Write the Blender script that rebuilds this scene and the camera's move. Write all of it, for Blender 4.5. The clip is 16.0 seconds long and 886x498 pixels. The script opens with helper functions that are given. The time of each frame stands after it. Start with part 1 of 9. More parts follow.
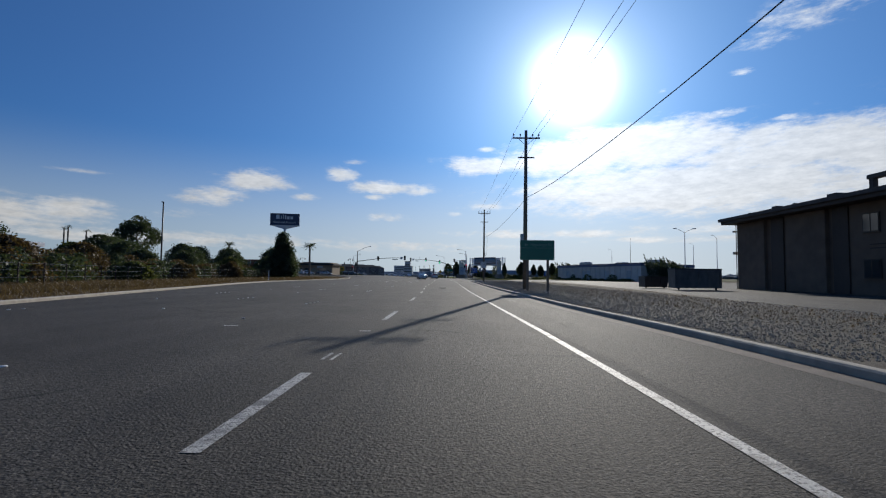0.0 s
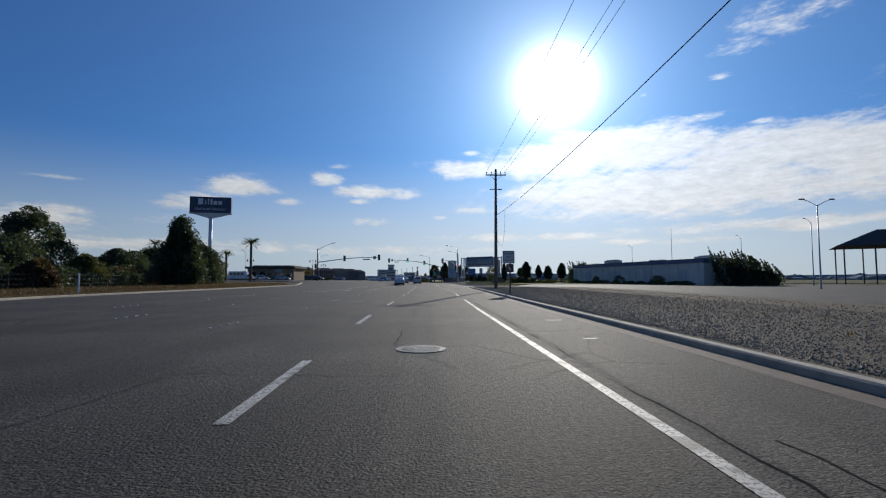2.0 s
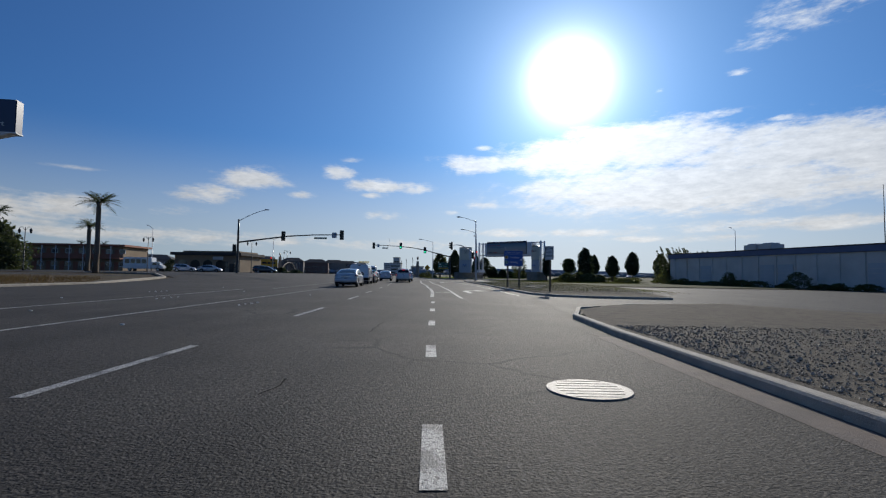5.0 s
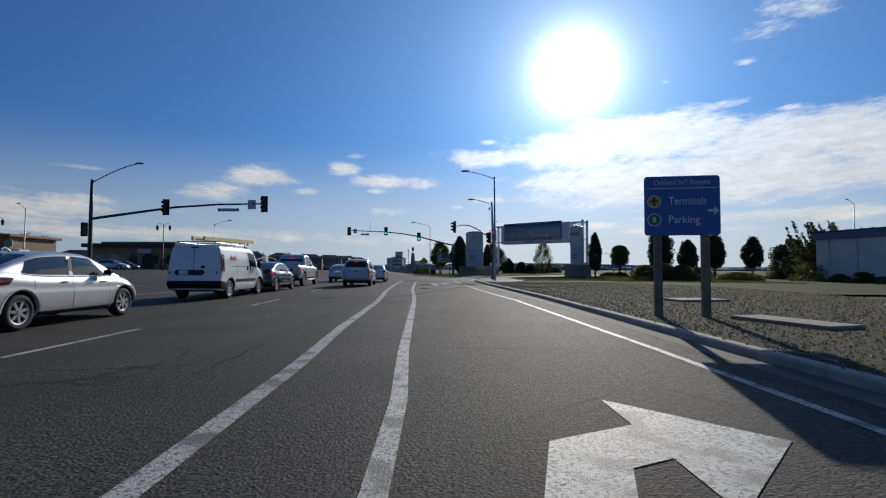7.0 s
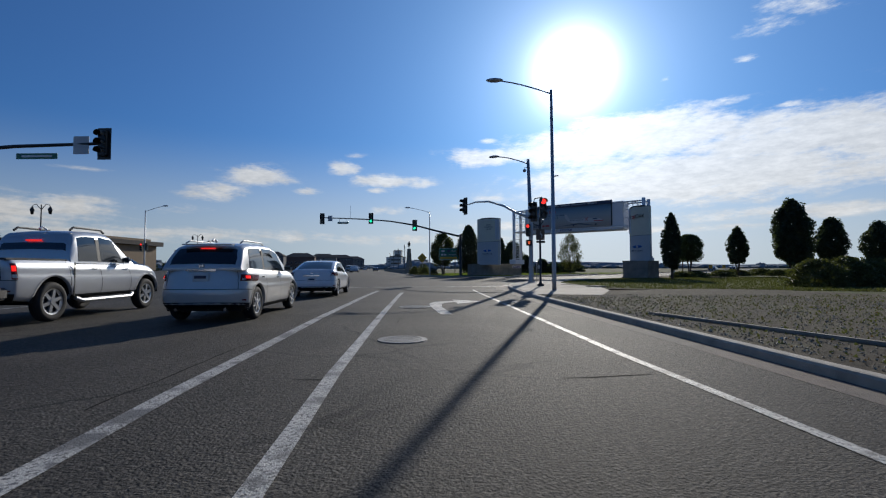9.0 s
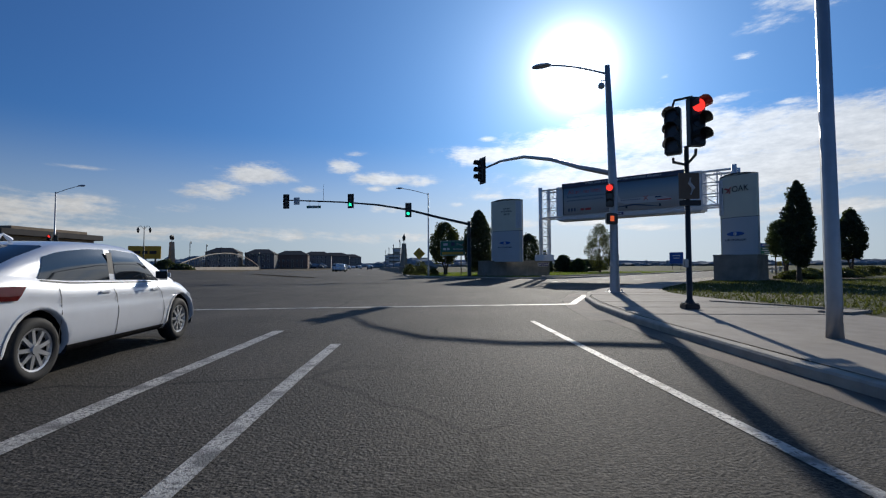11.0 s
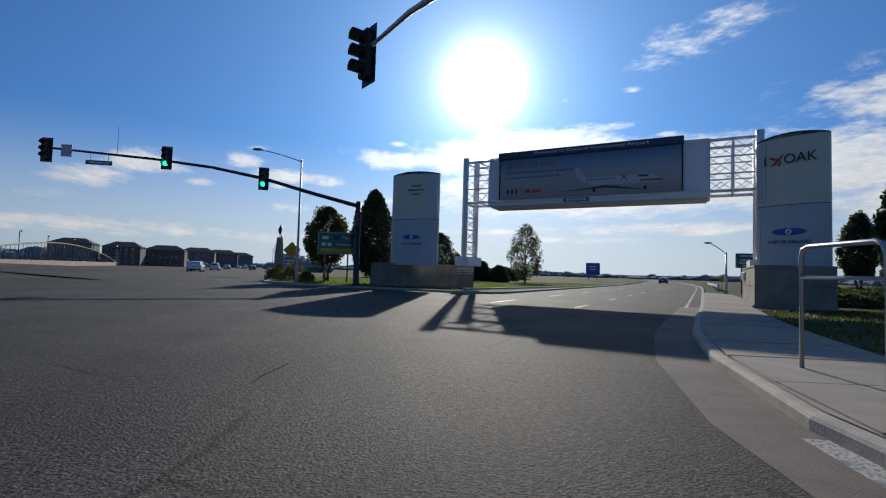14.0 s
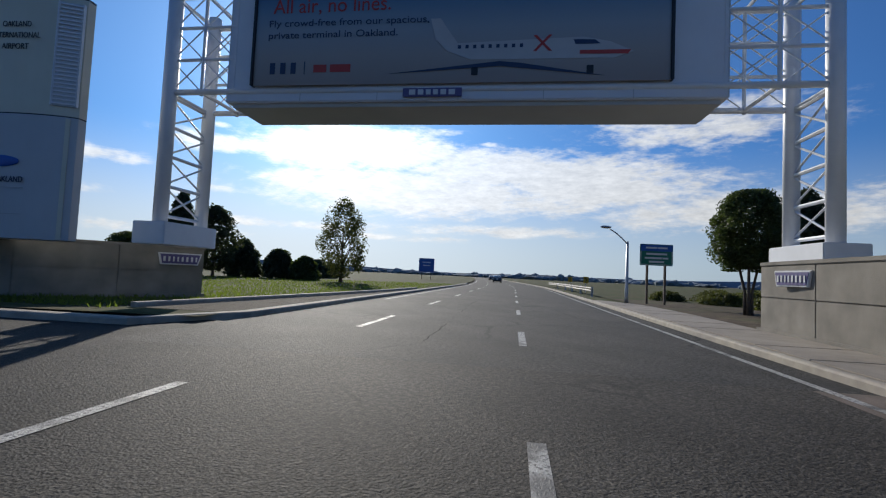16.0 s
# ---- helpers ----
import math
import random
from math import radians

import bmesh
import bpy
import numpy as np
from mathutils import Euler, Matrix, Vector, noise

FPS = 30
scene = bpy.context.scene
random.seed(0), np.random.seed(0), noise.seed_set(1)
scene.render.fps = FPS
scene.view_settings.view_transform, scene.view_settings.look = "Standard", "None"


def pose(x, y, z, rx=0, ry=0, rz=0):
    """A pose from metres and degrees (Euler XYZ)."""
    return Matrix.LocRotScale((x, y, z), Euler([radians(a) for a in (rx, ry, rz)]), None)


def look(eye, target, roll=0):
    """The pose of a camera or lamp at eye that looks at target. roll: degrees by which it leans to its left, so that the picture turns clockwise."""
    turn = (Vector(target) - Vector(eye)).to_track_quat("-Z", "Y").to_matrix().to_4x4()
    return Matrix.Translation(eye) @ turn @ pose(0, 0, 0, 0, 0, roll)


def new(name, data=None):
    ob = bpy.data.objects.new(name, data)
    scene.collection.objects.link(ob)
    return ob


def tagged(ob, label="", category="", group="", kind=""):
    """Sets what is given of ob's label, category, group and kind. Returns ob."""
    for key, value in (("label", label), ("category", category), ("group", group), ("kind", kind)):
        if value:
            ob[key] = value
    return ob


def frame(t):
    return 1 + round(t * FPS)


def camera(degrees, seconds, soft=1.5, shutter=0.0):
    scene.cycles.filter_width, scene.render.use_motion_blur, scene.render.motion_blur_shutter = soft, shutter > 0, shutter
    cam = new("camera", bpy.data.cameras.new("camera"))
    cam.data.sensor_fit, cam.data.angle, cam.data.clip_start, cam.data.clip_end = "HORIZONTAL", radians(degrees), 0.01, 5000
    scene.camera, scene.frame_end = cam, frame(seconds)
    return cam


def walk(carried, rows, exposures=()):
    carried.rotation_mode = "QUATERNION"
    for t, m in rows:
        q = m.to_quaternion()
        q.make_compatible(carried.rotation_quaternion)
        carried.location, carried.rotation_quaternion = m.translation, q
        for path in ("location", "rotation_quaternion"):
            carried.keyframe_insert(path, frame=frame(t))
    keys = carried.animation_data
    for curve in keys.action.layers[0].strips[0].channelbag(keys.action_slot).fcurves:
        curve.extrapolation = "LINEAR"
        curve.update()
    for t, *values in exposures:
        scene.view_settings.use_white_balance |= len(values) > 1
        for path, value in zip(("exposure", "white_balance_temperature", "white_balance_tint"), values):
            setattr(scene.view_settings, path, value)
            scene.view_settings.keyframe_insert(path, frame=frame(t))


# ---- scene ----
cam = camera(86.0, 16.0, soft=1.2)

# seconds, eye, target, roll
PATH = [
    (0, (0.44, -1.39, 1.20), (0.235, 8.592, 1.753), 0.61),
    (0.5, (0.33, 8.08, 1.20), (0.186, 18.064, 1.776), 0.70),
    (1, (0.13, 17.07, 1.20), (0.065, 27.050, 1.781), 0.83),
    (1.5, (-0.12, 25.85, 1.20), (-0.096, 35.833, 1.757), 0.34),
    (2, (-0.17, 34.98, 1.20), (-0.072, 44.957, 1.834), -0.06),
    (2.5, (-0.05, 43.88, 1.20), (0.065, 53.865, 1.742), 0.54),
    (3, (0.08, 53.03, 1.20), (0.166, 63.015, 1.771), 0.69),
    (3.5, (0.20, 62.29, 1.20), (0.232, 72.276, 1.781), 0.91),
    (4, (0.37, 70.72, 1.20), (0.345, 80.703, 1.780), 1.29),
    (4.2, (0.44, 74.12, 1.20), (0.387, 84.101, 1.774), 1.15),
    (6.3, (1.33, 110.44, 1.20), (1.125, 120.425, 1.656), 0.70),
    (6.5, (1.35, 113.23, 1.20), (1.126, 123.214, 1.652), 0.55),
    (7, (1.33, 119.82, 1.20), (1.076, 129.807, 1.616), 0.21),
    (7.5, (1.37, 125.61, 1.20), (1.100, 135.594, 1.616), 0.35),
    (8, (1.27, 131.05, 1.20), (0.979, 141.036, 1.642), 0.49),
    (8.5, (0.90, 136.18, 1.20), (0.609, 146.170, 1.562), 0.95),
    (9, (0.34, 140.96, 1.20), (0.075, 150.946, 1.596), -0.13),
    (11.5, (-0.51, 159.26, 1.20), (-0.760, 169.247, 1.553), -0.33),
    (12, (-0.64, 161.36, 1.20), (-0.835, 171.350, 1.626), -0.34),
    (12.5, (-0.56, 163.67, 1.20), (-0.656, 173.653, 1.726), 0.21),
    (13, (-0.28, 166.23, 1.20), (-0.046, 176.210, 1.802), 0.63),
    (13.5, (0.35, 169.22, 1.20), (1.163, 179.175, 1.735), 0.58),
    (14, (1.26, 172.65, 1.20), (2.961, 182.492, 1.685), 1.70),
    (14.5, (2.67, 176.62, 1.20), (5.420, 186.224, 1.756), 2.13),
    (15, (4.19, 180.41, 1.20), (7.913, 189.676, 1.703), 2.52),
    (15.5, (6.13, 184.30, 1.20), (10.579, 193.241, 1.677), 2.61),
    (16, (8.30, 188.60, 1.20), (13.279, 197.252, 1.735), 2.63),
]
walk(cam, [(t, look(eye, target, roll)) for t, eye, target, roll in PATH],
     exposures=[(0, 0.0), (9, 0.0), (12, 0.06), (14, 0.15), (14.9, 0.25), (15.5, 0.05), (16, 0.25)])

# ------------------------------------------------------------------ light
SUN_AZ, SUN_EL = radians(14.2), radians(22.0)          # azimuth to the right of +y
SUN_DIR = Vector((math.sin(SUN_AZ) * math.cos(SUN_EL), math.cos(SUN_AZ) * math.cos(SUN_EL), math.sin(SUN_EL)))


def build_world():
    w = bpy.data.worlds.new("sky")
    scene.world = w
    w.use_nodes = True
    nt = w.node_tree
    nt.nodes.clear()
    L = nt.links.new

    def node(kind, **kw):
        n = nt.nodes.new(kind)
        for k, v in kw.items():
            if k == "op":
                n.operation = v
        return n

    def val(op, a, b=None, c=None, clamp=False):
        n = nt.nodes.new("ShaderNodeMath")
        n.operation, n.use_clamp = op, clamp
        for i, v in enumerate((a, b, c)):
            if v is None:
                continue
            if isinstance(v, (int, float)):
                n.inputs[i].default_value = v
            else:
                L(v, n.inputs[i])
        return n.outputs[0]

    def smooth(x, lo, hi):
        n = nt.nodes.new("ShaderNodeMapRange")
        n.interpolation_type = "SMOOTHSTEP"
        L(x, n.inputs[0])
        n.inputs[1].default_value, n.inputs[2].default_value = lo, hi
        return n.outputs[0]

    sky = node("ShaderNodeTexSky")
    sky.sky_type, sky.sun_disc = "NISHITA", False
    sky.sun_elevation, sky.sun_rotation = SUN_EL, SUN_AZ
    sky.altitude, sky.air_density, sky.dust_density, sky.ozone_density = 0.0, 1.1, 0.35, 2.2
    tc = node("ShaderNodeTexCoord")
    sep = node("ShaderNodeSeparateXYZ")
    L(tc.outputs["Generated"], sep.inputs[0])
    X, Y, Z = sep.outputs
    zc = val("MAXIMUM", Z, 0.0)
    # flat cloud deck seen in perspective
    k = val("DIVIDE", 1.0, val("ADD", zc, 0.10))
    comb = node("ShaderNodeCombineXYZ")
    L(val("MULTIPLY", X, k), comb.inputs[0])
    L(val("MULTIPLY", Y, k), comb.inputs[1])

    def fbm(scale, detail, rough, offset, stretch=(1, 1, 1)):
        m = node("ShaderNodeMapping")
        L(comb.outputs[0], m.inputs[0])
        m.inputs["Location"].default_value = offset
        m.inputs["Scale"].default_value = stretch
        n = node("ShaderNodeTexNoise")
        L(m.outputs[0], n.inputs["Vector"])
        n.inputs["Scale"].default_value, n.inputs["Detail"].default_value = scale, detail
        n.inputs["Roughness"].default_value = rough
        return n.outputs[0]

    az = val("MULTIPLY", val("ARCTAN2", X, Y), 57.2958)
    el = val("MULTIPLY", val("ARCSINE", Z), 57.2958)
    # single fair-weather clouds and a bank to the right: azimuth, elevation, half width, half height, weight
    CLOUDS = ((-22.8, 10.4, 3.8, 1.2, 1.0), (-27.6, 8.3, 3.4, 1.0, 0.95), (-17.4, 8.8, 1.7, 0.5, 0.9), (-13.2, 11.8, 2.1, 0.9, 0.9), (-12.0, 13.2, 1.6, 0.5, 0.5),
              (-8.0, 10.4, 4.6, 0.8, 1.0), (-4.6, 10.0, 2.2, 0.6, 0.8), (-9.0, 9.2, 2.0, 0.4, 0.7), (3.6, 13.1, 5.6, 1.0, 1.05), (4.0, 15.0, 1.3, 0.35, 0.8), (-7.8, 6.9, 3.4, 0.6, 0.7),
              (0.0, 7.4, 1.4, 0.35, 0.6), (15.0, 13.6, 9.0, 2.2, 1.15), (22.0, 14.4, 10.0, 2.6, 1.2), (27.0, 9.6, 18.0, 2.7, 1.25), (36.0, 12.4, 13.0, 2.8, 1.1), (46.0, 11.0, 14.0, 3.6, 1.1),
              (12.0, 10.2, 5.0, 1.2, 0.9), (34.0, 5.4, 16.0, 0.8, 0.8), (12.0, 5.0, 14.0, 0.6, 0.75), (24.0, 4.2, 10.0, 0.5, 0.7), (62.0, 8.0, 16.0, 2.4, 1.0), (-33.0, 6.2, 7.0, 0.8, 0.42),
              (-43.0, 5.6, 8.0, 1.6, 0.85), (-49.0, 4.4, 12.0, 1.7, 0.8), (33.5, 23.0, 3.2, 1.0, 0.62), (37.5, 24.6, 5.0, 1.8, 0.66), (41.0, 26.0, 5.0, 1.4, 0.6), (29.0, 16.8, 2.6, 0.55, 0.85),
              (31.5, 20.5, 1.2, 0.4, 0.7), (24.0, 20.0, 0.9, 0.4, 0.6), (35.0, 15.6, 1.4, 0.35, 0.7), (58.0, 17.0, 12.0, 3.0, 0.8), (-66.0, 10.0, 12.0, 2.0, 0.7), (-38.0, 9.6, 4.0, 0.25, 0.44),
              (4.0, 8.2, 5.0, 0.5, 0.6), (-32.0, 3.6, 26.0, 0.9, 0.75), (-6.0, 3.4, 18.0, 0.7, 0.62))
    total = None
    for ca, ce, cw, ch, wt in CLOUDS:
        u = val("DIVIDE", val("SUBTRACT", az, ca), cw)
        v = val("DIVIDE", val("SUBTRACT", el, ce), ch)
        g = val("MULTIPLY", val("EXPONENT", val("MULTIPLY", val("ADD", val("MULTIPLY", u, u), val("MULTIPLY", v, v)), -0.75)), wt)
        total = g if total is None else val("MAXIMUM", total, g)
    ae = node("ShaderNodeCombineXYZ")
    L(val("MULTIPLY", az, 0.10), ae.inputs[0])
    L(val("MULTIPLY", el, 0.30), ae.inputs[1])

    def ripple(scale, detail):
        n = node("ShaderNodeTexNoise")
        L(ae.outputs[0], n.inputs["Vector"])
        n.inputs["Scale"].default_value, n.inputs["Detail"].default_value = scale, detail
        n.inputs["Roughness"].default_value = 0.62
        return val("SUBTRACT", n.outputs[0], 0.5)

    wob = val("ADD", val("MULTIPLY", ripple(2.2, 9.0), 1.55), val("MULTIPLY", ripple(9.0, 6.0), 0.55))
    dens = smooth(val("ADD", total, wob), 0.30, 0.92)
    dens = val("MULTIPLY", dens, smooth(total, 0.08, 0.5))
    puff = val("ADD", 1.0, val("ADD", val("MULTIPLY", ripple(4.2, 8.0), 0.75), val("MULTIPLY", ripple(14.0, 5.0), 0.35)))
    el = val("MULTIPLY", el, 0.0174533)
    # pale layer near the horizon
    low = val("SUBTRACT", 1.0, smooth(el, 0.02, 0.27))

    dot = nt.nodes.new("ShaderNodeVectorMath")
    dot.operation = "DOT_PRODUCT"
    L(tc.outputs["Generated"], dot.inputs[0])
    dot.inputs[1].default_value = SUN_DIR
    c = val("MAXIMUM", dot.outputs["Value"], 0.0)
    ang = val("ARCCOSINE", val("MINIMUM", c, 1.0))
    # glow round the sun put into the sky: glare bloom over thin haze scattering
    halo = val("ADD", val("MULTIPLY", val("EXPONENT", val("MULTIPLY", val("MULTIPLY", ang, ang), -300.0)), 34.0),
               val("MULTIPLY", val("EXPONENT", val("MULTIPLY", ang, -16.0)), 24.0))
    wide = val("MULTIPLY", val("EXPONENT", val("MULTIPLY", ang, -2.3)), 6.0)
    low = val("MULTIPLY", low, val("ADD", 0.50, val("MULTIPLY", val("EXPONENT", val("MULTIPLY", ang, -1.1)), 0.62)), clamp=True)
    wide = val("MULTIPLY", wide, val("SUBTRACT", 1.0, val("MULTIPLY", low, 0.7)))
    cloud_light = val("ADD", 8.6, val("MULTIPLY", val("EXPONENT", val("MULTIPLY", ang, -3.2)), 10.0))
    haze_light = val("MULTIPLY", val("EXPONENT", val("MULTIPLY", ang, -1.7)), 10.0)

    def rgb(v, col):
        m = nt.nodes.new("ShaderNodeVectorMath")
        m.operation = "SCALE"
        m.inputs[0].default_value = col
        if isinstance(v, (int, float)):
            m.inputs["Scale"].default_value = v
        else:
            L(v, m.inputs["Scale"])
        return m.outputs[0]

    def mix(f, a, b):
        m = nt.nodes.new("ShaderNodeMix")
        m.data_type = "RGBA"
        L(f, m.inputs[0])
        L(a, m.inputs[6])
        L(b, m.inputs[7])
        return m.outputs[2]

    def plus(a, b):
        m = nt.nodes.new("ShaderNodeVectorMath")
        m.operation = "ADD"
        L(a, m.inputs[0])
        L(b, m.inputs[1])
        return m.outputs[0]

    tint = nt.nodes.new("ShaderNodeVectorMath")
    tint.operation = "MULTIPLY"
    L(sky.outputs[0], tint.inputs[0])
    tint.inputs[1].default_value = (0.22, 0.54, 1.06)
    col = mix(low, tint.outputs[0], plus(rgb(5.6, (0.76, 0.92, 1.10)), rgb(haze_light, (1.0, 0.97, 0.92))))
    col = mix(val("MULTIPLY", dens, 0.9), col, rgb(val("MULTIPLY", cloud_light, puff), (1.0, 0.985, 0.96)))
    col = plus(col, rgb(halo, (0.97, 0.98, 1.0)))
    col = plus(col, rgb(wide, (0.38, 0.76, 1.26)))
    mid = val("MULTIPLY", val("EXPONENT", val("MULTIPLY", ang, -5.0)), 1.3)
    col = plus(col, rgb(mid, (1.0, 0.96, 0.88)))
    bg = node("ShaderNodeBackground")
    L(col, bg.inputs[0])
    bg.inputs[1].default_value = 0.060
    out = node("ShaderNodeOutputWorld")
    L(bg.outputs[0], out.inputs[0])


build_world()
sun = new("sun", bpy.data.lights.new("sun", "SUN"))
sun.data.energy, sun.data.angle, sun.data.color = 3.2, radians(0.53), (1.0, 0.94, 0.84)
sun.matrix_world = look(SUN_DIR * 100, (0, 0, 0))

# ------------------------------------------------------------------ materials
MATS = {}


def mat(name, col, rough=0.6, metal=0.0, var=0.15, scale=6.0, bump=0.0, bump_scale=40.0, spec=0.5, alt=None, alt_at=0.55, coat=0.0, island=0.0):
    """A principled material with colour variation at two scales and a fine relief."""
    if name in MATS:
        return MATS[name]
    m = bpy.data.materials.new(name)
    m.use_nodes = True
    nt = m.node_tree
    b = nt.nodes["Principled BSDF"]
    L = nt.links.new
    b.inputs["Roughness"].default_value, b.inputs["Metallic"].default_value = rough, metal
    b.inputs["Specular IOR Level"].default_value = spec
    if coat:
        b.inputs["Coat Weight"].default_value, b.inputs["Coat Roughness"].default_value = coat, 0.06
    tc = nt.nodes.new("ShaderNodeTexCoord")
    n1 = nt.nodes.new("ShaderNodeTexNoise")
    n1.inputs["Scale"].default_value, n1.inputs["Detail"].default_value = scale, 6.0
    n2 = nt.nodes.new("ShaderNodeTexNoise")
    n2.inputs["Scale"].default_value, n2.inputs["Detail"].default_value = scale * 0.13, 4.0
    L(tc.outputs["Object"], n1.inputs["Vector"])
    L(tc.outputs["Object"], n2.inputs["Vector"])
    add = nt.nodes.new("ShaderNodeMath")
    add.operation = "ADD"
    L(n1.outputs[0], add.inputs[0])
    L(n2.outputs[0], add.inputs[1])
    ramp = nt.nodes.new("ShaderNodeMapRange")
    L(add.outputs[0], ramp.inputs[0])
    ramp.inputs[1].default_value, ramp.inputs[2].default_value = 0.7, 1.3
    ramp.inputs[3].default_value, ramp.inputs[4].default_value = 1.0 - var, 1.0 + var
    fac = ramp.outputs[0]
    if island:
        geo = nt.nodes.new("ShaderNodeNewGeometry")
        r2 = nt.nodes.new("ShaderNodeMapRange")
        L(geo.outputs["Random Per Island"], r2.inputs[0])
        r2.inputs[3].default_value, r2.inputs[4].default_value = 1.0 - island, 1.0 + island
        mu = nt.nodes.new("ShaderNodeMath")
        mu.operation = "MULTIPLY"
        L(fac, mu.inputs[0])
        L(r2.outputs[0], mu.inputs[1])
        fac = mu.outputs[0]
    sc = nt.nodes.new("ShaderNodeVectorMath")
    sc.operation = "SCALE"
    if alt:
        mx = nt.nodes.new("ShaderNodeMix")
        mx.data_type = "RGBA"
        th = nt.nodes.new("ShaderNodeMapRange")
        L(n2.outputs[0], th.inputs[0])
        th.inputs[1].default_value, th.inputs[2].default_value = alt_at - 0.08, alt_at + 0.08
        L(th.outputs[0], mx.inputs[0])
        mx.inputs[6].default_value, mx.inputs[7].default_value = (*col, 1), (*alt, 1)
        L(mx.outputs[2], sc.inputs[0])
    else:
        sc.inputs[0].default_value = col
    L(fac, sc.inputs["Scale"])
    L(sc.outputs[0], b.inputs["Base Color"])
    if bump:
        n3 = nt.nodes.new("ShaderNodeTexNoise")
        n3.inputs["Scale"].default_value, n3.inputs["Detail"].default_value = bump_scale, 5.0
        L(tc.outputs["Object"], n3.inputs["Vector"])
        bp = nt.nodes.new("ShaderNodeBump")
        bp.inputs["Strength"].default_value, bp.inputs["Distance"].default_value = bump, 0.02
        L(n3.outputs[0], bp.inputs["Height"])
        L(bp.outputs[0], b.inputs["Normal"])
    MATS[name] = m
    return m


def asphalt(name, col, patch, crack=True):
    """Worn asphalt: aggregate speckle, darker seal lines and cracks, tyre-polished streaks along y."""
    m = bpy.data.materials.new(name)
    m.use_nodes = True
    nt = m.node_tree
    b = nt.nodes["Principled BSDF"]
    L = nt.links.new
    tc = nt.nodes.new("ShaderNodeTexCoord")
    P = tc.outputs["Object"]

    def noise(scale, detail=5.0, stretch=None):
        v = P
        if stretch:
            mp = nt.nodes.new("ShaderNodeMapping")
            mp.inputs["Scale"].default_value = stretch
            L(P, mp.inputs[0])
            v = mp.outputs[0]
        n = nt.nodes.new("ShaderNodeTexNoise")
        n.inputs["Scale"].default_value, n.inputs["Detail"].default_value = scale, detail
        L(v, n.inputs["Vector"])
        return n.outputs[0]

    def rng(x, a, bb, c, d):
        r = nt.nodes.new("ShaderNodeMapRange")
        L(x, r.inputs[0])
        for i, v in enumerate((a, bb, c, d)):
            r.inputs[i + 1].default_value = v
        return r.outputs[0]

    def mul(a, c):
        k = nt.nodes.new("ShaderNodeMath")
        k.operation = "MULTIPLY"
        L(a, k.inputs[0])
        L(c, k.inputs[1])
        return k.outputs[0]

    f = mul(rng(noise(48.0, 2.0), 0.38, 0.64, 0.5, 1.65), rng(noise(0.5), 0.3, 0.7, 0.80, 1.20))
    f = mul(f, rng(noise(17.0, 3.0), 0.36, 0.66, 0.58, 1.62))
    f = mul(f, rng(noise(0.9, 4.0, (1.0, 0.04, 1.0)), 0.35, 0.65, 0.86, 1.14))
    if crack:
        vo = nt.nodes.new("ShaderNodeTexVoronoi")
        vo.feature = "DISTANCE_TO_EDGE"
        vo.inputs["Scale"].default_value = 0.42
        wob = nt.nodes.new("ShaderNodeTexNoise")
        wob.inputs["Scale"].default_value, wob.inputs["Detail"].default_value = 1.3, 5.0
        L(P, wob.inputs["Vector"])
        mixv = nt.nodes.new("ShaderNodeMix")
        mixv.data_type = "VECTOR"
        mixv.inputs[0].default_value = 0.32
        L(P, mixv.inputs[4])
        L(wob.outputs[1], mixv.inputs[5])
        L(mixv.outputs[1], vo.inputs["Vector"])
        line = rng(vo.outputs["Distance"], 0.004, 0.014, 0.35, 1.0)
        gate = rng(noise(0.18, 3.0), 0.5, 0.58, 0.0, 1.0)
        mx = nt.nodes.new("ShaderNodeMix")
        mx.inputs[2].default_value = 1.0
        L(gate, mx.inputs[0])
        L(line, mx.inputs[3])
        f = mul(f, mx.outputs[0])
    mc = nt.nodes.new("ShaderNodeMix")
    mc.data_type = "RGBA"
    L(rng(noise(0.22, 4.0), 0.45, 0.6, 0.0, 1.0), mc.inputs[0])
    mc.inputs[6].default_value, mc.inputs[7].default_value = (*col, 1), (*patch, 1)
    sc = nt.nodes.new("ShaderNodeVectorMath")
    sc.operation = "SCALE"
    L(mc.outputs[2], sc.inputs[0])
    L(f, sc.inputs["Scale"])
    L(sc.outputs[0], b.inputs["Base Color"])
    b.inputs["Roughness"].default_value = 0.80
    b.inputs["Specular IOR Level"].default_value = 0.26
    bp = nt.nodes.new("ShaderNodeBump")
    bp.inputs["Strength"].default_value, bp.inputs["Distance"].default_value = 0.9, 0.018
    L(noise(40.0, 5.0), bp.inputs["Height"])
    L(bp.outputs[0], b.inputs["Normal"])
    MATS[name] = m
    return m


def leaf_mat(name, col, var=0.35, thin=0.36):
    m = mat(name, col, rough=0.55, var=0.2, scale=1.5, island=var, spec=0.3)
    nt = m.node_tree
    b = nt.nodes["Principled BSDF"]
    tr = nt.nodes.new("ShaderNodeBsdfTranslucent")
    tr.inputs[0].default_value = (col[0] * 1.6, col[1] * 1.7, col[2] * 0.8, 1)
    mx = nt.nodes.new("ShaderNodeMixShader")
    mx.inputs[0].default_value = thin
    nt.links.new(b.outputs[0], mx.inputs[1])
    nt.links.new(tr.outputs[0], mx.inputs[2])
    nt.links.new(mx.outputs[0], nt.nodes["Material Output"].inputs[0])
    return m


def glow(name, col, power):
    m = mat(name, col, rough=0.3, var=0.02)
    b = m.node_tree.nodes["Principled BSDF"]
    b.inputs["Emission Color"].default_value, b.inputs["Emission Strength"].default_value = (*col, 1), power
    return m


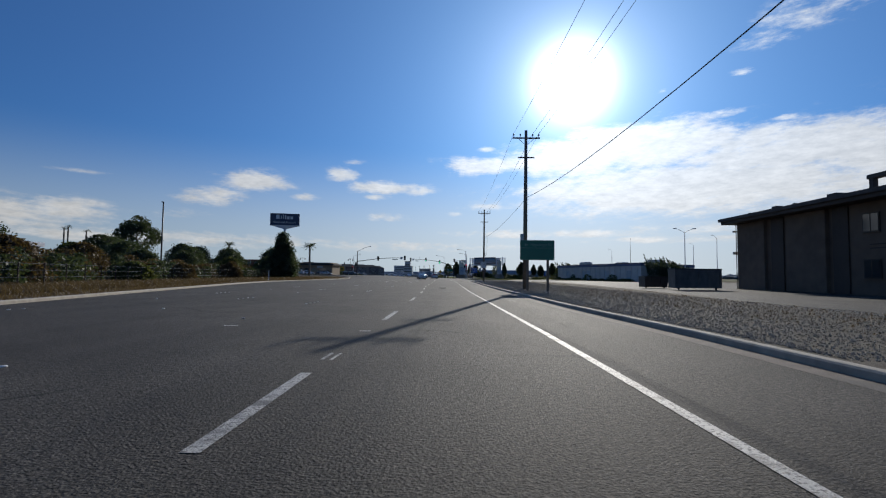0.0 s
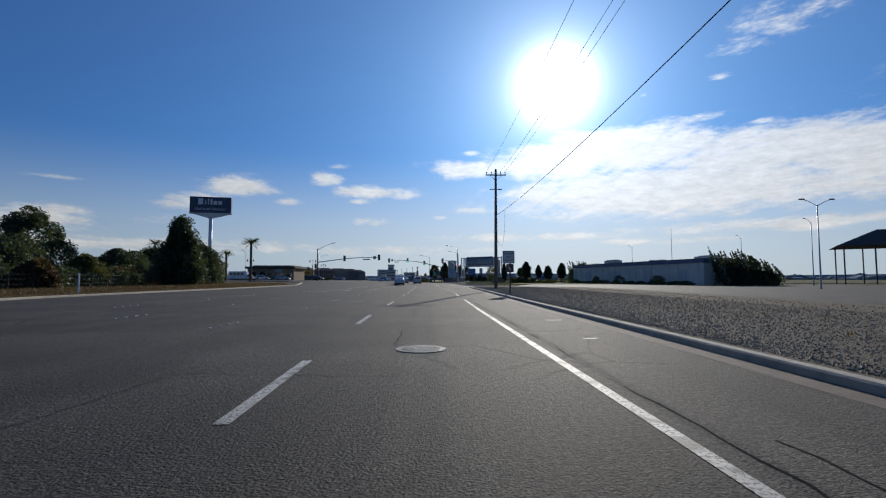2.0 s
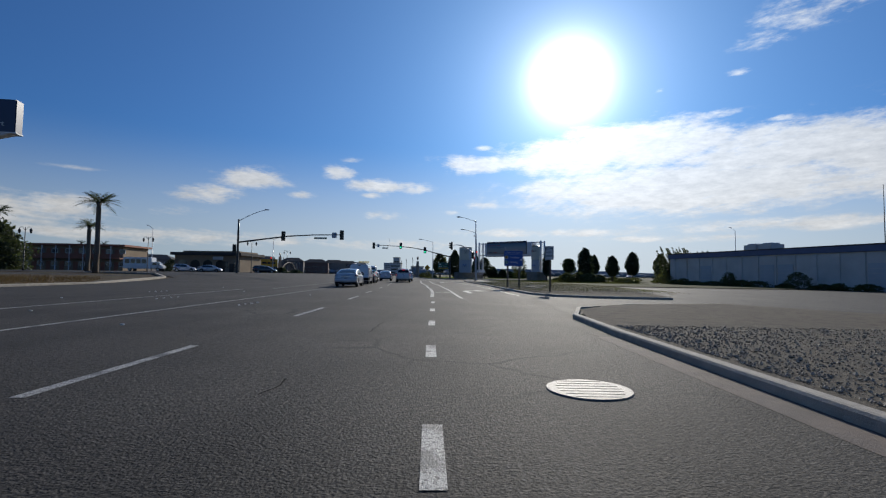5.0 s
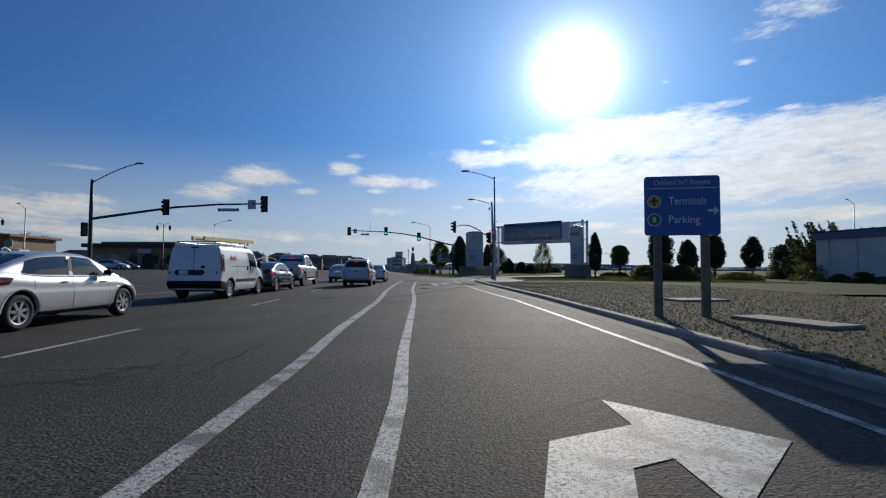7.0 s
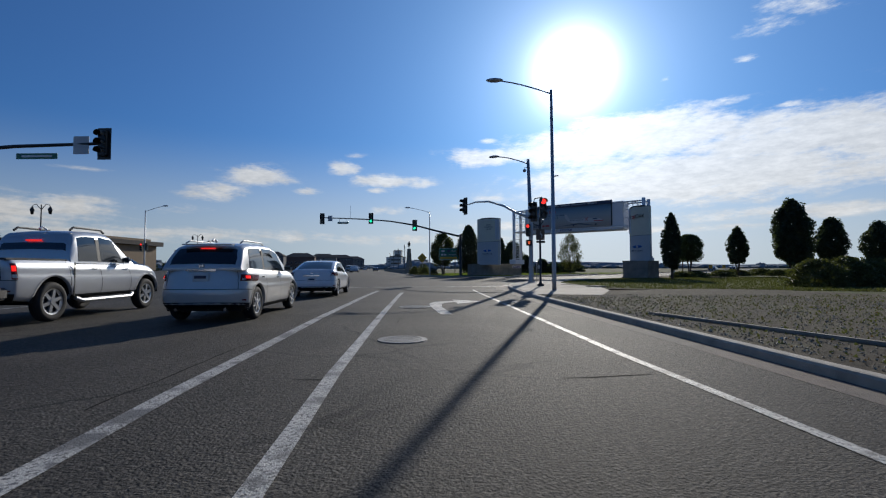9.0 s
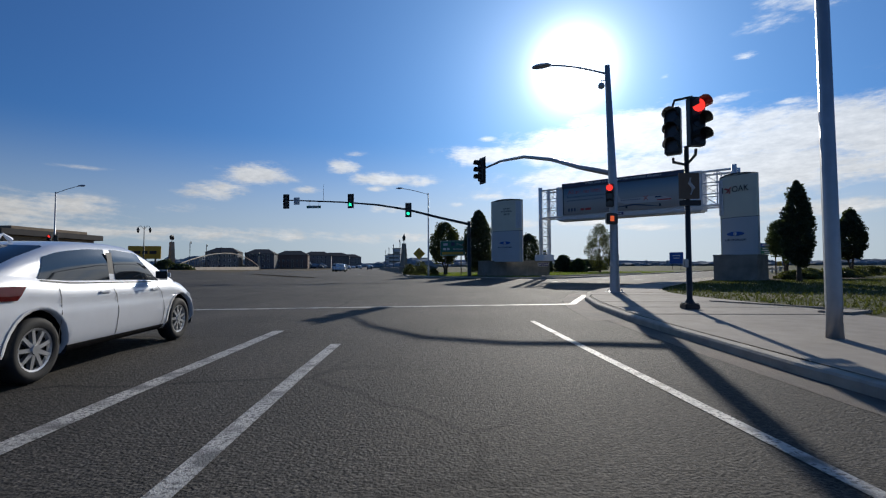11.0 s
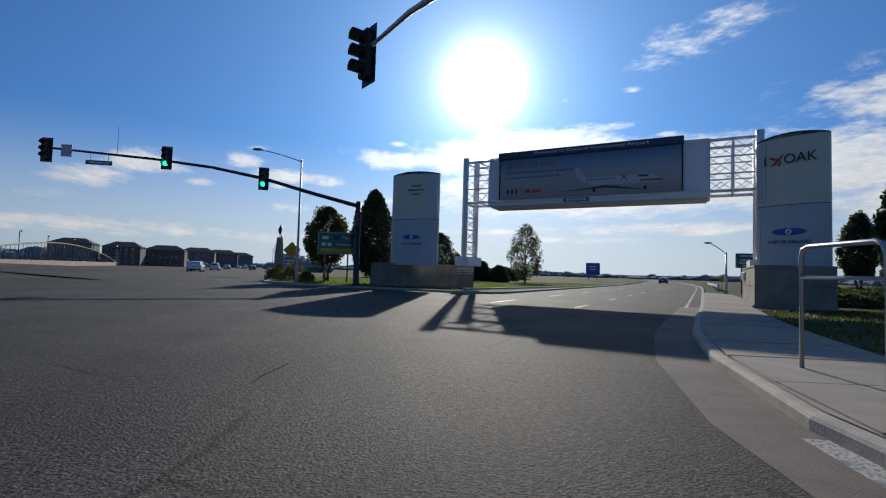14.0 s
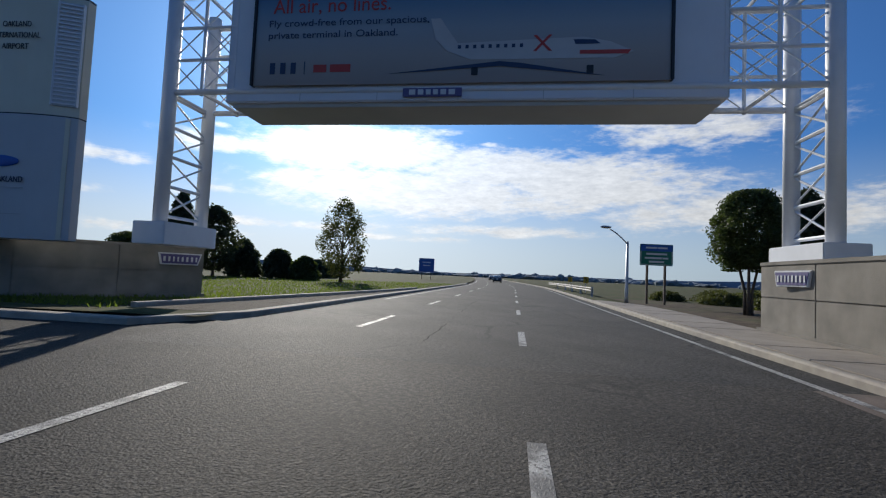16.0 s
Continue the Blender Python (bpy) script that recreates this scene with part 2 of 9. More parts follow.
def worn_paint(name, col, under):
    """Road paint rubbed through to the asphalt in flecks and along cracks."""
    m = mat(name, col, 0.6, var=0.2, scale=5.0, bump=0.5, bump_scale=85)
    nt = m.node_tree
    b = nt.nodes["Principled BSDF"]
    L = nt.links.new
    tc = nt.nodes["Texture Coordinate"]
    facs = []
    for scale, detail, lo, hi in ((2.4, 8.0, 0.50, 0.60), (30.0, 4.0, 0.50, 0.60)):
        n = nt.nodes.new("ShaderNodeTexNoise")
        n.inputs["Scale"].default_value, n.inputs["Detail"].default_value = scale, detail
        L(tc.outputs["Object"], n.inputs["Vector"])
        r = nt.nodes.new("ShaderNodeMapRange")
        r.inputs[1].default_value, r.inputs[2].default_value = lo, hi
        L(n.outputs[0], r.inputs[0])
        facs.append(r.outputs[0])
    mx = nt.nodes.new("ShaderNodeMath")
    mx.operation = "MAXIMUM"
    L(facs[0], mx.inputs[0])
    L(facs[1], mx.inputs[1])
    k = nt.nodes.new("ShaderNodeMath")
    k.operation = "MULTIPLY"
    k.inputs[1].default_value = 0.8
    L(mx.outputs[0], k.inputs[0])
    src = b.inputs["Base Color"].links[0].from_socket
    mc = nt.nodes.new("ShaderNodeMix")
    mc.data_type = "RGBA"
    L(k.outputs[0], mc.inputs[0])
    L(src, mc.inputs[6])
    mc.inputs[7].default_value = (*under, 1)
    L(mc.outputs[2], b.inputs["Base Color"])
    return m


ASPH = asphalt("asphalt_road", (0.041, 0.036, 0.029), (0.052, 0.046, 0.037))
ASPH2 = asphalt("asphalt_exit", (0.050, 0.046, 0.039), (0.042, 0.039, 0.034))
LOT = asphalt("asphalt_lot", (0.062, 0.056, 0.046), (0.05, 0.046, 0.038))
CONC = mat("concrete", (0.29, 0.25, 0.20), 0.85, var=0.18, scale=3.0, bump=0.3, bump_scale=60)
KERB = mat("kerb_concrete", (0.44, 0.39, 0.31), 0.85, var=0.25, scale=4.0, bump=0.4, bump_scale=50, alt=(0.33, 0.29, 0.24))
GUTTER = mat("gutter_concrete", (0.17, 0.13, 0.10), 0.85, var=0.25, scale=3.0, bump=0.4, bump_scale=70, alt=(0.095, 0.083, 0.068))
WALLC = mat("wall_concrete", (0.25, 0.228, 0.19), 0.9, var=0.3, scale=1.6, bump=0.3, bump_scale=45, alt=(0.17, 0.155, 0.13))
PAINT = worn_paint("road_paint", (0.47, 0.45, 0.40), (0.06, 0.055, 0.048))
DIRT = mat("dirt", (0.125, 0.096, 0.066), 0.95, var=0.4, scale=2.0, bump=0.9, bump_scale=18, alt=(0.095, 0.085, 0.048), spec=0.1)
GRAVEL_G = mat("gravel_bed", (0.165, 0.14, 0.105), 0.95, var=0.6, scale=30.0, bump=1.0, bump_scale=34, alt=(0.13, 0.112, 0.082), spec=0.1)
WEEDY = mat("weedy_soil", (0.10, 0.083, 0.058), 0.95, var=0.5, scale=9.0, bump=1.0, bump_scale=28, alt=(0.085, 0.076, 0.046), spec=0.1)
STONE = mat("gravel_stone", (0.34, 0.285, 0.21), 0.75, var=0.3, scale=9.0, island=0.5)
GRASS_G = mat("grass_ground", (0.085, 0.095, 0.036), 0.95, var=0.4, scale=3.0, bump=0.7, bump_scale=16, alt=(0.085, 0.072, 0.04), spec=0.1)
GRASS = leaf_mat("grass_blade", (0.11, 0.14, 0.035), 0.4, thin=0.6)
DRY = leaf_mat("dry_grass_blade", (0.105, 0.068, 0.045), 0.55)
LEAF = leaf_mat("leaf_green", (0.058, 0.078, 0.032))
LEAF_D = leaf_mat("leaf_dark", (0.055, 0.068, 0.042))
LEAF_Y = leaf_mat("leaf_autumn", (0.095, 0.062, 0.036), 0.5)
LEAF_O = leaf_mat("leaf_olive", (0.085, 0.09, 0.035))
BARK = mat("bark", (0.10, 0.075, 0.055), 0.9, var=0.35, scale=7, bump=0.8, bump_scale=25)
PALMBARK = mat("palm_bark", (0.16, 0.13, 0.10), 0.9, var=0.3, scale=5, bump=0.8, bump_scale=18)
POLEWOOD = mat("pole_wood", (0.21, 0.165, 0.12), 0.8, var=0.3, scale=5, bump=0.5, bump_scale=35)
GALV = mat("galvanised_steel", (0.42, 0.43, 0.44), 0.45, metal=0.7, var=0.12, scale=5)
DARKM = mat("dark_painted_metal", (0.02, 0.023, 0.026), 0.45, var=0.2, scale=5)
SIGBLK = mat("signal_housing", (0.018, 0.02, 0.02), 0.4, var=0.15)
WHITEM = mat("white_painted_steel", (0.74, 0.75, 0.76), 0.4, var=0.06, scale=2.5)
WHITEB = mat("white_panel", (0.72, 0.73, 0.75), 0.5, var=0.05, scale=1.2)
CREAM = mat("cream_panel", (0.66, 0.63, 0.50), 0.5, var=0.05, scale=1.0)
GREYP = mat("grey_panel", (0.50, 0.52, 0.53), 0.5, var=0.06, scale=1.0)
SGREEN = mat("sign_green", (0.012, 0.16, 0.10), 0.35, var=0.08, scale=1.5)
SBLUE = mat("sign_blue", (0.02, 0.10, 0.38), 0.35, var=0.08, scale=1.5)
SWHITE = mat("sign_white", (0.72, 0.72, 0.70), 0.4, var=0.08, scale=2)
# lettering dulled towards the panel green: backlight put into the colour, plus fading
SBACKLIT = mat("backlit_faded_lettering", (0.15, 0.30, 0.24), 0.45, var=0.15, scale=4)
SYELL = mat("sign_yellow", (0.62, 0.34, 0.02), 0.4, var=0.08, scale=2)
SBROWN = mat("sign_back_brown", (0.13, 0.09, 0.06), 0.5, var=0.2, scale=4)
SBLACK = mat("sign_black", (0.012, 0.012, 0.014), 0.5, var=0.1)
SNAVY = mat("sign_navy", (0.02, 0.035, 0.085), 0.35, var=0.12, scale=1.0)
SRED = mat("sign_red", (0.5, 0.05, 0.035), 0.45, var=0.06)
SPURP = mat("sign_purple", (0.11, 0.09, 0.22), 0.4, var=0.06)
WIRE = mat("wire_black", (0.012, 0.012, 0.013), 0.6, var=0.1)
TYRE = mat("tyre_rubber", (0.016, 0.016, 0.017), 0.8, var=0.2, scale=12)
RIM = mat("alloy_rim", (0.55, 0.56, 0.58), 0.3, metal=0.85, var=0.08)
GLASSD = mat("car_glass", (0.012, 0.015, 0.018), 0.04, var=0.02, spec=0.8)
CHROME = mat("chrome_trim", (0.65, 0.66, 0.68), 0.15, metal=1.0, var=0.04)
BLACKP = mat("black_plastic", (0.02, 0.02, 0.021), 0.55, var=0.15)
LAMPR = mat("tail_lamp_red", (0.20, 0.008, 0.008), 0.15, var=0.05, coat=0.6)
LAMPON = glow("brake_lamp_lit", (0.8, 0.02, 0.015), 0.9)
LAMPC = mat("clear_lamp", (0.7, 0.72, 0.75), 0.12, var=0.03, coat=0.6)
SIGR = glow("signal_red_lit", (1.0, 0.04, 0.03), 1.2)
HANDON = glow("walk_signal_lit", (0.8, 0.12, 0.03), 0.7)
SIGG = glow("signal_green_lit", (0.02, 0.9, 0.45), 1.6)
LENSD = mat("signal_lens_dark", (0.03, 0.02, 0.02), 0.2, var=0.1)
PLATE = mat("number_plate", (0.68, 0.68, 0.66), 0.4, var=0.05)
SILVER = mat("car_paint_silver", (0.54, 0.545, 0.55), 0.3, metal=0.3, var=0.04, coat=0.8)
SILVERD = mat("car_trim_silver", (0.46, 0.46, 0.46), 0.4, metal=0.2, var=0.05)
WHITEC = mat("car_paint_white", (0.76, 0.77, 0.78), 0.3, var=0.03, coat=0.8)
CHAMP = mat("car_paint_champagne", (0.57, 0.55, 0.52), 0.32, metal=0.3, var=0.04, coat=0.8)
DARKC = mat("car_paint_dark_grey", (0.055, 0.052, 0.056), 0.25, metal=0.4, var=0.05, coat=0.9)
BLACKC = mat("car_paint_black", (0.012, 0.013, 0.016), 0.22, var=0.05, coat=0.9)
REDC = mat("car_paint_red", (0.28, 0.02, 0.02), 0.28, var=0.05, coat=0.8)
BROWNW = mat("brown_wall", (0.16, 0.11, 0.075), 0.85, var=0.2, scale=1.2, bump=0.3, bump_scale=30)
BROWND = mat("dark_brown_trim", (0.06, 0.042, 0.03), 0.7, var=0.15)
ROOFB = mat("roof_brown", (0.10, 0.085, 0.075), 0.85, var=0.2)
STUCCO = mat("cream_stucco", (0.28, 0.21, 0.14), 0.9, var=0.12, scale=2, bump=0.2)
BLUEW = mat("pale_grey_cladding", (0.66, 0.62, 0.56), 0.55, var=0.12, scale=0.6)
BLUER = mat("blue_fascia", (0.10, 0.13, 0.23), 0.5, var=0.12)
ORANGE = mat("motel_orange", (0.32, 0.12, 0.07), 0.75, var=0.12)
DARKROOF = mat("dark_roof", (0.055, 0.05, 0.048), 0.85, var=0.2)
WINDOW = mat("window_glass", (0.03, 0.036, 0.042), 0.08, var=0.05, spec=0.8)
# blue-grey of distance haze is put into the hills' base colour
HILL = mat("haze_tinted_hill", (0.24, 0.30, 0.37), 1.0, var=0.15, scale=0.004)
# far trees carry aerial haze as a pale bluish base colour
FARWOOD = mat("haze_tinted_wood", (0.20, 0.24, 0.26), 1.0, var=0.35, scale=0.08)
ADSKY = mat("advert_sky", (0.30, 0.33, 0.34), 0.35, var=0.1, scale=0.4)
LIVERY = mat("advert_livery", (0.52, 0.50, 0.47), 0.35, var=0.08, scale=2.0)
DRAB = mat("drab_render", (0.19, 0.18, 0.175), 0.9, var=0.15, scale=1.0)
DRABD = mat("drab_dark_siding", (0.12, 0.115, 0.12), 0.9, var=0.15, scale=1.0)
RUST = mat("drab_rust_siding", (0.17, 0.115, 0.095), 0.9, var=0.15, scale=1.0)
LADDER = mat("yellow_fibreglass", (0.55, 0.46, 0.16), 0.5, var=0.1)
SEAL = mat("crack_seal", (0.014, 0.013, 0.012), 0.9, var=0.3, scale=8, spec=0.05)
STEELB = mat("weathered_steel", (0.15, 0.135, 0.115), 0.6, var=0.3, scale=2.5)
IRON = mat("cast_iron", (0.16, 0.155, 0.145), 0.6, metal=0.3, var=0.25, scale=30, bump=0.5, bump_scale=60)



def printed_sky(m):
    """The advert's picture: deep blue above, fading to a tan haze below."""
    nt = m.node_tree
    b = nt.nodes["Principled BSDF"]
    sep = nt.nodes.new("ShaderNodeSeparateXYZ")
    nt.links.new(nt.nodes["Texture Coordinate"].outputs["Object"], sep.inputs[0])
    rise = nt.nodes.new("ShaderNodeMapRange")
    rise.inputs[1].default_value, rise.inputs[2].default_value = 5.95, 8.5
    nt.links.new(sep.outputs[2], rise.inputs[0])
    ramp = nt.nodes.new("ShaderNodeValToRGB")
    ramp.color_ramp.elements[0].color = (0.34, 0.275, 0.225, 1)
    ramp.color_ramp.elements[1].color = (0.06, 0.16, 0.29, 1)
    for at, col in ((0.30, (0.40, 0.355, 0.31, 1)), (0.55, (0.35, 0.375, 0.38, 1)), (0.8, (0.18, 0.28, 0.36, 1))):
        ramp.color_ramp.elements.new(at).color = col
    nt.links.new(rise.outputs[0], ramp.inputs[0])
    nt.links.new(ramp.outputs[0], b.inputs["Base Color"])


printed_sky(ADSKY)

# ------------------------------------------------------------------ building helpers
def smoothstep(x, a, b):
    t = min(1.0, max(0.0, (x - a) / (b - a)))
    return t * t * (3 - 2 * t)


def lift(x, y):
    """The ground rises a little towards the far side of the junction."""
    return 0.85 * smoothstep(y, 120, 160) * smoothstep(-x, 14, 34) * (1 - smoothstep(y, 225, 270))


def link(name, bm, material, parent=None, label="", smooth=False):
    me = bpy.data.meshes.new(name)
    bmesh.ops.recalc_face_normals(bm, faces=bm.faces)
    bm.to_mesh(me)
    bm.free()
    me.materials.append(material)
    if smooth:
        me.shade_smooth()
    ob = new(name, me)
    if parent is not None:
        ob.parent = parent
    if label:
        ob["label"] = label
    return ob


def part(name, bm, material, parent, label="", smooth=False):
    return link(name, bm, material, parent, label, smooth)


def raw(name, verts, faces, material, parent=None, smooth=False):
    me = bpy.data.meshes.new(name)
    me.from_pydata([tuple(v) for v in verts], [], faces)
    me.materials.append(material)
    if smooth:
        me.shade_smooth()
    ob = new(name, me)
    if parent is not None:
        ob.parent = parent
    return ob


def thing(name, m, label, category, group="", kind=""):
    e = new(name)
    e.matrix_world = m
    e.empty_display_size = 0.3
    return tagged(e, label, category, group, kind)


def box(sx, sy, sz, at=(0, 0, 0), bev=0.0, m=None, bm=None):
    """A box centred on at in x and y, standing on at[2]."""
    bm = bm or bmesh.new()
    t = Matrix.Translation((at[0], at[1], at[2] + sz / 2)) @ (m or Matrix()) @ Matrix.Diagonal((sx, sy, sz, 1))
    r = bmesh.ops.create_cube(bm, size=1, matrix=t)
    if bev:
        es = list({e for v in r["verts"] for e in v.link_edges})
        bmesh.ops.bevel(bm, geom=es, offset=bev, segments=2, affect="EDGES")
    return bm


def tube(points, radii, sides=10, bm=None, cap=True):
    """A round bar along points, with a radius for each."""
    bm = bm or bmesh.new()
    pts = [Vector(p) for p in points]
    if isinstance(radii, (int, float)):
        radii = [radii] * len(pts)
    rings = []
    for i, p in enumerate(pts):
        d = (pts[min(i + 1, len(pts) - 1)] - pts[max(i - 1, 0)]).normalized()
        q = d.to_track_quat("Z", "Y")
        rings.append([bm.verts.new(p + q @ Vector((math.cos(a) * radii[i], math.sin(a) * radii[i], 0)))
                      for a in (2 * math.pi * j / sides for j in range(sides))])
    for a, b in zip(rings, rings[1:]):
        for j in range(sides):
            bm.faces.new((a[j], a[(j + 1) % sides], b[(j + 1) % sides], b[j]))
    if cap:
        bm.faces.new(rings[0][::-1])
        bm.faces.new(rings[-1])
    return bm


def extrude_poly(pts, z0, z1, bm=None, bev=0.0):
    """An outline in x, y raised from z0 to z1."""
    bm = bm or bmesh.new()
    lo = [bm.verts.new((x, y, z0)) for x, y in pts]
    hi = [bm.verts.new((x, y, z1)) for x, y in pts]
    n = len(pts)
    bm.faces.new(lo[::-1])
    top = bm.faces.new(hi)
    for i in range(n):
        bm.faces.new((lo[i], lo[(i + 1) % n], hi[(i + 1) % n], hi[i]))
    if bev:
        bmesh.ops.bevel(bm, geom=list(top.edges), offset=bev, segments=2, affect="EDGES")
    return bm


def plate(w, h, t, at=(0, 0, 0), r=0.0):
    """An upright plate in the x-z plane whose face looks to -y, with rounded corners; at: the lower middle."""
    bm = bmesh.new()
    if r:
        pts = []
        for cx, cz, a0 in ((w / 2 - r, r, -90), (w / 2 - r, h - r, 0), (-w / 2 + r, h - r, 90), (-w / 2 + r, r, 180)):
            for k in range(5):
                a = radians(a0 + 22.5 * k)
                pts.append((cx + r * math.cos(a), cz + r * math.sin(a)))
    else:
        pts = [(-w / 2, 0), (w / 2, 0), (w / 2, h), (-w / 2, h)]
    extrude_poly(pts, -t / 2, t / 2, bm)
    bmesh.ops.transform(bm, matrix=Matrix.Translation(at) @ pose(0, 0, 0, 90, 0, 0), verts=bm.verts)
    return bm


def lettering(text, size, material, parent, at, name="lettering", width=None, m=None):
    """Raised letters on a face that looks to -y, centred on at."""
    cu = bpy.data.curves.new(name, "FONT")
    cu.body, cu.size, cu.align_x, cu.align_y = text, size, "CENTER", "CENTER"
    cu.extrude = 0.004
    tmp = bpy.data.objects.new(name, cu)
    me = bpy.data.meshes.new_from_object(tmp)
    bpy.data.objects.remove(tmp)
    bpy.data.curves.remove(cu)
    if width:
        xs = [v.co.x for v in me.vertices]
        k = width / max(1e-6, max(xs) - min(xs))
        me.transform(Matrix.Diagonal((k, 1, 1, 1)))
    me.transform((m or Matrix()) @ Matrix.Translation(at) @ pose(0, 0, 0, 90, 0, 0))
    me.materials.clear()
    me.materials.append(material)
    me.name = name
    ob = new(name, me)
    ob.parent = parent
    return ob


def bars(words, size, material, parent, at, name="writing_bar"):
    """A line of writing that cannot be read, as bars of its size; words: their lengths."""
    total = sum(words) + 0.5 * size * (len(words) - 1)
    x = at[0] - total / 2
    bm = bmesh.new()
    for w in words:
        box(w, 0.012, size, (x + w / 2, at[1], at[2] - size / 2), bm=bm)
        x += w + 0.5 * size
    return part(name, bm, material, parent)


def leaves(centres, size, seed, up=0.3, long=1.6):
    """Vertices and faces of small leaf-shaped quads at the centres, turned every way."""
    rng = np.random.default_rng(seed)
    n = len(centres)
    a = rng.normal(size=(n, 3))
    a[:, 2] *= 0.7
    a /= np.linalg.norm(a, axis=1, keepdims=True) + 1e-9
    b = np.cross(a, rng.normal(size=(n, 3)))
    b /= np.linalg.norm(b, axis=1, keepdims=True) + 1e-9
    s = size * rng.uniform(0.6, 1.3, (n, 1))
    v = np.stack([centres - a * s * long / 2, centres + b * s / 2 * 0.8, centres + a * s * long / 2, centres - b * s / 2 * 0.8], 1).reshape(-1, 3)
    f = np.arange(4 * n).reshape(-1, 4)
    return v, f.tolist()


def crown_points(n, shape, w, h, seed, clumps=40, fill=0.5):
    """Leaf places for a crown of the given form, of width w and height h, from z = 0."""
    rng = np.random.default_rng(seed)

    def prof(z):
        if shape == "round":
            return np.sqrt(np.clip(1 - (2 * z - 1) ** 2, 0, 1)) ** 0.8
        if shape == "oval":
            return np.clip(np.sin(np.pi * np.clip(z, 0, 1) ** 0.75), 0, 1) ** 0.66
        if shape == "slim":
            return np.clip(np.sin(np.pi * np.clip(z, 0, 1) ** 0.7), 0, 1) ** 0.75
        if shape == "cone":
            return np.clip((1 - z) ** 0.75 * (0.35 + 0.65 * np.minimum(1, z * 5)), 0, 1)
        return np.clip(1 - z ** 2.2, 0, 1) ** 0.6              # dome, bush

    cz = rng.uniform(0.02, 0.97, clumps)
    ca = rng.uniform(0, 2 * np.pi, clumps)
    cr = prof(cz) * rng.uniform(0.35, 1.0, clumps) ** 0.5
    cs = rng.uniform(0.55, 1.25, clumps)
    pick = rng.integers(0, clumps, n)
    d = rng.normal(size=(n, 3))
    d /= np.linalg.norm(d, axis=1, keepdims=True)
    d *= rng.uniform(0.2, 1.0, (n, 1)) ** 0.5
    size = 0.19 * cs[pick][:, None]
    p = np.stack([cr * np.cos(ca), cr * np.sin(ca), cz * 1.0], 1)[pick]
    out = np.empty((n, 3))
    out[:, 0] = (p[:, 0] * 0.86 + d[:, 0] * size[:, 0] * 1.5) * w / 2
    out[:, 1] = (p[:, 1] * 0.86 + d[:, 1] * size[:, 0] * 1.5) * w / 2
    out[:, 2] = np.clip(p[:, 2] * 0.93 + d[:, 2] * size[:, 0] * 0.8 * min(1.0, w / h + 0.25), -0.02, 1.05) * h
    # an even shell between the clumps, with a slightly lumpy outline
    m = int(n * fill)
    z = rng.uniform(0.01, 0.99, m)
    a = rng.uniform(0, 2 * np.pi, m)
    lump = 0.86 + 0.11 * np.sin(3 * a + 7 * z + seed) + 0.09 * np.sin(5 * a - 13 * z + 2 * seed) + 0.07 * np.sin(9 * a + 23 * z + 3 * seed)
    r = prof(z) * lump * rng.uniform(0.15, 1.0, m) ** 0.45
    out[:m, 0], out[:m, 1], out[:m, 2] = r * np.cos(a) * w / 2, r * np.sin(a) * w / 2, z * h
    return out


def tree(m, shape, w, h, trunk, label, leafmat, leaf=0.22, n=2600, seed=1, stems=1, group="", clumps=46, name="tree", category="tree", fill=0.5):
    """A tree of total height h with a crown of width w that begins at height trunk."""
    rnd = random.Random(seed)
    t = thing(name, m, label, category, group)
    bm = bmesh.new()
    ch = h - trunk
    for s in range(stems):
        a = 2 * math.pi * s / max(1, stems) + rnd.random()
        lean = 0.0 if stems == 1 else 0.10 * w
        r = max(0.035, 0.022 * h) / math.sqrt(stems)
        top = Vector((math.cos(a) * lean * 2.2, math.sin(a) * lean * 2.2, trunk + ch * 0.62))
        mid = Vector((math.cos(a) * lean, math.sin(a) * lean, max(trunk, 0.3)))
        tube([(math.cos(a) * 0.12 * (stems > 1), math.sin(a) * 0.12 * (stems > 1), -0.15), Vector((mid.x * 0.4, mid.y * 0.4, mid.z * 0.5)), mid, top], [r * 1.35, r, r * 0.85, r * 0.25], 8, bm)
        for k in range(7 if stems == 1 else 4):
            f = rnd.uniform(0.0, 0.75)
            st = mid.lerp(top, f)
            b = rnd.uniform(0, 6.28)
            ln = w * 0.36 * (1 - 0.5 * f)
            en = st + Vector((math.cos(b) * ln, math.sin(b) * ln, ch * rnd.uniform(0.12, 0.3)))
            tube([st, st.lerp(en, 0.5) + Vector((0, 0, 0.08 * ch)), en], [r * 0.42, r * 0.28, r * 0.1], 5, bm)
    part("trunk", bm, BARK, t, smooth=True)
    pts = crown_points(int(n * 2.1), shape, w, ch, seed, clumps, fill)
    pts[:, 2] += trunk
    v, f = leaves(pts, leaf * 0.66, seed + 7)
    raw("crown", v, f, leafmat, t)
    return t


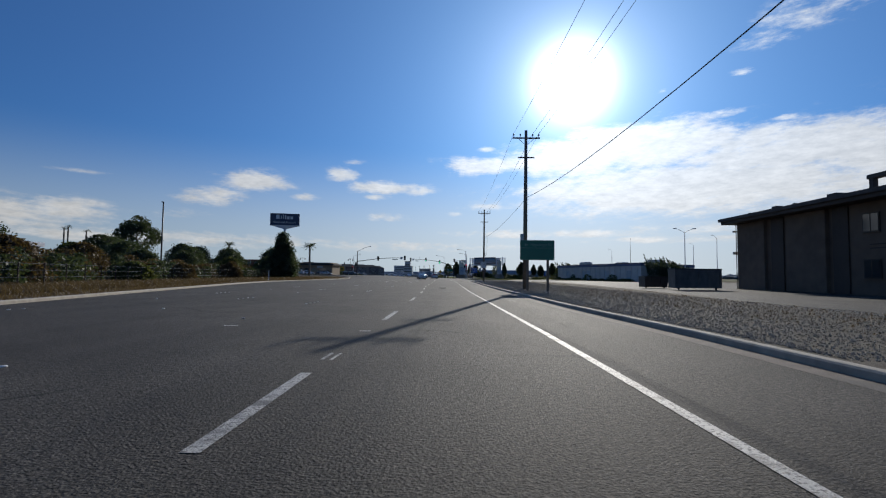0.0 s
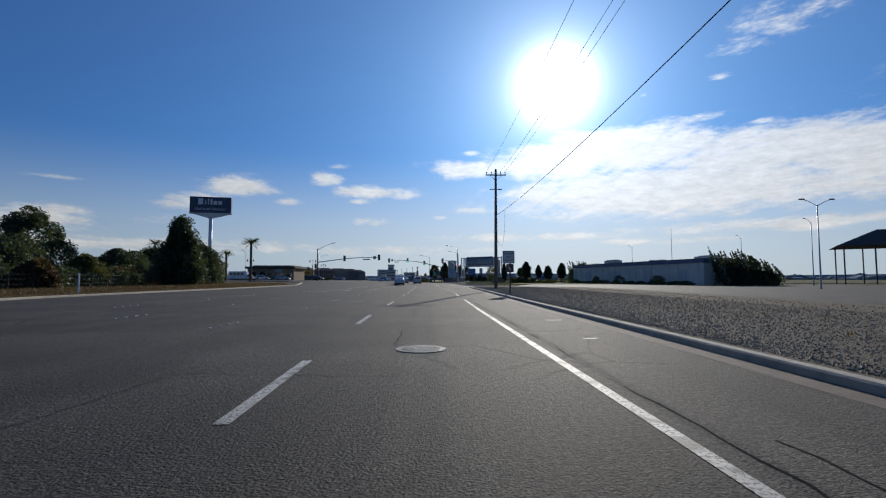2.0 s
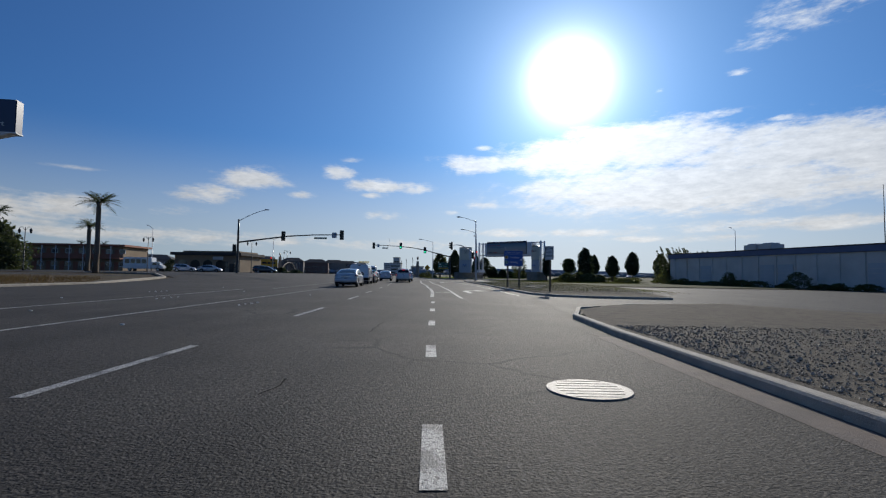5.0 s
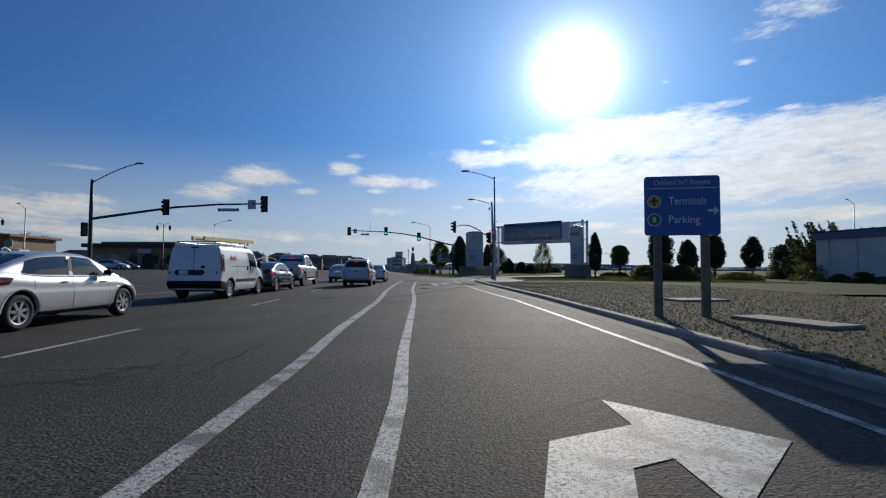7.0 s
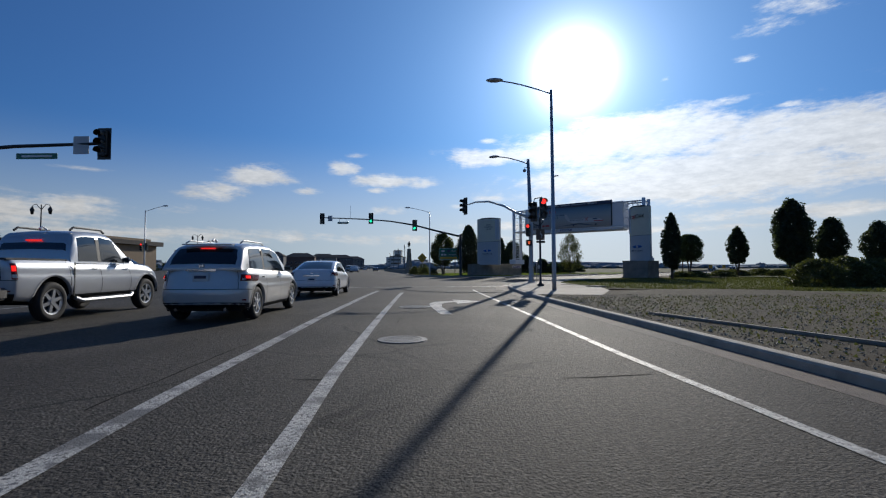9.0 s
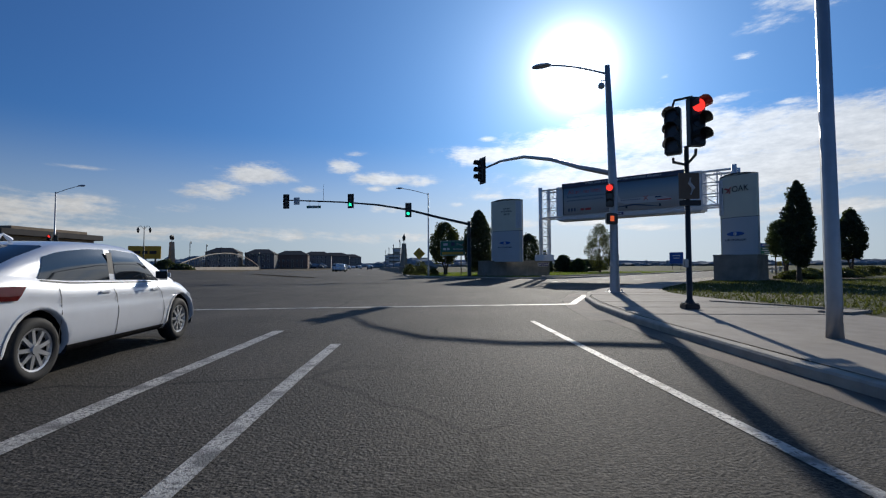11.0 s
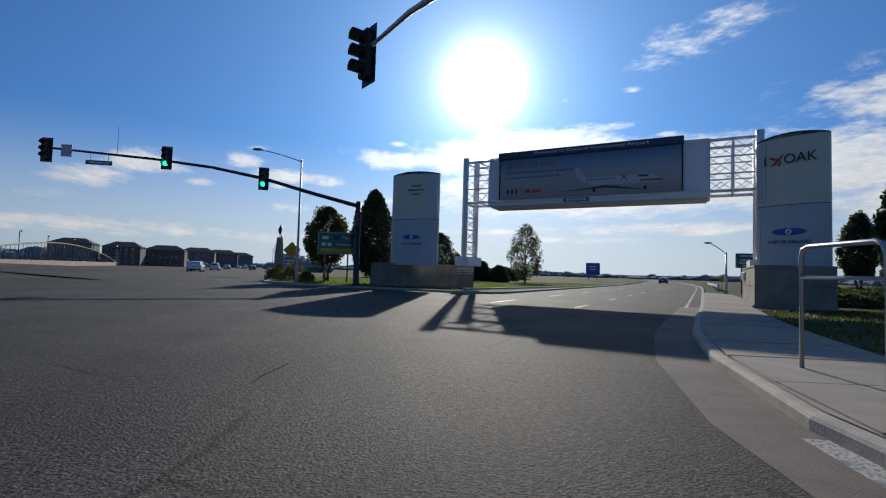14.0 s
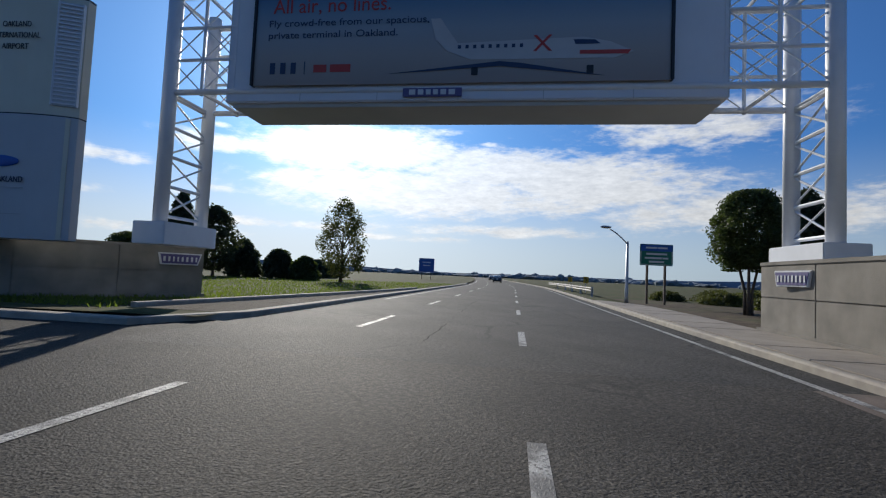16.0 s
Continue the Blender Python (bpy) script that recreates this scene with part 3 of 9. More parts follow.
def ribbon(name, left, right, material, z=0.0, step=4.0, kind="structure", label="", category="", lifted=True):
    """A strip of ground between two edge lines given as points; each line is sampled evenly."""
    def sample(line, n):
        p = [Vector((*q, 0)) for q in line]
        d = [0]
        for a, b in zip(p, p[1:]):
            d.append(d[-1] + (b - a).length)
        out = []
        for i in range(n):
            s = d[-1] * i / (n - 1)
            j = max(k for k in range(len(d)) if d[k] <= s + 1e-9)
            j = min(j, len(p) - 2)
            out.append(p[j].lerp(p[j + 1], (s - d[j]) / max(1e-9, d[j + 1] - d[j])))
        return out
    ln = max(sum((Vector(b) - Vector(a)).length for a, b in zip(e, e[1:])) for e in (left, right))
    n = max(2, int(ln / step) + 1)
    A, B = sample(left, n), sample(right, n)
    wmax = max((a - b).length for a, b in zip(A, B))
    c = max(2, int(wmax / step) + 1)
    verts, faces = [], []
    for a, b in zip(A, B):
        for j in range(c):
            q = a.lerp(b, j / (c - 1))
            verts.append((q.x, q.y, z + (lift(q.x, q.y) if lifted else 0)))
    for i in range(n - 1):
        for j in range(c - 1):
            k = i * c + j
            faces.append((k, k + c, k + c + 1, k + 1))
    ob = raw(name, verts, faces, material)
    me = ob.data
    bm = bmesh.new()
    bm.from_mesh(me)
    bmesh.ops.recalc_face_normals(bm, faces=bm.faces)
    if sum(f.normal.z for f in bm.faces) < 0:
        bmesh.ops.reverse_faces(bm, faces=bm.faces)
    bm.to_mesh(me)
    bm.free()
    return tagged(ob, label, category, kind=kind)


def kerb(name, line, width=0.16, height=0.135, side=1, label="", mat_=None, sink=0.25):
    """A kerb stone run along a line whose road side is the line; side 1: it lies to the line's right."""
    bm = bmesh.new()
    p = [Vector((*q, 0)) for q in line]
    rings = []
    for i, q in enumerate(p):
        d = (p[min(i + 1, len(p) - 1)] - p[max(i - 1, 0)]).normalized()
        nrm = Vector((d.y, -d.x, 0)) * side
        z = lift(q.x, q.y)
        rings.append([bm.verts.new(q + nrm * o + Vector((0, 0, z + h))) for o, h in
                      ((0, -sink), (0, height - 0.035), (0.02, height - 0.008), (0.05, height), (width, height), (width, -sink))])
    for a, b in zip(rings, rings[1:]):
        for j in range(len(a) - 1):
            bm.faces.new((a[j], a[j + 1], b[j + 1], b[j]))
    bm.faces.new(rings[0])
    bm.faces.new(rings[-1][::-1])
    ob = link(name, bm, mat_ or KERB)
    return tagged(ob, label, "kerb", kind="structure")


def marking(a, b, w, name="lane_marking", z=0.006, material=None):
    """A painted bar on the road from a to b."""
    a, b = Vector((*a, 0)), Vector((*b, 0))
    d = (b - a).normalized()
    nrm = Vector((-d.y, d.x, 0)) * w / 2
    n = max(1, int((b - a).length / 4))
    verts, faces = [], []
    for i in range(n + 1):
        q = a.lerp(b, i / n)
        for s in (1, -1):
            v = q + nrm * s
            verts.append((v.x, v.y, lift(v.x, v.y) + z))
    for i in range(n):
        faces.append((2 * i, 2 * i + 1, 2 * i + 3, 2 * i + 2))
    ob = raw(name, verts, faces, material or PAINT)
    return tagged(ob, "worn white painted line on the asphalt", "road marking", kind="structure")

# ------------------------------------------------------------------ ground, roads, kerbs
def exit_pt(along, left):
    """A place by the airport road: metres along its right kerb and to the left of it."""
    bend = max(0.0, along - 45.0)
    a = radians(38.5)
    u, n = (math.sin(a), math.cos(a)), (-math.cos(a), math.sin(a))
    x = 15.7 + u[0] * along + n[0] * left
    y = 190.9 + u[1] * along + n[1] * left
    drift = bend * bend / (bend + 60.0) * 0.095
    return x + n[0] * drift, y + n[1] * drift


def ground_sheet():
    verts, faces = [], []
    xs = [-4600, -2500, -1200, -600, -300, -160] + list(range(-100, 101, 5)) + [160, 300, 600, 1200, 2500, 4600]
    ys = [-4600, -2000, -800, -300, -120] + list(range(-60, 301, 5)) + [360, 480, 700, 1200, 2500, 4600]
    for y in ys:
        for x in xs:
            verts.append((x, y, lift(x, y) - 0.06))
    c = len(xs)
    for i in range(len(ys) - 1):
        for j in range(c - 1):
            k = i * c + j
            faces.append((k, k + 1, k + c + 1, k + c))
    tagged(raw("ground", verts, faces, DIRT), "bare brown earth with patches of dry grass", "ground", kind="structure")


ground_sheet()

KERB_R1 = [(6.9, -60), (6.0, -15), (5.35, 8), (4.85, 17), (4.35, 40), (4.25, 56), (4.3, 80), (4.15, 98)]
KERB_R1_END = [(4.15, 98), (4.3, 102), (5.2, 105), (7.5, 107), (12.0, 108.5)]
KERB_R2_START = [(12.5, 113.5), (8.7, 114.2), (6.7, 115.5), (5.8, 118)]
KERB_R2 = [(5.8, 118), (5.4, 126), (4.9, 139), (4.2, 149), (3.6, 157), (3.3, 162), (3.3, 167)]
CORNER = [(3.3, 167), (3.5, 170), (4.0, 173), (4.9, 176), (6.3, 178.8), (8.3, 181.8), (11.0, 185.2), (13.5, 188.2), exit_pt(0, 0)]
LEFT_EDGE = [(-8.5, -60), (-11, -10), (-14.2, 10), (-17.4, 24), (-23.5, 52), (-25.6, 66), (-26.2, 95), (-27.2, 126), (-30, 140), (-36, 148), (-48, 152)]

ribbon("road", LEFT_EDGE[:8] + [(-29, 140)], KERB_R1 + [(5.0, 108), (5.8, 118), (5.4, 126), (4.9, 140)], ASPH, 0.0, label="wide worn grey asphalt road", category="road")
ribbon("junction", [(-29, 140), (-36, 148), (-60, 152), (-130, 156)], [(4.9, 140), (3.3, 162), (3.3, 170), (4.0, 173)], ASPH, 0.0, label="asphalt of the road junction", category="road")
ribbon("junction_far", [(-130, 156), (-125, 175), (-120, 196), (-60, 206), (-26, 210)], [(4.0, 173), (6.3, 178.8), (11.0, 185.2), exit_pt(0, 0), exit_pt(3, 10.4)], ASPH, 0.0, label="asphalt of the road junction", category="road")
ribbon("road_ahead", [(-26, 210), (-40, 290), (-70, 460), (-130, 800), (-240, 1400)], [exit_pt(3, 10.4), (-6.5, 216), (-12, 250), (-45, 460), (-108, 800), (-218, 1400)], ASPH, 0.0, step=12, label="asphalt road going on beyond the junction", category="road")
ribbon("junction_apron", [exit_pt(3, 10.4), (1, 203.4), (-4, 206.5), (-6.5, 216)], [exit_pt(2.8, 10.2), (0, 202), (-10, 200), (-20, 212)], ASPH, -0.004, label="asphalt at the far corner of the junction", category="road")
ribbon("airport_road", [exit_pt(s, 10.4) for s in (0, 10, 20, 30, 45, 60, 90, 130, 180, 260, 400, 700)], [exit_pt(s, 0) for s in (0, 10, 20, 30, 45, 60, 90, 130, 180, 260, 400, 700)], ASPH2, 0.002, step=6, label="grey asphalt airport road with two lanes", category="road")

ribbon("gutter", [(p[0] - 0.42, p[1]) for p in KERB_R1], [(p[0] + 0.02, p[1]) for p in KERB_R1], GUTTER, 0.003, step=3, label="pale concrete gutter strip beside the kerb", category="gutter")
ribbon("gutter_second", [(p[0] - 0.42, p[1]) for p in KERB_R2], [(p[0] + 0.02, p[1]) for p in KERB_R2], GUTTER, 0.003, step=3, label="pale concrete gutter strip beside the kerb", category="gutter")
kerb("kerb", KERB_R1 + KERB_R1_END[1:], label="long concrete kerb beside the right lane")
kerb("kerb", KERB_R2_START + KERB_R2[1:] + CORNER[1:], label="concrete kerb round the junction corner")
def beside(line, d):
    """The line moved d metres to its left."""
    p = [Vector(q) for q in line]
    out = []
    for i, q in enumerate(p):
        v = (p[min(i + 1, len(p) - 1)] - p[max(i - 1, 0)]).normalized()
        out.append((q.x - v.y * d, q.y + v.x * d))
    return out


ribbon("gutter_corner", beside(CORNER, 0.75), beside(CORNER, -0.02), GUTTER, 0.004, step=1.5, label="pale concrete gutter apron round the corner", category="gutter")
kerb("kerb", [exit_pt(s, 0) for s in (0, 6, 12, 20, 30, 45, 60, 90, 130, 200)], label="low concrete kerb of the airport road")
kerb("kerb", LEFT_EDGE, side=-1, width=0.3, label="weathered concrete kerb beside dry grass")
ISLAND = [exit_pt(s, 10.4) for s in (60, 45, 30, 20, 10, 4)] + [exit_pt(1.5, 11.4), (2.2, 203.2), (-2.5, 206.0), (-6.0, 211), (-7.5, 222), (-12, 250)]
kerb("kerb", ISLAND, side=1, width=0.3, label="concrete kerb round the grass island")

# verge of stones between the kerb and the car park
VERGE_OUT = [(25, -60), (15, -15), (12.5, 2), (13.6, 18), (16.5, 38), (18.5, 60), (19.8, 86), (19.0, 97), (15, 103), (12.0, 108.5)]
ribbon("gravel_verge", [(p[0] + 0.14, p[1]) for p in KERB_R1 + KERB_R1_END[1:]], VERGE_OUT, GRAVEL_G, 0.13, step=3, label="verge of loose brown gravel", category="gravel verge")
VERGE2_OUT = [(12.5, 113.5), (13.5, 118), (15.5, 128), (17.5, 140), (18.0, 150), (17.0, 158), (15.0, 166)]
ribbon("gravel_verge_second", [(p[0] + 0.14, p[1]) for p in KERB_R2_START + KERB_R2[1:6]], VERGE2_OUT, WEEDY, 0.13, step=3, label="verge of gravel and weeds near the junction", category="gravel verge")
ribbon("pavement", [(p[0] + 0.14, p[1] - 0.03) for p in [(3.35, 160)] + KERB_R2[6:] + CORNER[1:]], [(6.0, 159.5), (7.6, 163.5), (8.3, 168), (7.6, 172.4), (7.8, 175.6), (9.0, 178.6), (10.8, 181.4), (12.9, 184.3), (15.0, 187.0), exit_pt(0, -1.85)], CONC, 0.145, step=2, label="pale concrete pavement at the corner", category="pavement")
ribbon("pavement_exit", [exit_pt(s, -0.14) for s in (0, 6, 12, 18, 21.5)], [exit_pt(s, -w) for s, w in ((0, 1.85), (6, 1.95), (12, 2.2), (18, 2.1), (21.5, 0.5))], CONC, 0.14, step=2, label="pale concrete pavement along the airport road", category="pavement")
ribbon("car_park", [(25, -60), (15, -15), (12.5, 2), (13.6, 18), (16.5, 38), (18.5, 60), (19.8, 86), (19.0, 97), (14.5, 103.5), (13.2, 108.5), (13.2, 113.6), (15.5, 128), (17.5, 142)], [(140, -60), (140, -15), (140, 2), (140, 38), (140, 60), (140, 86), (135, 103), (130, 116), (75, 128), (50, 140)], LOT, 0.012, step=7, label="faded asphalt of a car park", category="car park")
ribbon("driveway", [(4.1, 97), (4.3, 101), (4.7, 105), (5.0, 109), (5.25, 114), (5.4, 118)], [(22, 96.5), (22, 101), (22, 105), (22, 109), (22, 114), (22, 119)], LOT, 0.006, step=2, label="faded asphalt driveway into the car park", category="driveway")
ribbon("grass_right", [(17.0, 142), (17.5, 150), (16.8, 158), (14.0, 163.5), (8.1, 166), (8.1, 169), (7.4, 173), (7.7, 176.4), (8.9, 179), (10.6, 181.7), (12.7, 184.5), (14.8, 187.2)] + [exit_pt(s, -1.8) for s in (0, 10, 20, 40, 80, 160)], [(50, 140), (70, 150), (90, 170), (110, 190), (130, 210), (150, 260), (190, 330)], GRASS_G, 0.10, step=4, label="rough grass behind the junction corner", category="grass")
ribbon("grass_field_right", [exit_pt(s, -0.3) for s in (22, 40, 80, 160, 300, 600, 700)], [exit_pt(s, -w) for s, w in ((22, 130), (40, 160), (80, 200), (160, 260), (300, 320), (600, 420), (700, 420))], GRASS_G, 0.07, step=8, label="flat rough grass beside the airport road", category="grass")
ribbon("grass_field_left", [(-50, 450), (-60, 520), (-80, 640), (-100, 800)], [exit_pt(200, 10.7), exit_pt(300, 10.7), exit_pt(500, 10.7), exit_pt(700, 10.7)], GRASS_G, 0.07, step=10, label="flat rough grass between the roads", category="grass")
ribbon("bare_soil", [exit_pt(s, -1.95) for s in (5, 10, 16, 21, 26)], [exit_pt(s, -w) for s, w in ((5, 8), (10, 10), (16, 10.5), (21, 9), (26, 6))], DIRT, 0.125, step=2, label="bare brown soil under the street tree", category="soil")
ribbon("shoulder_strip", [exit_pt(s, w) for s, w in ((3.5, 12.9), (8, 12.3), (14, 11.6), (20, 11.1), (26, 10.9))], [exit_pt(s, 10.72) for s in (3.5, 8, 14, 20, 26)], GRAVEL_G, 0.128, step=2, label="strip of dark gravel beside the island grass", category="road edge")
kerb("kerb", [exit_pt(s, w) for s, w in ((26, 10.9), (20, 11.15), (14, 11.65), (8, 12.35), (3.5, 12.95))], side=1, width=0.2, height=0.24, label="second concrete kerb edging the island grass")
ribbon("grass_island", [exit_pt(s, 10.7) for s in (2.5, 10, 20, 30, 45, 60, 90, 130, 200)], [(2.4, 203.5), (-2.3, 206.4), (-5.7, 211.2), (-7.2, 222), (-11.7, 250), (-20, 300), (-30, 350), (-40, 400), (-50, 450)], GRASS_G, 0.12, step=4, label="mown green grass on the traffic island", category="grass")
ribbon("dry_bank", [(-19, -60), (-22, -10), (-26, 10), (-33, 24), (-41, 52), (-45, 66), (-50, 95), (-54, 126), (-56, 139)], [(x - 0.3, y) for x, y in LEFT_EDGE[:8]] + [(-30.3, 139.5)], DIRT, 0.12, step=4, label="bank of bare soil and dead grass", category="ground")
ribbon("forecourt", [(-32, 141), (-50, 146), (-110, 150)], [(-31, 138), (-58, 128), (-110, 120)], LOT, 0.02, step=5, label="asphalt forecourt beside the road", category="car park")

def paving(parent, left, right, length, name="slab"):
    """Cast pavement bays between two lines, with open joints between them."""
    def at(line, f):
        seg = [math.dist(a, b) for a, b in zip(line, line[1:])]
        s = f * sum(seg)
        for a, b, d in zip(line, line[1:], seg):
            if s <= d or b is line[-1]:
                k = min(1.0, s / d)
                return Vector((a[0] + (b[0] - a[0]) * k, a[1] + (b[1] - a[1]) * k, 0))
            s -= d
    n = max(1, round(sum(math.dist(a, b) for a, b in zip(left, left[1:])) / length))
    for i in range(n):
        fa, fb = (i + 0.008) / n, (i + 0.992) / n
        q = [at(left, fa), at(left, fb), at(right, fb), at(right, fa)]
        mid = sum(q, Vector()) / 4
        q = [mid + (v - mid) * 0.985 for v in q]
        bm = bmesh.new()
        f = bm.faces.new([bm.verts.new(v + Vector((0, 0, 0.12))) for v in q])
        e = bmesh.ops.extrude_face_region(bm, geom=[f])
        bmesh.ops.translate(bm, vec=(0, 0, 0.036 + 0.003 * (i % 3)), verts=[v for v in e["geom"] if isinstance(v, bmesh.types.BMVert)])
        part(name, bm, CONC, parent)


paving(bpy.data.objects["pavement"], [(p[0] + 0.16, p[1] - 0.03) for p in KERB_R2[6:] + CORNER[1:]], [(8.0, 166.8), (8.1, 168.6), (7.5, 172.4), (7.7, 175.6), (8.9, 178.6), (10.7, 181.4), (12.8, 184.3), (14.9, 187.0), exit_pt(0, -1.8)], 1.7)
paving(bpy.data.objects["pavement_exit"], [exit_pt(s, -0.16) for s in (0.05, 6, 12, 18, 21.4)], [exit_pt(s, -w) for s, w in ((0.05, 1.8), (6, 1.9), (12, 2.15), (18, 2.05), (21.4, 0.55))], 1.7)

# ------------------------------------------------------------------ painted lines
def polyline_marks(line, w, dash=None, gap=0.0, start=0.0):
    p = [Vector((*q, 0)) for q in line]
    segs = [(a, b, (b - a).length) for a, b in zip(p, p[1:])]
    total = sum(s[2] for s in segs)

    def at(s):
        for a, b, ln in segs:
            if s <= ln:
                return a.lerp(b, s / ln)
            s -= ln
        return p[-1]
    if dash is None:
        for a, b, _ in segs:
            marking(a.xy, b.xy, w)
        return
    s = start
    while s < total:
        a, b = at(s), at(min(total, s + dash))
        if (b - a).length > 0.2:
            marking(a.xy, b.xy, w)
        s += dash + gap


polyline_marks([(3.2, -40), (2.55, 0), (2.4, 9), (1.72, 34), (1.42, 54), (1.36, 63)], 0.13)
marking((1.28, 69.8), (1.24, 74.4), 0.14)
polyline_marks([(1.17, 78.6), (1.05, 83), (0.87, 88), (0.5, 97), (0.1, 110)], 0.16, 1.15, 3.05)
LANE = [(-1.0, -38), (-1.32, 5), (-1.38, 14), (-1.68, 32), (-2.43, 50), (-2.55, 60), (-2.76, 72)]
for y0, y1 in ((-16.5, -13.4), (-7.2, -4.2), (1.8, 4.4), (11.2, 14.3), (20.9, 24.0), (30.2, 33.4), (39.0, 42.1), (47.8, 51.0), (57.2, 60.6), (69.2, 72.2)):
    marking(*[(float(np.interp(y, [q[1] for q in LANE], [q[0] for q in LANE])), y) for y in (y0, y1)], 0.14)
for x in (-1.38, -1.25):
    marking((x, 5.3), (x + 0.01, 5.85), 0.05)
for x, y, w, d in ((-1.4, 8.7, 0.22, 0.12), (-4.6, 9.4, 0.3, 0.1), (0.9, 26.3, 0.25, 0.1), (3.3, 21.5, 0.4, 0.12), (2.9, 44.6, 0.3, 0.1), (3.2, 48.9, 0.5, 0.1)):
    marking((x - w / 2, y), (x + w / 2, y + 0.06), d)
polyline_marks([(-2.75, 75.9), (-2.9, 79.3), (-3.05, 87.6), (-3.4, 104), (-3.9, 114)], 0.14, 3.2, 5.3)
polyline_marks([(-0.05, 113), (-0.22, 119), (-0.62, 125.8), (-0.98, 129.5), (-1.48, 137), (-1.95, 141.6), (-2.38, 145.5), (-2.95, 152.5), (-3.5, 161), (-3.7, 165.5)], 0.2)
polyline_marks([(1.45, 112), (1.03, 119.5), (0.82, 124.2), (0.58, 126.8), (0.31, 130.6), (-0.2, 137.8), (-0.6, 142), (-1.05, 146.4), (-1.55, 153), (-2.15, 162), (-2.25, 164)], 0.16)
polyline_marks([(4.85, 116), (4.62, 121), (4.34, 127.4), (3.66, 138.4), (3.12, 142.8), (2.62, 147.6), (1.95, 157), (1.42, 164.4), (1.25, 167)], 0.12)
polyline_marks([(-4.1, 116), (-4.6, 125), (-5.3, 137), (-6.3, 147), (-7.2, 157), (-7.8, 166)], 0.12, 3.0, 6.0, 1.0)
polyline_marks([(-7.4, 83), (-7.6, 92), (-8.0, 112), (-8.6, 130)], 0.13)
polyline_marks([(-11.2, 78), (-12.0, 95), (-12.8, 120)], 0.14)
polyline_marks([(-13.4, 80.8), (-12.3, 91)], 0.18)
polyline_marks([(-11.6, 122), (-12.6, 140), (-13.3, 158)], 0.13)
marking((-16, 168.6), (3.3, 171.5), 0.32, "stop_line")
marking((3.25, 171.6), (4.75, 175.8), 0.22, "crossing_line")
polyline_marks([exit_pt(s, 0.55) for s in (-1, 8, 18, 30, 45, 60, 90, 130)], 0.13)
polyline_marks([exit_pt(s, 4.15) for s in (-9, 0, 15, 30, 45, 60, 90, 130, 180, 260)], 0.14, 2.2, 5.0, 4.0)
polyline_marks([exit_pt(s, 7.6) for s in (-6, 0, 15, 30, 45, 60, 90, 130, 180, 260)], 0.14, 3.0, 5.5, 1.0)
polyline_marks([exit_pt(s, 9.9) for s in (14, 30, 45, 60, 90, 130)], 0.13)
for a, b in (((-13, 214), (-18, 260)), ((-17.5, 212), (-23, 262)), ((-14.5, 206), (-10.0, 218))):
    polyline_marks([a, b], 0.14, 4.0, 4.0)


def flat(name, bm):
    """Links a painted shape with its face up."""
    me = bpy.data.meshes.new(name)
    bm.normal_update()
    bmesh.ops.reverse_faces(bm, faces=[f for f in bm.faces if f.normal.z < 0])
    bm.to_mesh(me)
    bm.free()
    me.materials.append(PAINT)
    return new(name, me)


def arrow_marking(m, name="turn_arrow"):
    """A painted right-turn arrow, tail at the origin and stem along +y."""
    inner = [(0.16, 0), (0.02, 2.4), (0.08, 3.5), (0.3, 4.15), (0.62, 4.3)]
    outer = [(-0.14, 0), (-0.32, 2.4), (-0.34, 3.7), (-0.1, 4.6), (0.62, 4.95)]
    bm = bmesh.new()
    i = [bm.verts.new((x, y, 0)) for x, y in inner]
    o = [bm.verts.new((x, y, 0)) for x, y in outer]
    for k in range(4):
        bm.faces.new((i[k], i[k + 1], o[k + 1], o[k]))
    bm.faces.new([bm.verts.new((x, y, 0)) for x, y in ((0.62, 3.6), (1.6, 4.6), (0.62, 5.65))])
    bmesh.ops.transform(bm, matrix=m, verts=bm.verts)
    ob = flat(name, bm)
    return tagged(ob, "worn white right-turn arrow painted on asphalt", "road marking", kind="structure")


arrow_marking(pose(2.25, 118.6, 0.007, 0, 0, 2))
arrow_marking(pose(0.1, 153.2, 0.007, 0, 0, 5))


def left_arrow(x, y):
    bm = bmesh.new()
    pts = [(0.15, 0), (0.2, 3.0), (0.0, 3.9), (-0.4, 4.2), (-0.4, 4.7), (-1.4, 3.9), (-0.4, 3.1), (-0.4, 3.6), (-0.15, 3.3), (-0.15, 0)]
    f = bm.faces.new([bm.verts.new((a, b, 0)) for a, b in pts])
    bmesh.ops.triangulate(bm, faces=[f])
    bmesh.ops.transform(bm, matrix=pose(x, y, lift(x, y) + 0.007, 0, 0, 2), verts=bm.verts)
    return tagged(flat("turn_arrow", bm), "worn white left-turn arrow painted on asphalt", "road marking", kind="structure")


left_arrow(-9.8, 84.5)


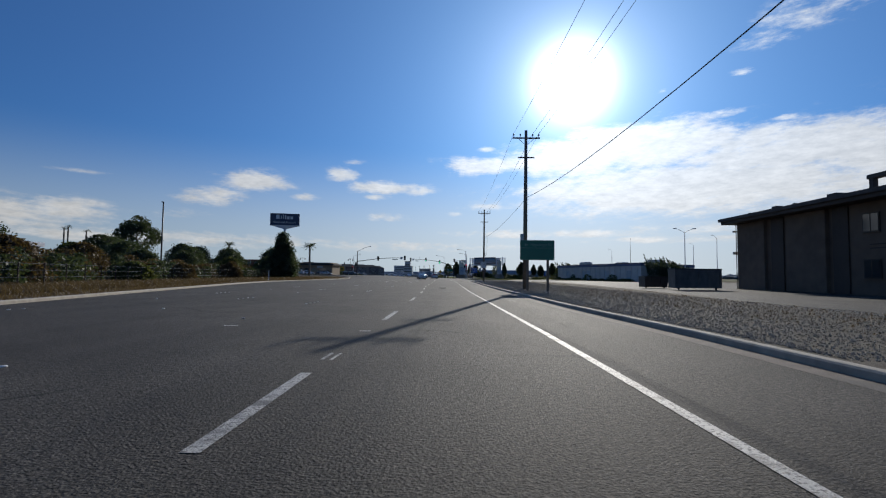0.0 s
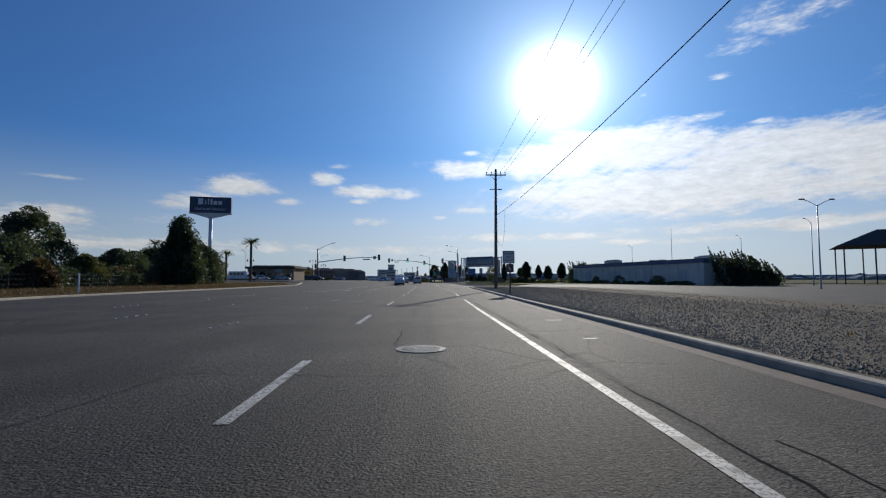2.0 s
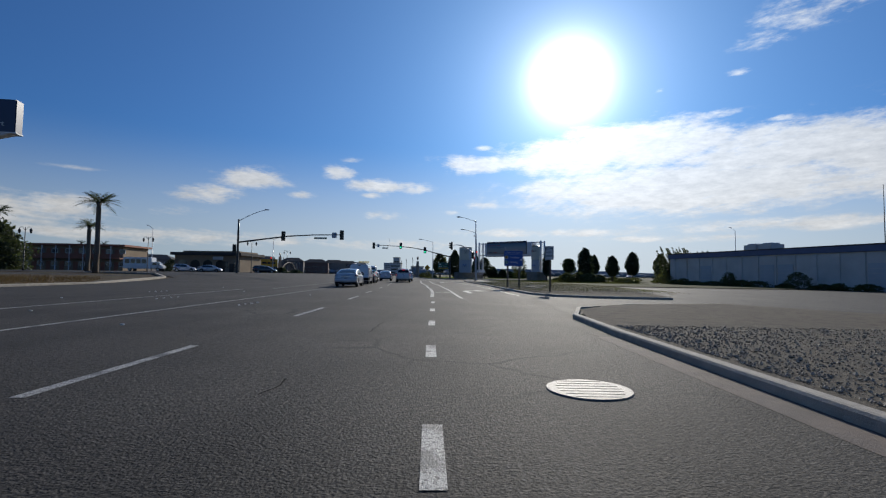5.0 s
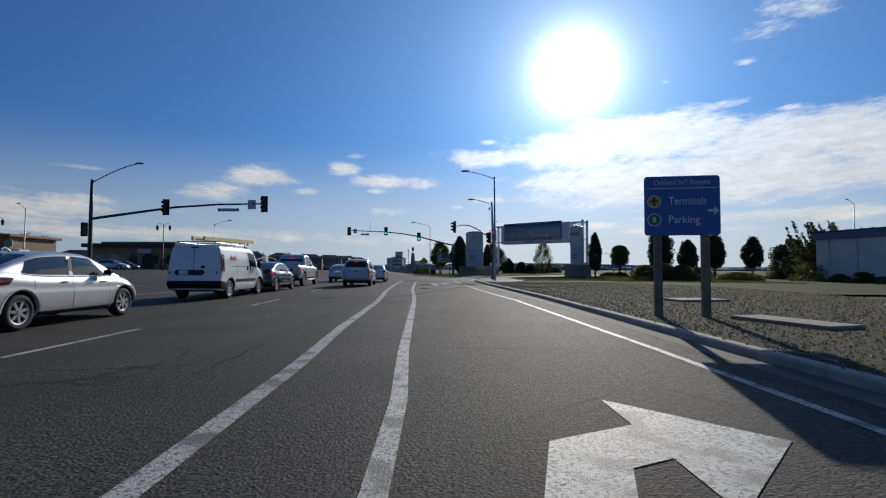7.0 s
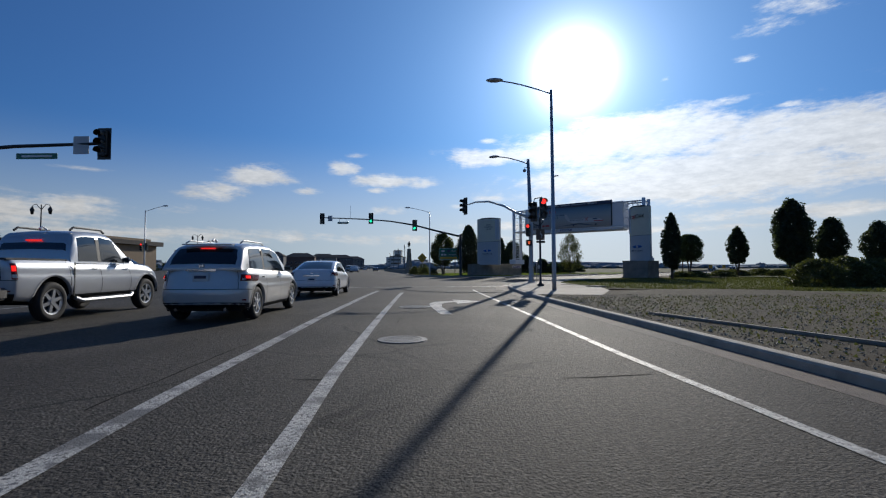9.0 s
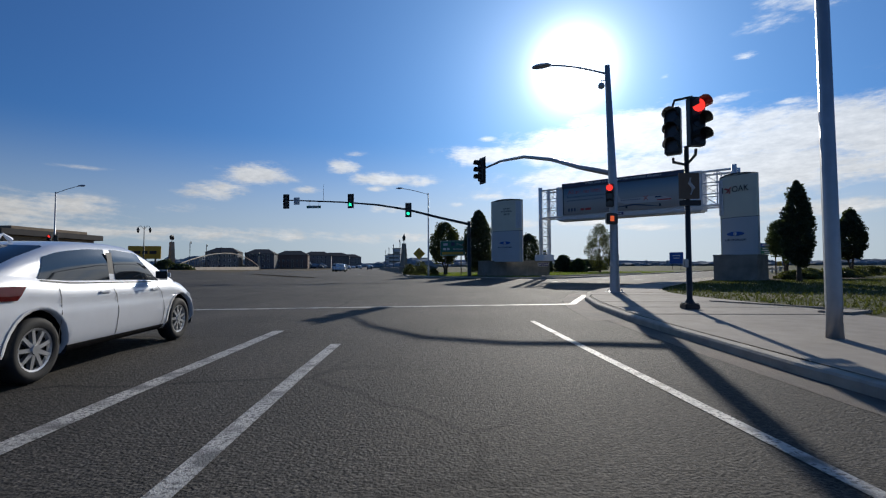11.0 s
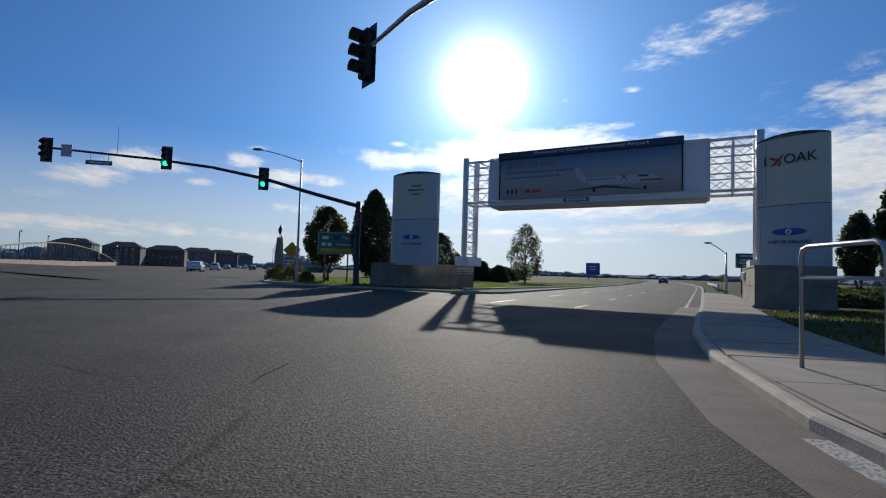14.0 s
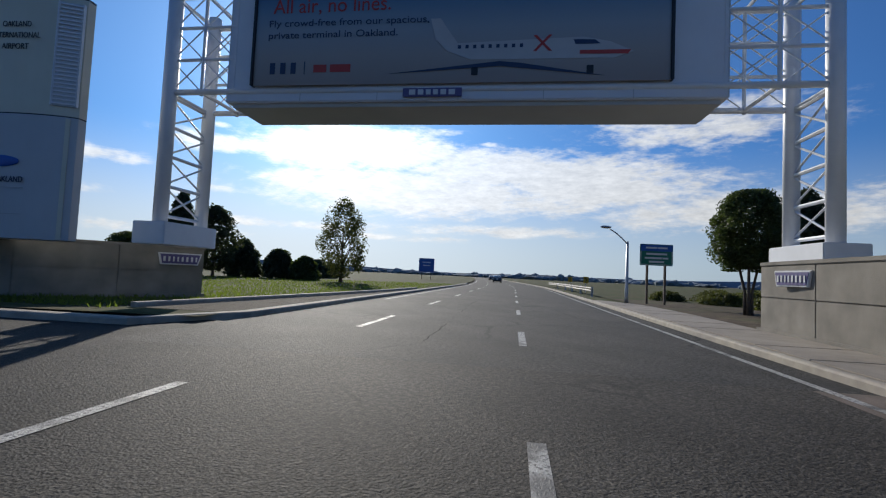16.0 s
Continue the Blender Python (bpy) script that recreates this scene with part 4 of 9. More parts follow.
def bike_symbol(x, y):
    """A worn painted bicycle in the cycle lane."""
    bm = bmesh.new()
    def ring(cx, cy, r):
        n = 14
        o = [bm.verts.new((cx + r * math.cos(a), cy + 2.0 * r * math.sin(a), 0)) for a in (2 * math.pi * k / n for k in range(n))]
        i = [bm.verts.new((cx + 0.7 * r * math.cos(a), cy + 2.0 * 0.78 * r * math.sin(a), 0)) for a in (2 * math.pi * k / n for k in range(n))]
        for k in range(n):
            bm.faces.new((o[k], o[(k + 1) % n], i[(k + 1) % n], i[k]))
    ring(-0.27, 0, 0.19)
    ring(0.27, 0, 0.19)
    for (x0, y0), (x1, y1) in (((-0.27, 0), (-0.05, 0.55)), ((-0.05, 0.55), (0.2, 0.5)), ((0.27, 0), (0.15, 0.75)), ((-0.27, 0), (0.05, 0.05)), ((0.05, 0.05), (0.2, 0.5))):
        d = Vector((x1 - x0, y1 - y0, 0)).normalized()
        nn = Vector((-d.y, d.x, 0)) * 0.03
        bm.faces.new([bm.verts.new(Vector((px, py, 0)) + s * nn) for px, py, s in ((x0, y0, 1), (x0, y0, -1), (x1, y1, -1), (x1, y1, 1))])
    bmesh.ops.transform(bm, matrix=pose(x, y, 0.007, 0, 0, 2), verts=bm.verts)
    return tagged(flat("bicycle_symbol", bm), "worn white bicycle symbol painted in the cycle lane", "road marking", kind="structure")


bike_symbol(0.4, 119.3)


def reflector_dots():
    """Raised lane reflectors in groups of four across the wide left part of the road."""
    proto = None
    def dot(x, y):
        nonlocal proto
        if proto is None:
            bm = bmesh.new()
            bmesh.ops.create_uvsphere(bm, u_segments=8, v_segments=4, radius=0.05)
            bmesh.ops.scale(bm, vec=(1, 1, 0.3), verts=bm.verts)
            proto = link("lane_reflector", bm, SWHITE, smooth=True)
            ob = proto
        else:
            ob = new("lane_reflector", proto.data)
        ob.location = (x, y, lift(x, y) + 0.006)
        tagged(ob, "small white raised reflector on the road", "reflector", "lane reflectors", "structure")
    for x0, x1, y0 in ((-5.2, -6.6, 3), (-9.2, -11.5, 6), (-13.2, -15.6, 12)):
        for k in range(8):
            y = y0 + 14.6 * k
            x = x0 + (x1 - x0) * k / 8 - 0.02 * k
            for j in range(4):
                dot(x + 0.015 * j, y + 0.5 * j)
            dot(x + 0.1, y + 8.2)


reflector_dots()


def crack_seal(line, w=0.035, seed=1):
    """A wandering dark seam in the asphalt."""
    rnd = random.Random(seed)
    p = [Vector((*q, 0)) for q in line]
    pts = []
    for a, b in zip(p, p[1:]):
        n = max(2, int((b - a).length / 0.35))
        d = (b - a).normalized()
        for k in range(n):
            pts.append(a.lerp(b, k / n) + Vector((-d.y, d.x, 0)) * rnd.uniform(-0.045, 0.045))
    verts, faces = [], []
    for i, q in enumerate(pts):
        d = (pts[min(i + 1, len(pts) - 1)] - pts[max(i - 1, 0)]).normalized()
        s = Vector((-d.y, d.x, 0)) * w * rnd.uniform(0.3, 0.7)
        for e in (s, -s):
            v = q + e
            verts.append((v.x, v.y, lift(v.x, v.y) + 0.004))
    run = 0
    for i in range(len(pts) - 1):
        run = run + 1 if run < 0 else (rnd.randint(-7, -2) if rnd.random() < 0.22 else 1)
        if run > 0:
            faces.append((2 * i + 1, 2 * i + 3, 2 * i + 2, 2 * i))
    tagged(raw("crack", verts, faces, SEAL), "dark wandering crack in the asphalt", "crack", kind="structure")


for k, line in enumerate(([(1.28, 88), (1.3, 84.7), (1.52, 78.5), (1.6, 72), (1.3, 64)], [(-1.0, 82), (-1.1, 90), (-0.7, 102)],
                          [(-1.3, 118), (-1.7, 128), (-2.6, 140), (-3.1, 152)], [(-3.0, 152.6), (-0.2, 152.9), (2.2, 153.2)], [(-3.6, 146.2), (0.4, 146.0), (3.6, 146.6)], [(-0.4, 147.6), (-0.9, 150.6), (-1.0, 156)],
                          [(-6, 165), (-1, 172), (1, 182), (0, 195)], [exit_pt(2, 5.9), exit_pt(14, 6.1), exit_pt(30, 5.8)], [(-0.95, 43.6), (-1.0, 46.0), (-1.25, 48.2), (-0.95, 50.5), (-1.1, 54), (-0.9, 60)], [(-0.1, 12.0), (-0.5, 10.4), (0.1, 9.2), (-0.3, 8.2)], [(0.9, 8.4), (0.1, 9.0), (-0.9, 9.0)], [(2.0, 36), (1.85, 44), (1.7, 54), (1.75, 66)], [(3.2, 10), (2.75, 24), (2.3, 40)])):
    crack_seal(line, 0.022, 300 + k)


def manhole(x, y, r, z=0.004):
    t = thing("manhole_cover", pose(x, y, z), "round cast iron cover set in the asphalt", "manhole cover")
    bm = bmesh.new()
    bmesh.ops.create_cone(bm, cap_ends=True, segments=28, radius1=r, radius2=r - 0.01, depth=0.02)
    bmesh.ops.translate(bm, vec=(0, 0, 0.002), verts=bm.verts)
    part("disc", bm, IRON, t)
    for k in range(-3, 4):
        part("rib", box(1.5 * math.sqrt(max(0.01, r * r - (k * r / 4) ** 2)), 0.014, 0.004, (0, k * r / 4, 0.0115)), IRON, t)
    return t


manhole(-0.55, 148.9, 0.42)
manhole(-0.9, 155.5, 0.5)
manhole(-0.47, 43.2, 0.44)
manhole(2.3, 93.6, 0.45)
manhole(2.1, 157.4, 0.4)


def gravel_stones():
    """Loose stones on the near verges, as one mesh."""
    rng = np.random.default_rng(5)
    verts, faces = [], []
    base = np.array([(1, 0, 0), (0, 1, 0), (-1, 0, 0), (0, -1, 0), (0, 0, 0.8), (0, 0, -0.6)], float)
    tri = [(0, 1, 4), (1, 2, 4), (2, 3, 4), (3, 0, 4), (1, 0, 5), (2, 1, 5), (3, 2, 5), (0, 3, 5)]
    def xk(y):
        pts = KERB_R1 if y < 100 else [(5.8, 118)] + KERB_R2[1:]
        return float(np.interp(y, [p[1] for p in pts], [p[0] for p in pts]))
    spots = []
    for n, ya, yb in ((105000, 5, 99), (14000, 118, 160)):
        ys = rng.uniform(ya, yb, n)
        spots += [(xk(y) + 0.3 + 9.0 * rng.random() ** 1.5, y) for y in ys]
    for x, y in spots:
        s = rng.uniform(0.009, 0.022) * (2.0 if rng.random() < 0.03 else 1)
        a = rng.uniform(0, 6.28)
        ca, sa = math.cos(a), math.sin(a)
        k = base * s * rng.uniform(0.6, 1.3, (6, 3))
        o = len(verts)
        verts += [(x + ca * p[0] - sa * p[1], y + sa * p[0] + ca * p[1], 0.135 + p[2] + s * 0.3) for p in k]
        faces += [(o + a_, o + b_, o + c_) for a_, b_, c_ in tri]
    tagged(raw("gravel", verts, faces, STONE), "loose brown and grey gravel stones", "gravel", kind="stuff")


gravel_stones()


def blades(name, spots, h, material, label, seed, lean=0.4, width=0.03):
    rng = np.random.default_rng(seed)
    n = len(spots)
    p = np.array([(x, y, z) for x, y, z in spots])
    a = rng.uniform(0, 6.28, n)
    d = np.stack([np.cos(a), np.sin(a), 0 * a], 1)
    hh = h * rng.uniform(0.4, 1.2, (n, 1))
    tip = p + np.concatenate([rng.normal(size=(n, 2)) * lean * hh, hh], 1)
    w = width * rng.uniform(0.6, 1.4, (n, 1))
    v = np.stack([p - d * w, p + d * w, tip], 1).reshape(-1, 3)
    f = np.arange(3 * n).reshape(-1, 3).tolist()
    return tagged(raw(name, v, f, material), label, "grass", kind="stuff")


def scatter_between(left, right, n, seed, z):
    rng = np.random.default_rng(seed)
    def lerp_line(line, t):
        d = np.cumsum([0] + [math.dist(a, b) for a, b in zip(line, line[1:])])
        s = t * d[-1]
        return np.interp(s, d, [q[0] for q in line]), np.interp(s, d, [q[1] for q in line])
    t, u = rng.random(n), rng.random(n)
    ax, ay = lerp_line(left, t)
    bx, by = lerp_line(right, t)
    xs, ys = ax + (bx - ax) * u, ay + (by - ay) * u
    return [(x, y, lift(x, y) + z) for x, y in zip(xs, ys)]


blades("island_grass", scatter_between([exit_pt(3, 13.4), exit_pt(14, 12.0), exit_pt(27, 11.2), exit_pt(50, 10.9)], [(2.6, 204.5), (-2.0, 207.5), (-5, 214), (-8, 235)], 26000, 3, 0.1), 0.13, GRASS, "short green grass on the island", 4)
blades("corner_grass", scatter_between([(15.0, 164), (8.6, 166.5), (8.5, 170), (7.9, 173.5), (8.2, 177), (9.9, 180), (13.5, 185.3), (15.6, 187.8), exit_pt(0.5, -6.5)], [(30, 158), (30, 165), (30, 170), (31, 175), (31, 180), (32, 184), (33, 188), (34, 191), (35, 194)], 30000, 5, 0.09), 0.12, LEAF_O, "rough olive grass behind the pavement", 6)
blades("weeds", scatter_between([(5.6, 122), (4.8, 145), (4.0, 158)], [(17, 122), (18, 145), (16, 160)], 15000, 7, 0.12), 0.05, LEAF_O, "low weeds among the gravel", 8)
blades("weeds", scatter_between([(5.6, 119), (4.8, 145), (4.0, 158)], [(17, 119), (18, 145), (16, 160)], 2500, 47, 0.12), 0.04, DRY, "low dead weeds among the gravel", 48)
blades("weeds", scatter_between([(8.5, 8), (7.5, 40), (6.5, 96)], [(13, 8), (16, 40), (18, 96)], 5000, 17, 0.12), 0.07, DRY, "sparse dry weeds among the gravel", 18)
blades("dry_grass", scatter_between([(-17, 8), (-20, 24), (-26, 52), (-28.5, 70), (-30, 100), (-31, 132)], [(-22, 8), (-29, 24), (-37, 52), (-41, 70), (-45, 100), (-48, 132)], 90000, 9, 0.1), 0.42, DRY, "rough dry brown grass on the bank", 10, lean=0.8, width=0.02)
blades("dry_grass", scatter_between([(-14.5, 10), (-17.8, 24), (-24, 52), (-26, 66), (-26.7, 95), (-28, 126)], [(-17, 8), (-20, 24), (-26, 52), (-28.5, 70), (-30, 100), (-31, 132)], 16000, 11, 0.1), 0.12, DRY, "short dry grass beside the kerb", 12)

# ------------------------------------------------------------------ street furniture
def utility_pole(x, y, h, lean=0.0, name="utility_pole", two_arms=True, box_at=None):
    t = thing(name, pose(x, y, 0.1, 0, lean, 0), "tall brown wooden utility pole with a crossarm and insulators", "utility pole", "wooden poles along the verge")
    part("pole", tube([(0, 0, -0.4), (0, 0, h * 0.5), (0, 0, h)], [0.19, 0.165, 0.12], 14), POLEWOOD, t, smooth=True)
    part("crossarm", box(2.3, 0.1, 0.12, (0, -0.13, h - 0.75), 0.01), POLEWOOD, t)
    for sx in (-1.05, -0.5, 0.55, 1.05):
        part("insulator", tube([(sx, -0.13, h - 0.63), (sx, -0.13, h - 0.5), (sx, -0.13, h - 0.44), (sx, -0.13, h - 0.32)], [0.025, 0.03, 0.07, 0.045], 8), DARKM, t, smooth=True)
    for sx in (-0.7, 0.7):
        part("brace", tube([(sx, -0.15, h - 0.7), (0, -0.15, h - 1.35)], 0.02, 6), GALV, t)
    if two_arms:
        part("lower_crossarm", box(1.4, 0.09, 0.1, (0, -0.13, h - 2.4), 0.01), POLEWOOD, t)
    part("cable_guard", box(0.07, 0.05, h * 0.45, (-0.14, -0.08, 0.5)), DARKM, t)
    for k in range(14):
        part("step_bolt", tube([(0.1, 0, 4.4 + 0.45 * k), (0.26, 0, 4.4 + 0.45 * k)], 0.012, 5), GALV, t)
    if box_at:
        part("equipment_box", box(0.26, 0.24, 0.62, (-0.28, -0.05, box_at), 0.02), GALV, t)
    return t


utility_pole(6.45, 38.3, 13.4, 0.4, box_at=4.0)
utility_pole(6.3, 88.4, 13.6, 0.3)
utility_pole(7.3, -14.0, 13.6, 0.0)


def cable(name, a, b, sag, r, label):
    pts = []
    a, b = Vector(a), Vector(b)
    for k in range(17):
        s = k / 16
        p = a.lerp(b, s)
        p.z -= sag * 4 * s * (1 - s)
        pts.append(p)
    return tagged(link(name, tube(pts, r, 6), WIRE), label, "cable")


for dx in (-1.05, 0.55, 1.05):
    cable("overhead_wire", (7.3 + dx, -14.1, 13.35), (6.5 + dx, 38.2, 13.15), 0.7, 0.012, "thin black overhead power wire between the poles")
    cable("overhead_wire", (6.5 + dx, 38.2, 13.15), (6.3 + dx, 88.3, 13.35), 0.7, 0.012, "thin black overhead power wire between the poles")


cable("telephone_cable", (7.35, -14.0, 8.0), (6.62, 38.3, 7.8), 1.15, 0.017, "black telephone cable slung between the poles")
cable("telephone_cable", (6.62, 38.3, 7.8), (6.4, 88.4, 8.4), 0.5, 0.017, "black telephone cable slung between the poles")
tagged(link("loose_cable", tube([(6.35, 88.25, 6.2), (6.45, 87.4, 5.45), (6.5, 86.3, 4.9), (6.5, 85.0, 4.72), (6.48, 83.9, 4.85), (6.46, 83.0, 5.25), (6.45, 82.3, 6.1), (6.44, 81.9, 7.1), (6.44, 81.7, 8.25)], 0.012, 6), WIRE), "slack black cable hanging in a loop beside the pole", "cable")


def post_sign(name, m, w, h, z, face, label, posts, post_w=0.14, post_mat=None, border=None, category="road sign"):
    t = thing(name, m, label, category)
    panel = part("panel", plate(w, h, 0.03, (0, 0, z), min(w, h) * 0.05), face, t)
    if border:
        bm = bmesh.new()
        for sx, sz, px, pz in ((w - 0.08, 0.025, 0, z + 0.04), (w - 0.08, 0.025, 0, z + h - 0.065)):
            box(sx, 0.006, sz, (px, -0.019, pz), bm=bm)
        for px in (-w / 2 + 0.05, w / 2 - 0.05):
            box(0.025, 0.006, h - 0.13, (px, -0.019, z + 0.065), bm=bm)
        part("border", bm, border, panel)
    for px in posts:
        part("post", box(post_w, post_w, z + h * 0.5 + 0.3, (px, 0.03 + post_w / 2, -0.3), 0.01), post_mat or SBROWN, t)
    return t, panel


sg, pn = post_sign("guide_sign", pose(6.72, 34.0, 0.12, 0, 0, 1), 2.55, 1.48, 2.28, SGREEN, "large green guide sign with faded lettering, toned as backlit, on two posts", (-0.7, 0.8), 0.16, POLEWOOD, SBACKLIT)
lettering("Hegenberger Rd", 0.30, SBACKLIT, pn, (0.28, -0.022, 3.42), width=1.55)
bm = box(0.16, 0.01, 0.05, (-0.78, -0.022, 3.385))
v = [bm.verts.new(q) for q in ((-0.95, -0.022, 3.41), (-0.84, -0.022, 3.53), (-0.84, -0.022, 3.29))]
bm.faces.new(v)
part("arrow", bm, SBACKLIT, pn)
part("divider", box(2.36, 0.008, 0.025, (0, -0.02, 3.17)), SBACKLIT, pn)
for x in (-0.6, 0.0, 0.6):
    part("stiffener", box(0.05, 0.04, 1.4, (x, 0.03, 2.32)), GALV, pn)

sg, pn = post_sign("lane_sign", pose(5.12, 70.7, 0.12, 0, 0, 2), 0.9, 0.96, 2.26, SWHITE, "white rectangular lane sign with black lettering on a wooden post", (0.12,), 0.11, SBROWN, SBLACK)
for k, s in enumerate(("LEFT LANE", "MUST", "TURN LEFT")):
    lettering(s, 0.17, SBLACK, pn, (0, -0.022, 2.99 - 0.25 * k), width=(0.68, 0.36, 0.62)[k])
back = part("lower_panel", plate(0.56, 0.62, 0.02, (0.1, 0.0, 1.6), 0.03), SBROWN, sg, "small brown sign with a faded pale symbol")
part("symbol", tube([(0.04, -0.02, 2.12), (0.0, -0.02, 1.95), (0.14, -0.02, 1.8), (0.1, -0.02, 1.7)], [0.03, 0.05, 0.06, 0.03], 6), SWHITE, back)

sg, pn = post_sign("lane_sign", pose(7.5, 120.4, 0.12, 0, 0, -42), 0.66, 0.92, 2.12, SWHITE, "white rectangular lane sign with black lettering on a brown post", (0.03,), 0.10, SBROWN, SBLACK)
for k, s in enumerate(("RIGHT LANE", "MUST", "TURN RIGHT")):
    lettering(s, 0.15, SBLACK, pn, (0, -0.022, 2.86 - 0.24 * k), width=(0.52, 0.32, 0.52)[k])

sg, pn = post_sign("airport_guide_sign", pose(6.5, 130.75, 0.12, 0, 0, -8), 1.62, 1.36, 1.86, SBLUE, "blue airport guide sign with white lettering on two wooden posts", (-0.5, 0.52), 0.16, POLEWOOD, None)
lettering("Oakland Int'l Airport", 0.17, SWHITE, pn, (0, -0.022, 3.07), width=1.2)
lettering("Terminals", 0.26, SWHITE, pn, (0.12, -0.022, 2.64), width=0.80)
lettering("Parking", 0.26, SWHITE, pn, (0.04, -0.022, 2.22), width=0.66)
for z, mm in ((2.64, SYELL), (2.22, SGREEN)):
    rim = None
    for r, y, m2 in ((0.15, -0.018, SWHITE), (0.13, -0.024, mm)):
        bm = bmesh.new()
        bmesh.ops.create_cone(bm, cap_ends=True, segments=24, radius1=r, radius2=r, depth=0.012, matrix=pose(-0.6, y, z, 90, 0, 0))
        rim = part("disc", bm, m2, rim or pn)
    if mm is SYELL:
        part("aeroplane_symbol", box(0.04, 0.006, 0.2, (-0.6, -0.033, z - 0.1), bm=box(0.18, 0.006, 0.035, (-0.6, -0.033, z - 0.01))), SBLACK, rim)
    else:
        part("symbol_ring", box(0.05, 0.006, 0.12, (-0.6, -0.033, z - 0.06)), SWHITE, rim)
bm = box(0.14, 0.01, 0.05, (0.62, -0.022, 2.395))
bm.faces.new([bm.verts.new(q) for q in ((0.78, -0.022, 2.42), (0.68, -0.022, 2.52), (0.68, -0.022, 2.32))])
part("arrow", bm, SWHITE, pn)
part("divider", box(1.5, 0.008, 0.018, (0, -0.018, 2.93)), SWHITE, pn)


def signal_head(parent, at, face=(0, -1), lit=None, name="signal_head", k=1.0, plate_on=True):
    """A three-lamp traffic signal; lit: 'red', 'green' or None; face: the way it looks in x, y."""
    a = math.degrees(math.atan2(face[0], -face[1]))
    m = pose(at[0], at[1], at[2], 0, 0, a)
    bm = box(0.34 * k, 0.2 * k, 1.05 * k, (0, 0, -0.52 * k), 0.03)
    if plate_on:
        box(0.56 * k, 0.02, 1.3 * k, (0, 0.08 * k, -0.65 * k), 0.01, bm=bm)
    bmesh.ops.transform(bm, matrix=m, verts=bm.verts)
    h = part(name, bm, SIGBLK, parent)
    for i, z in enumerate((0.34, 0.0, -0.34)):
        bm = bmesh.new()
        bmesh.ops.create_cone(bm, cap_ends=True, segments=16, radius1=0.14 * k, radius2=0.14 * k, depth=0.03, matrix=m @ pose(0, -0.11 * k, z * k, 90, 0, 0))
        on = (lit == "red" and i == 0) or (lit == "green" and i == 2)
        part("lens", bm, (SIGR if lit == "red" else SIGG) if on else LENSD, h)
        bm = bmesh.new()
        n = 10
        o = []
        for r in (0.15 * k,):
            for yy in (-0.1 * k, -0.36 * k):
                o.append([bm.verts.new(m @ Vector((r * math.cos(b), yy, z * k + r * math.sin(b)))) for b in (radians(-20 + 220 * j / n) for j in range(n + 1))])
        for j in range(n):
            bm.faces.new((o[0][j], o[0][j + 1], o[1][j + 1], o[1][j]))
        bmesh.ops.solidify(bm, geom=bm.faces[:], thickness=0.012)
        part("visor", bm, SIGBLK, h)
    return h


def luminaire(parent, arm_pts, r=0.045, k=1.0):
    """A lamp arm along the points with a flat lamp head at its end."""
    arm = part("lamp_arm", tube(arm_pts, [r * 1.4] + [r] * (len(arm_pts) - 1), 8), GALV, parent, smooth=True)
    e, d = Vector(arm_pts[-1]), (Vector(arm_pts[-1]) - Vector(arm_pts[-2])).normalized()
    bm = bmesh.new()
    bmesh.ops.create_uvsphere(bm, u_segments=12, v_segments=8, radius=1)
    bmesh.ops.scale(bm, vec=(0.42 * k, 0.17 * k, 0.10 * k), verts=bm.verts)
    a = math.degrees(math.atan2(d.y, d.x))
    bmesh.ops.transform(bm, matrix=Matrix.Translation(e + d * 0.25) @ pose(0, 0, 0, 0, 0, a), verts=bm.verts)
    head = part("lamp_head", bm, GALV, arm, smooth=True)
    return arm


def arc(a, b, rise, n=8):
    a, b = Vector(a), Vector(b)
    return [a.lerp(b, k / n) + Vector((0, 0, rise * math.sin(math.pi * 0.5 * k / n) - rise * k / n)) for k in range(n + 1)]


def street_name_plate(parent, at, w=0.9, face=0.0, material=None):
    bm = plate(w, 0.28, 0.02, (0, 0, 0), 0.03)
    bmesh.ops.transform(bm, matrix=pose(at[0], at[1], at[2], 0, 0, face), verts=bm.verts)
    p = part("street_name_plate", bm, material or SGREEN, parent)
    bm = box(w * 0.74, 0.008, 0.1, (0, -0.014, 0.09))
    bmesh.ops.transform(bm, matrix=pose(at[0], at[1], at[2], 0, 0, face), verts=bm.verts)
    part("writing_bar", bm, SWHITE, p)
    return p


# mast arm on the far left corner of the junction
BZ = lift(-33, 163)
t = thing("traffic_signal_mast", pose(-32.7, 163.2, BZ), "dark steel signal mast with a long arm and a street lamp", "traffic signal")
part("column", tube([(0, 0, -0.2), (0, 0, 0.15), (0, 0, 6.0), (0, 0, 8.6)], [0.24, 0.19, 0.16, 0.12], 12), DARKM, t, smooth=True)
ARM1 = [(0, 0, 4.9), (4, 0, 5.45), (8, -0.2, 5.95), (12, -0.3, 6.2), (16.6, -0.5, 6.25)]
arm = part("mast_arm", tube(ARM1, [0.13, 0.115, 0.10, 0.085, 0.07], 10), DARKM, t, smooth=True)
luminaire(t, arc((0, 0, 8.3), (4.1, 0.2, 10.1), 0.9), 0.05)
signal_head(t, (7.3, -0.4, 5.95), lit=None, k=1.15)
signal_head(t, (16.6, -0.7, 6.2), lit=None, k=1.15)
street_name_plate(arm, (13.2, -0.42, 5.55), 2.0)
part("arm_sign", plate(0.75, 0.85, 0.02, (15.4, -0.5, 5.75), 0.04), GREYP, arm)
signal_head(t, (-0.45, -0.2, 3.9), (0.5, -1), None, k=1.0)

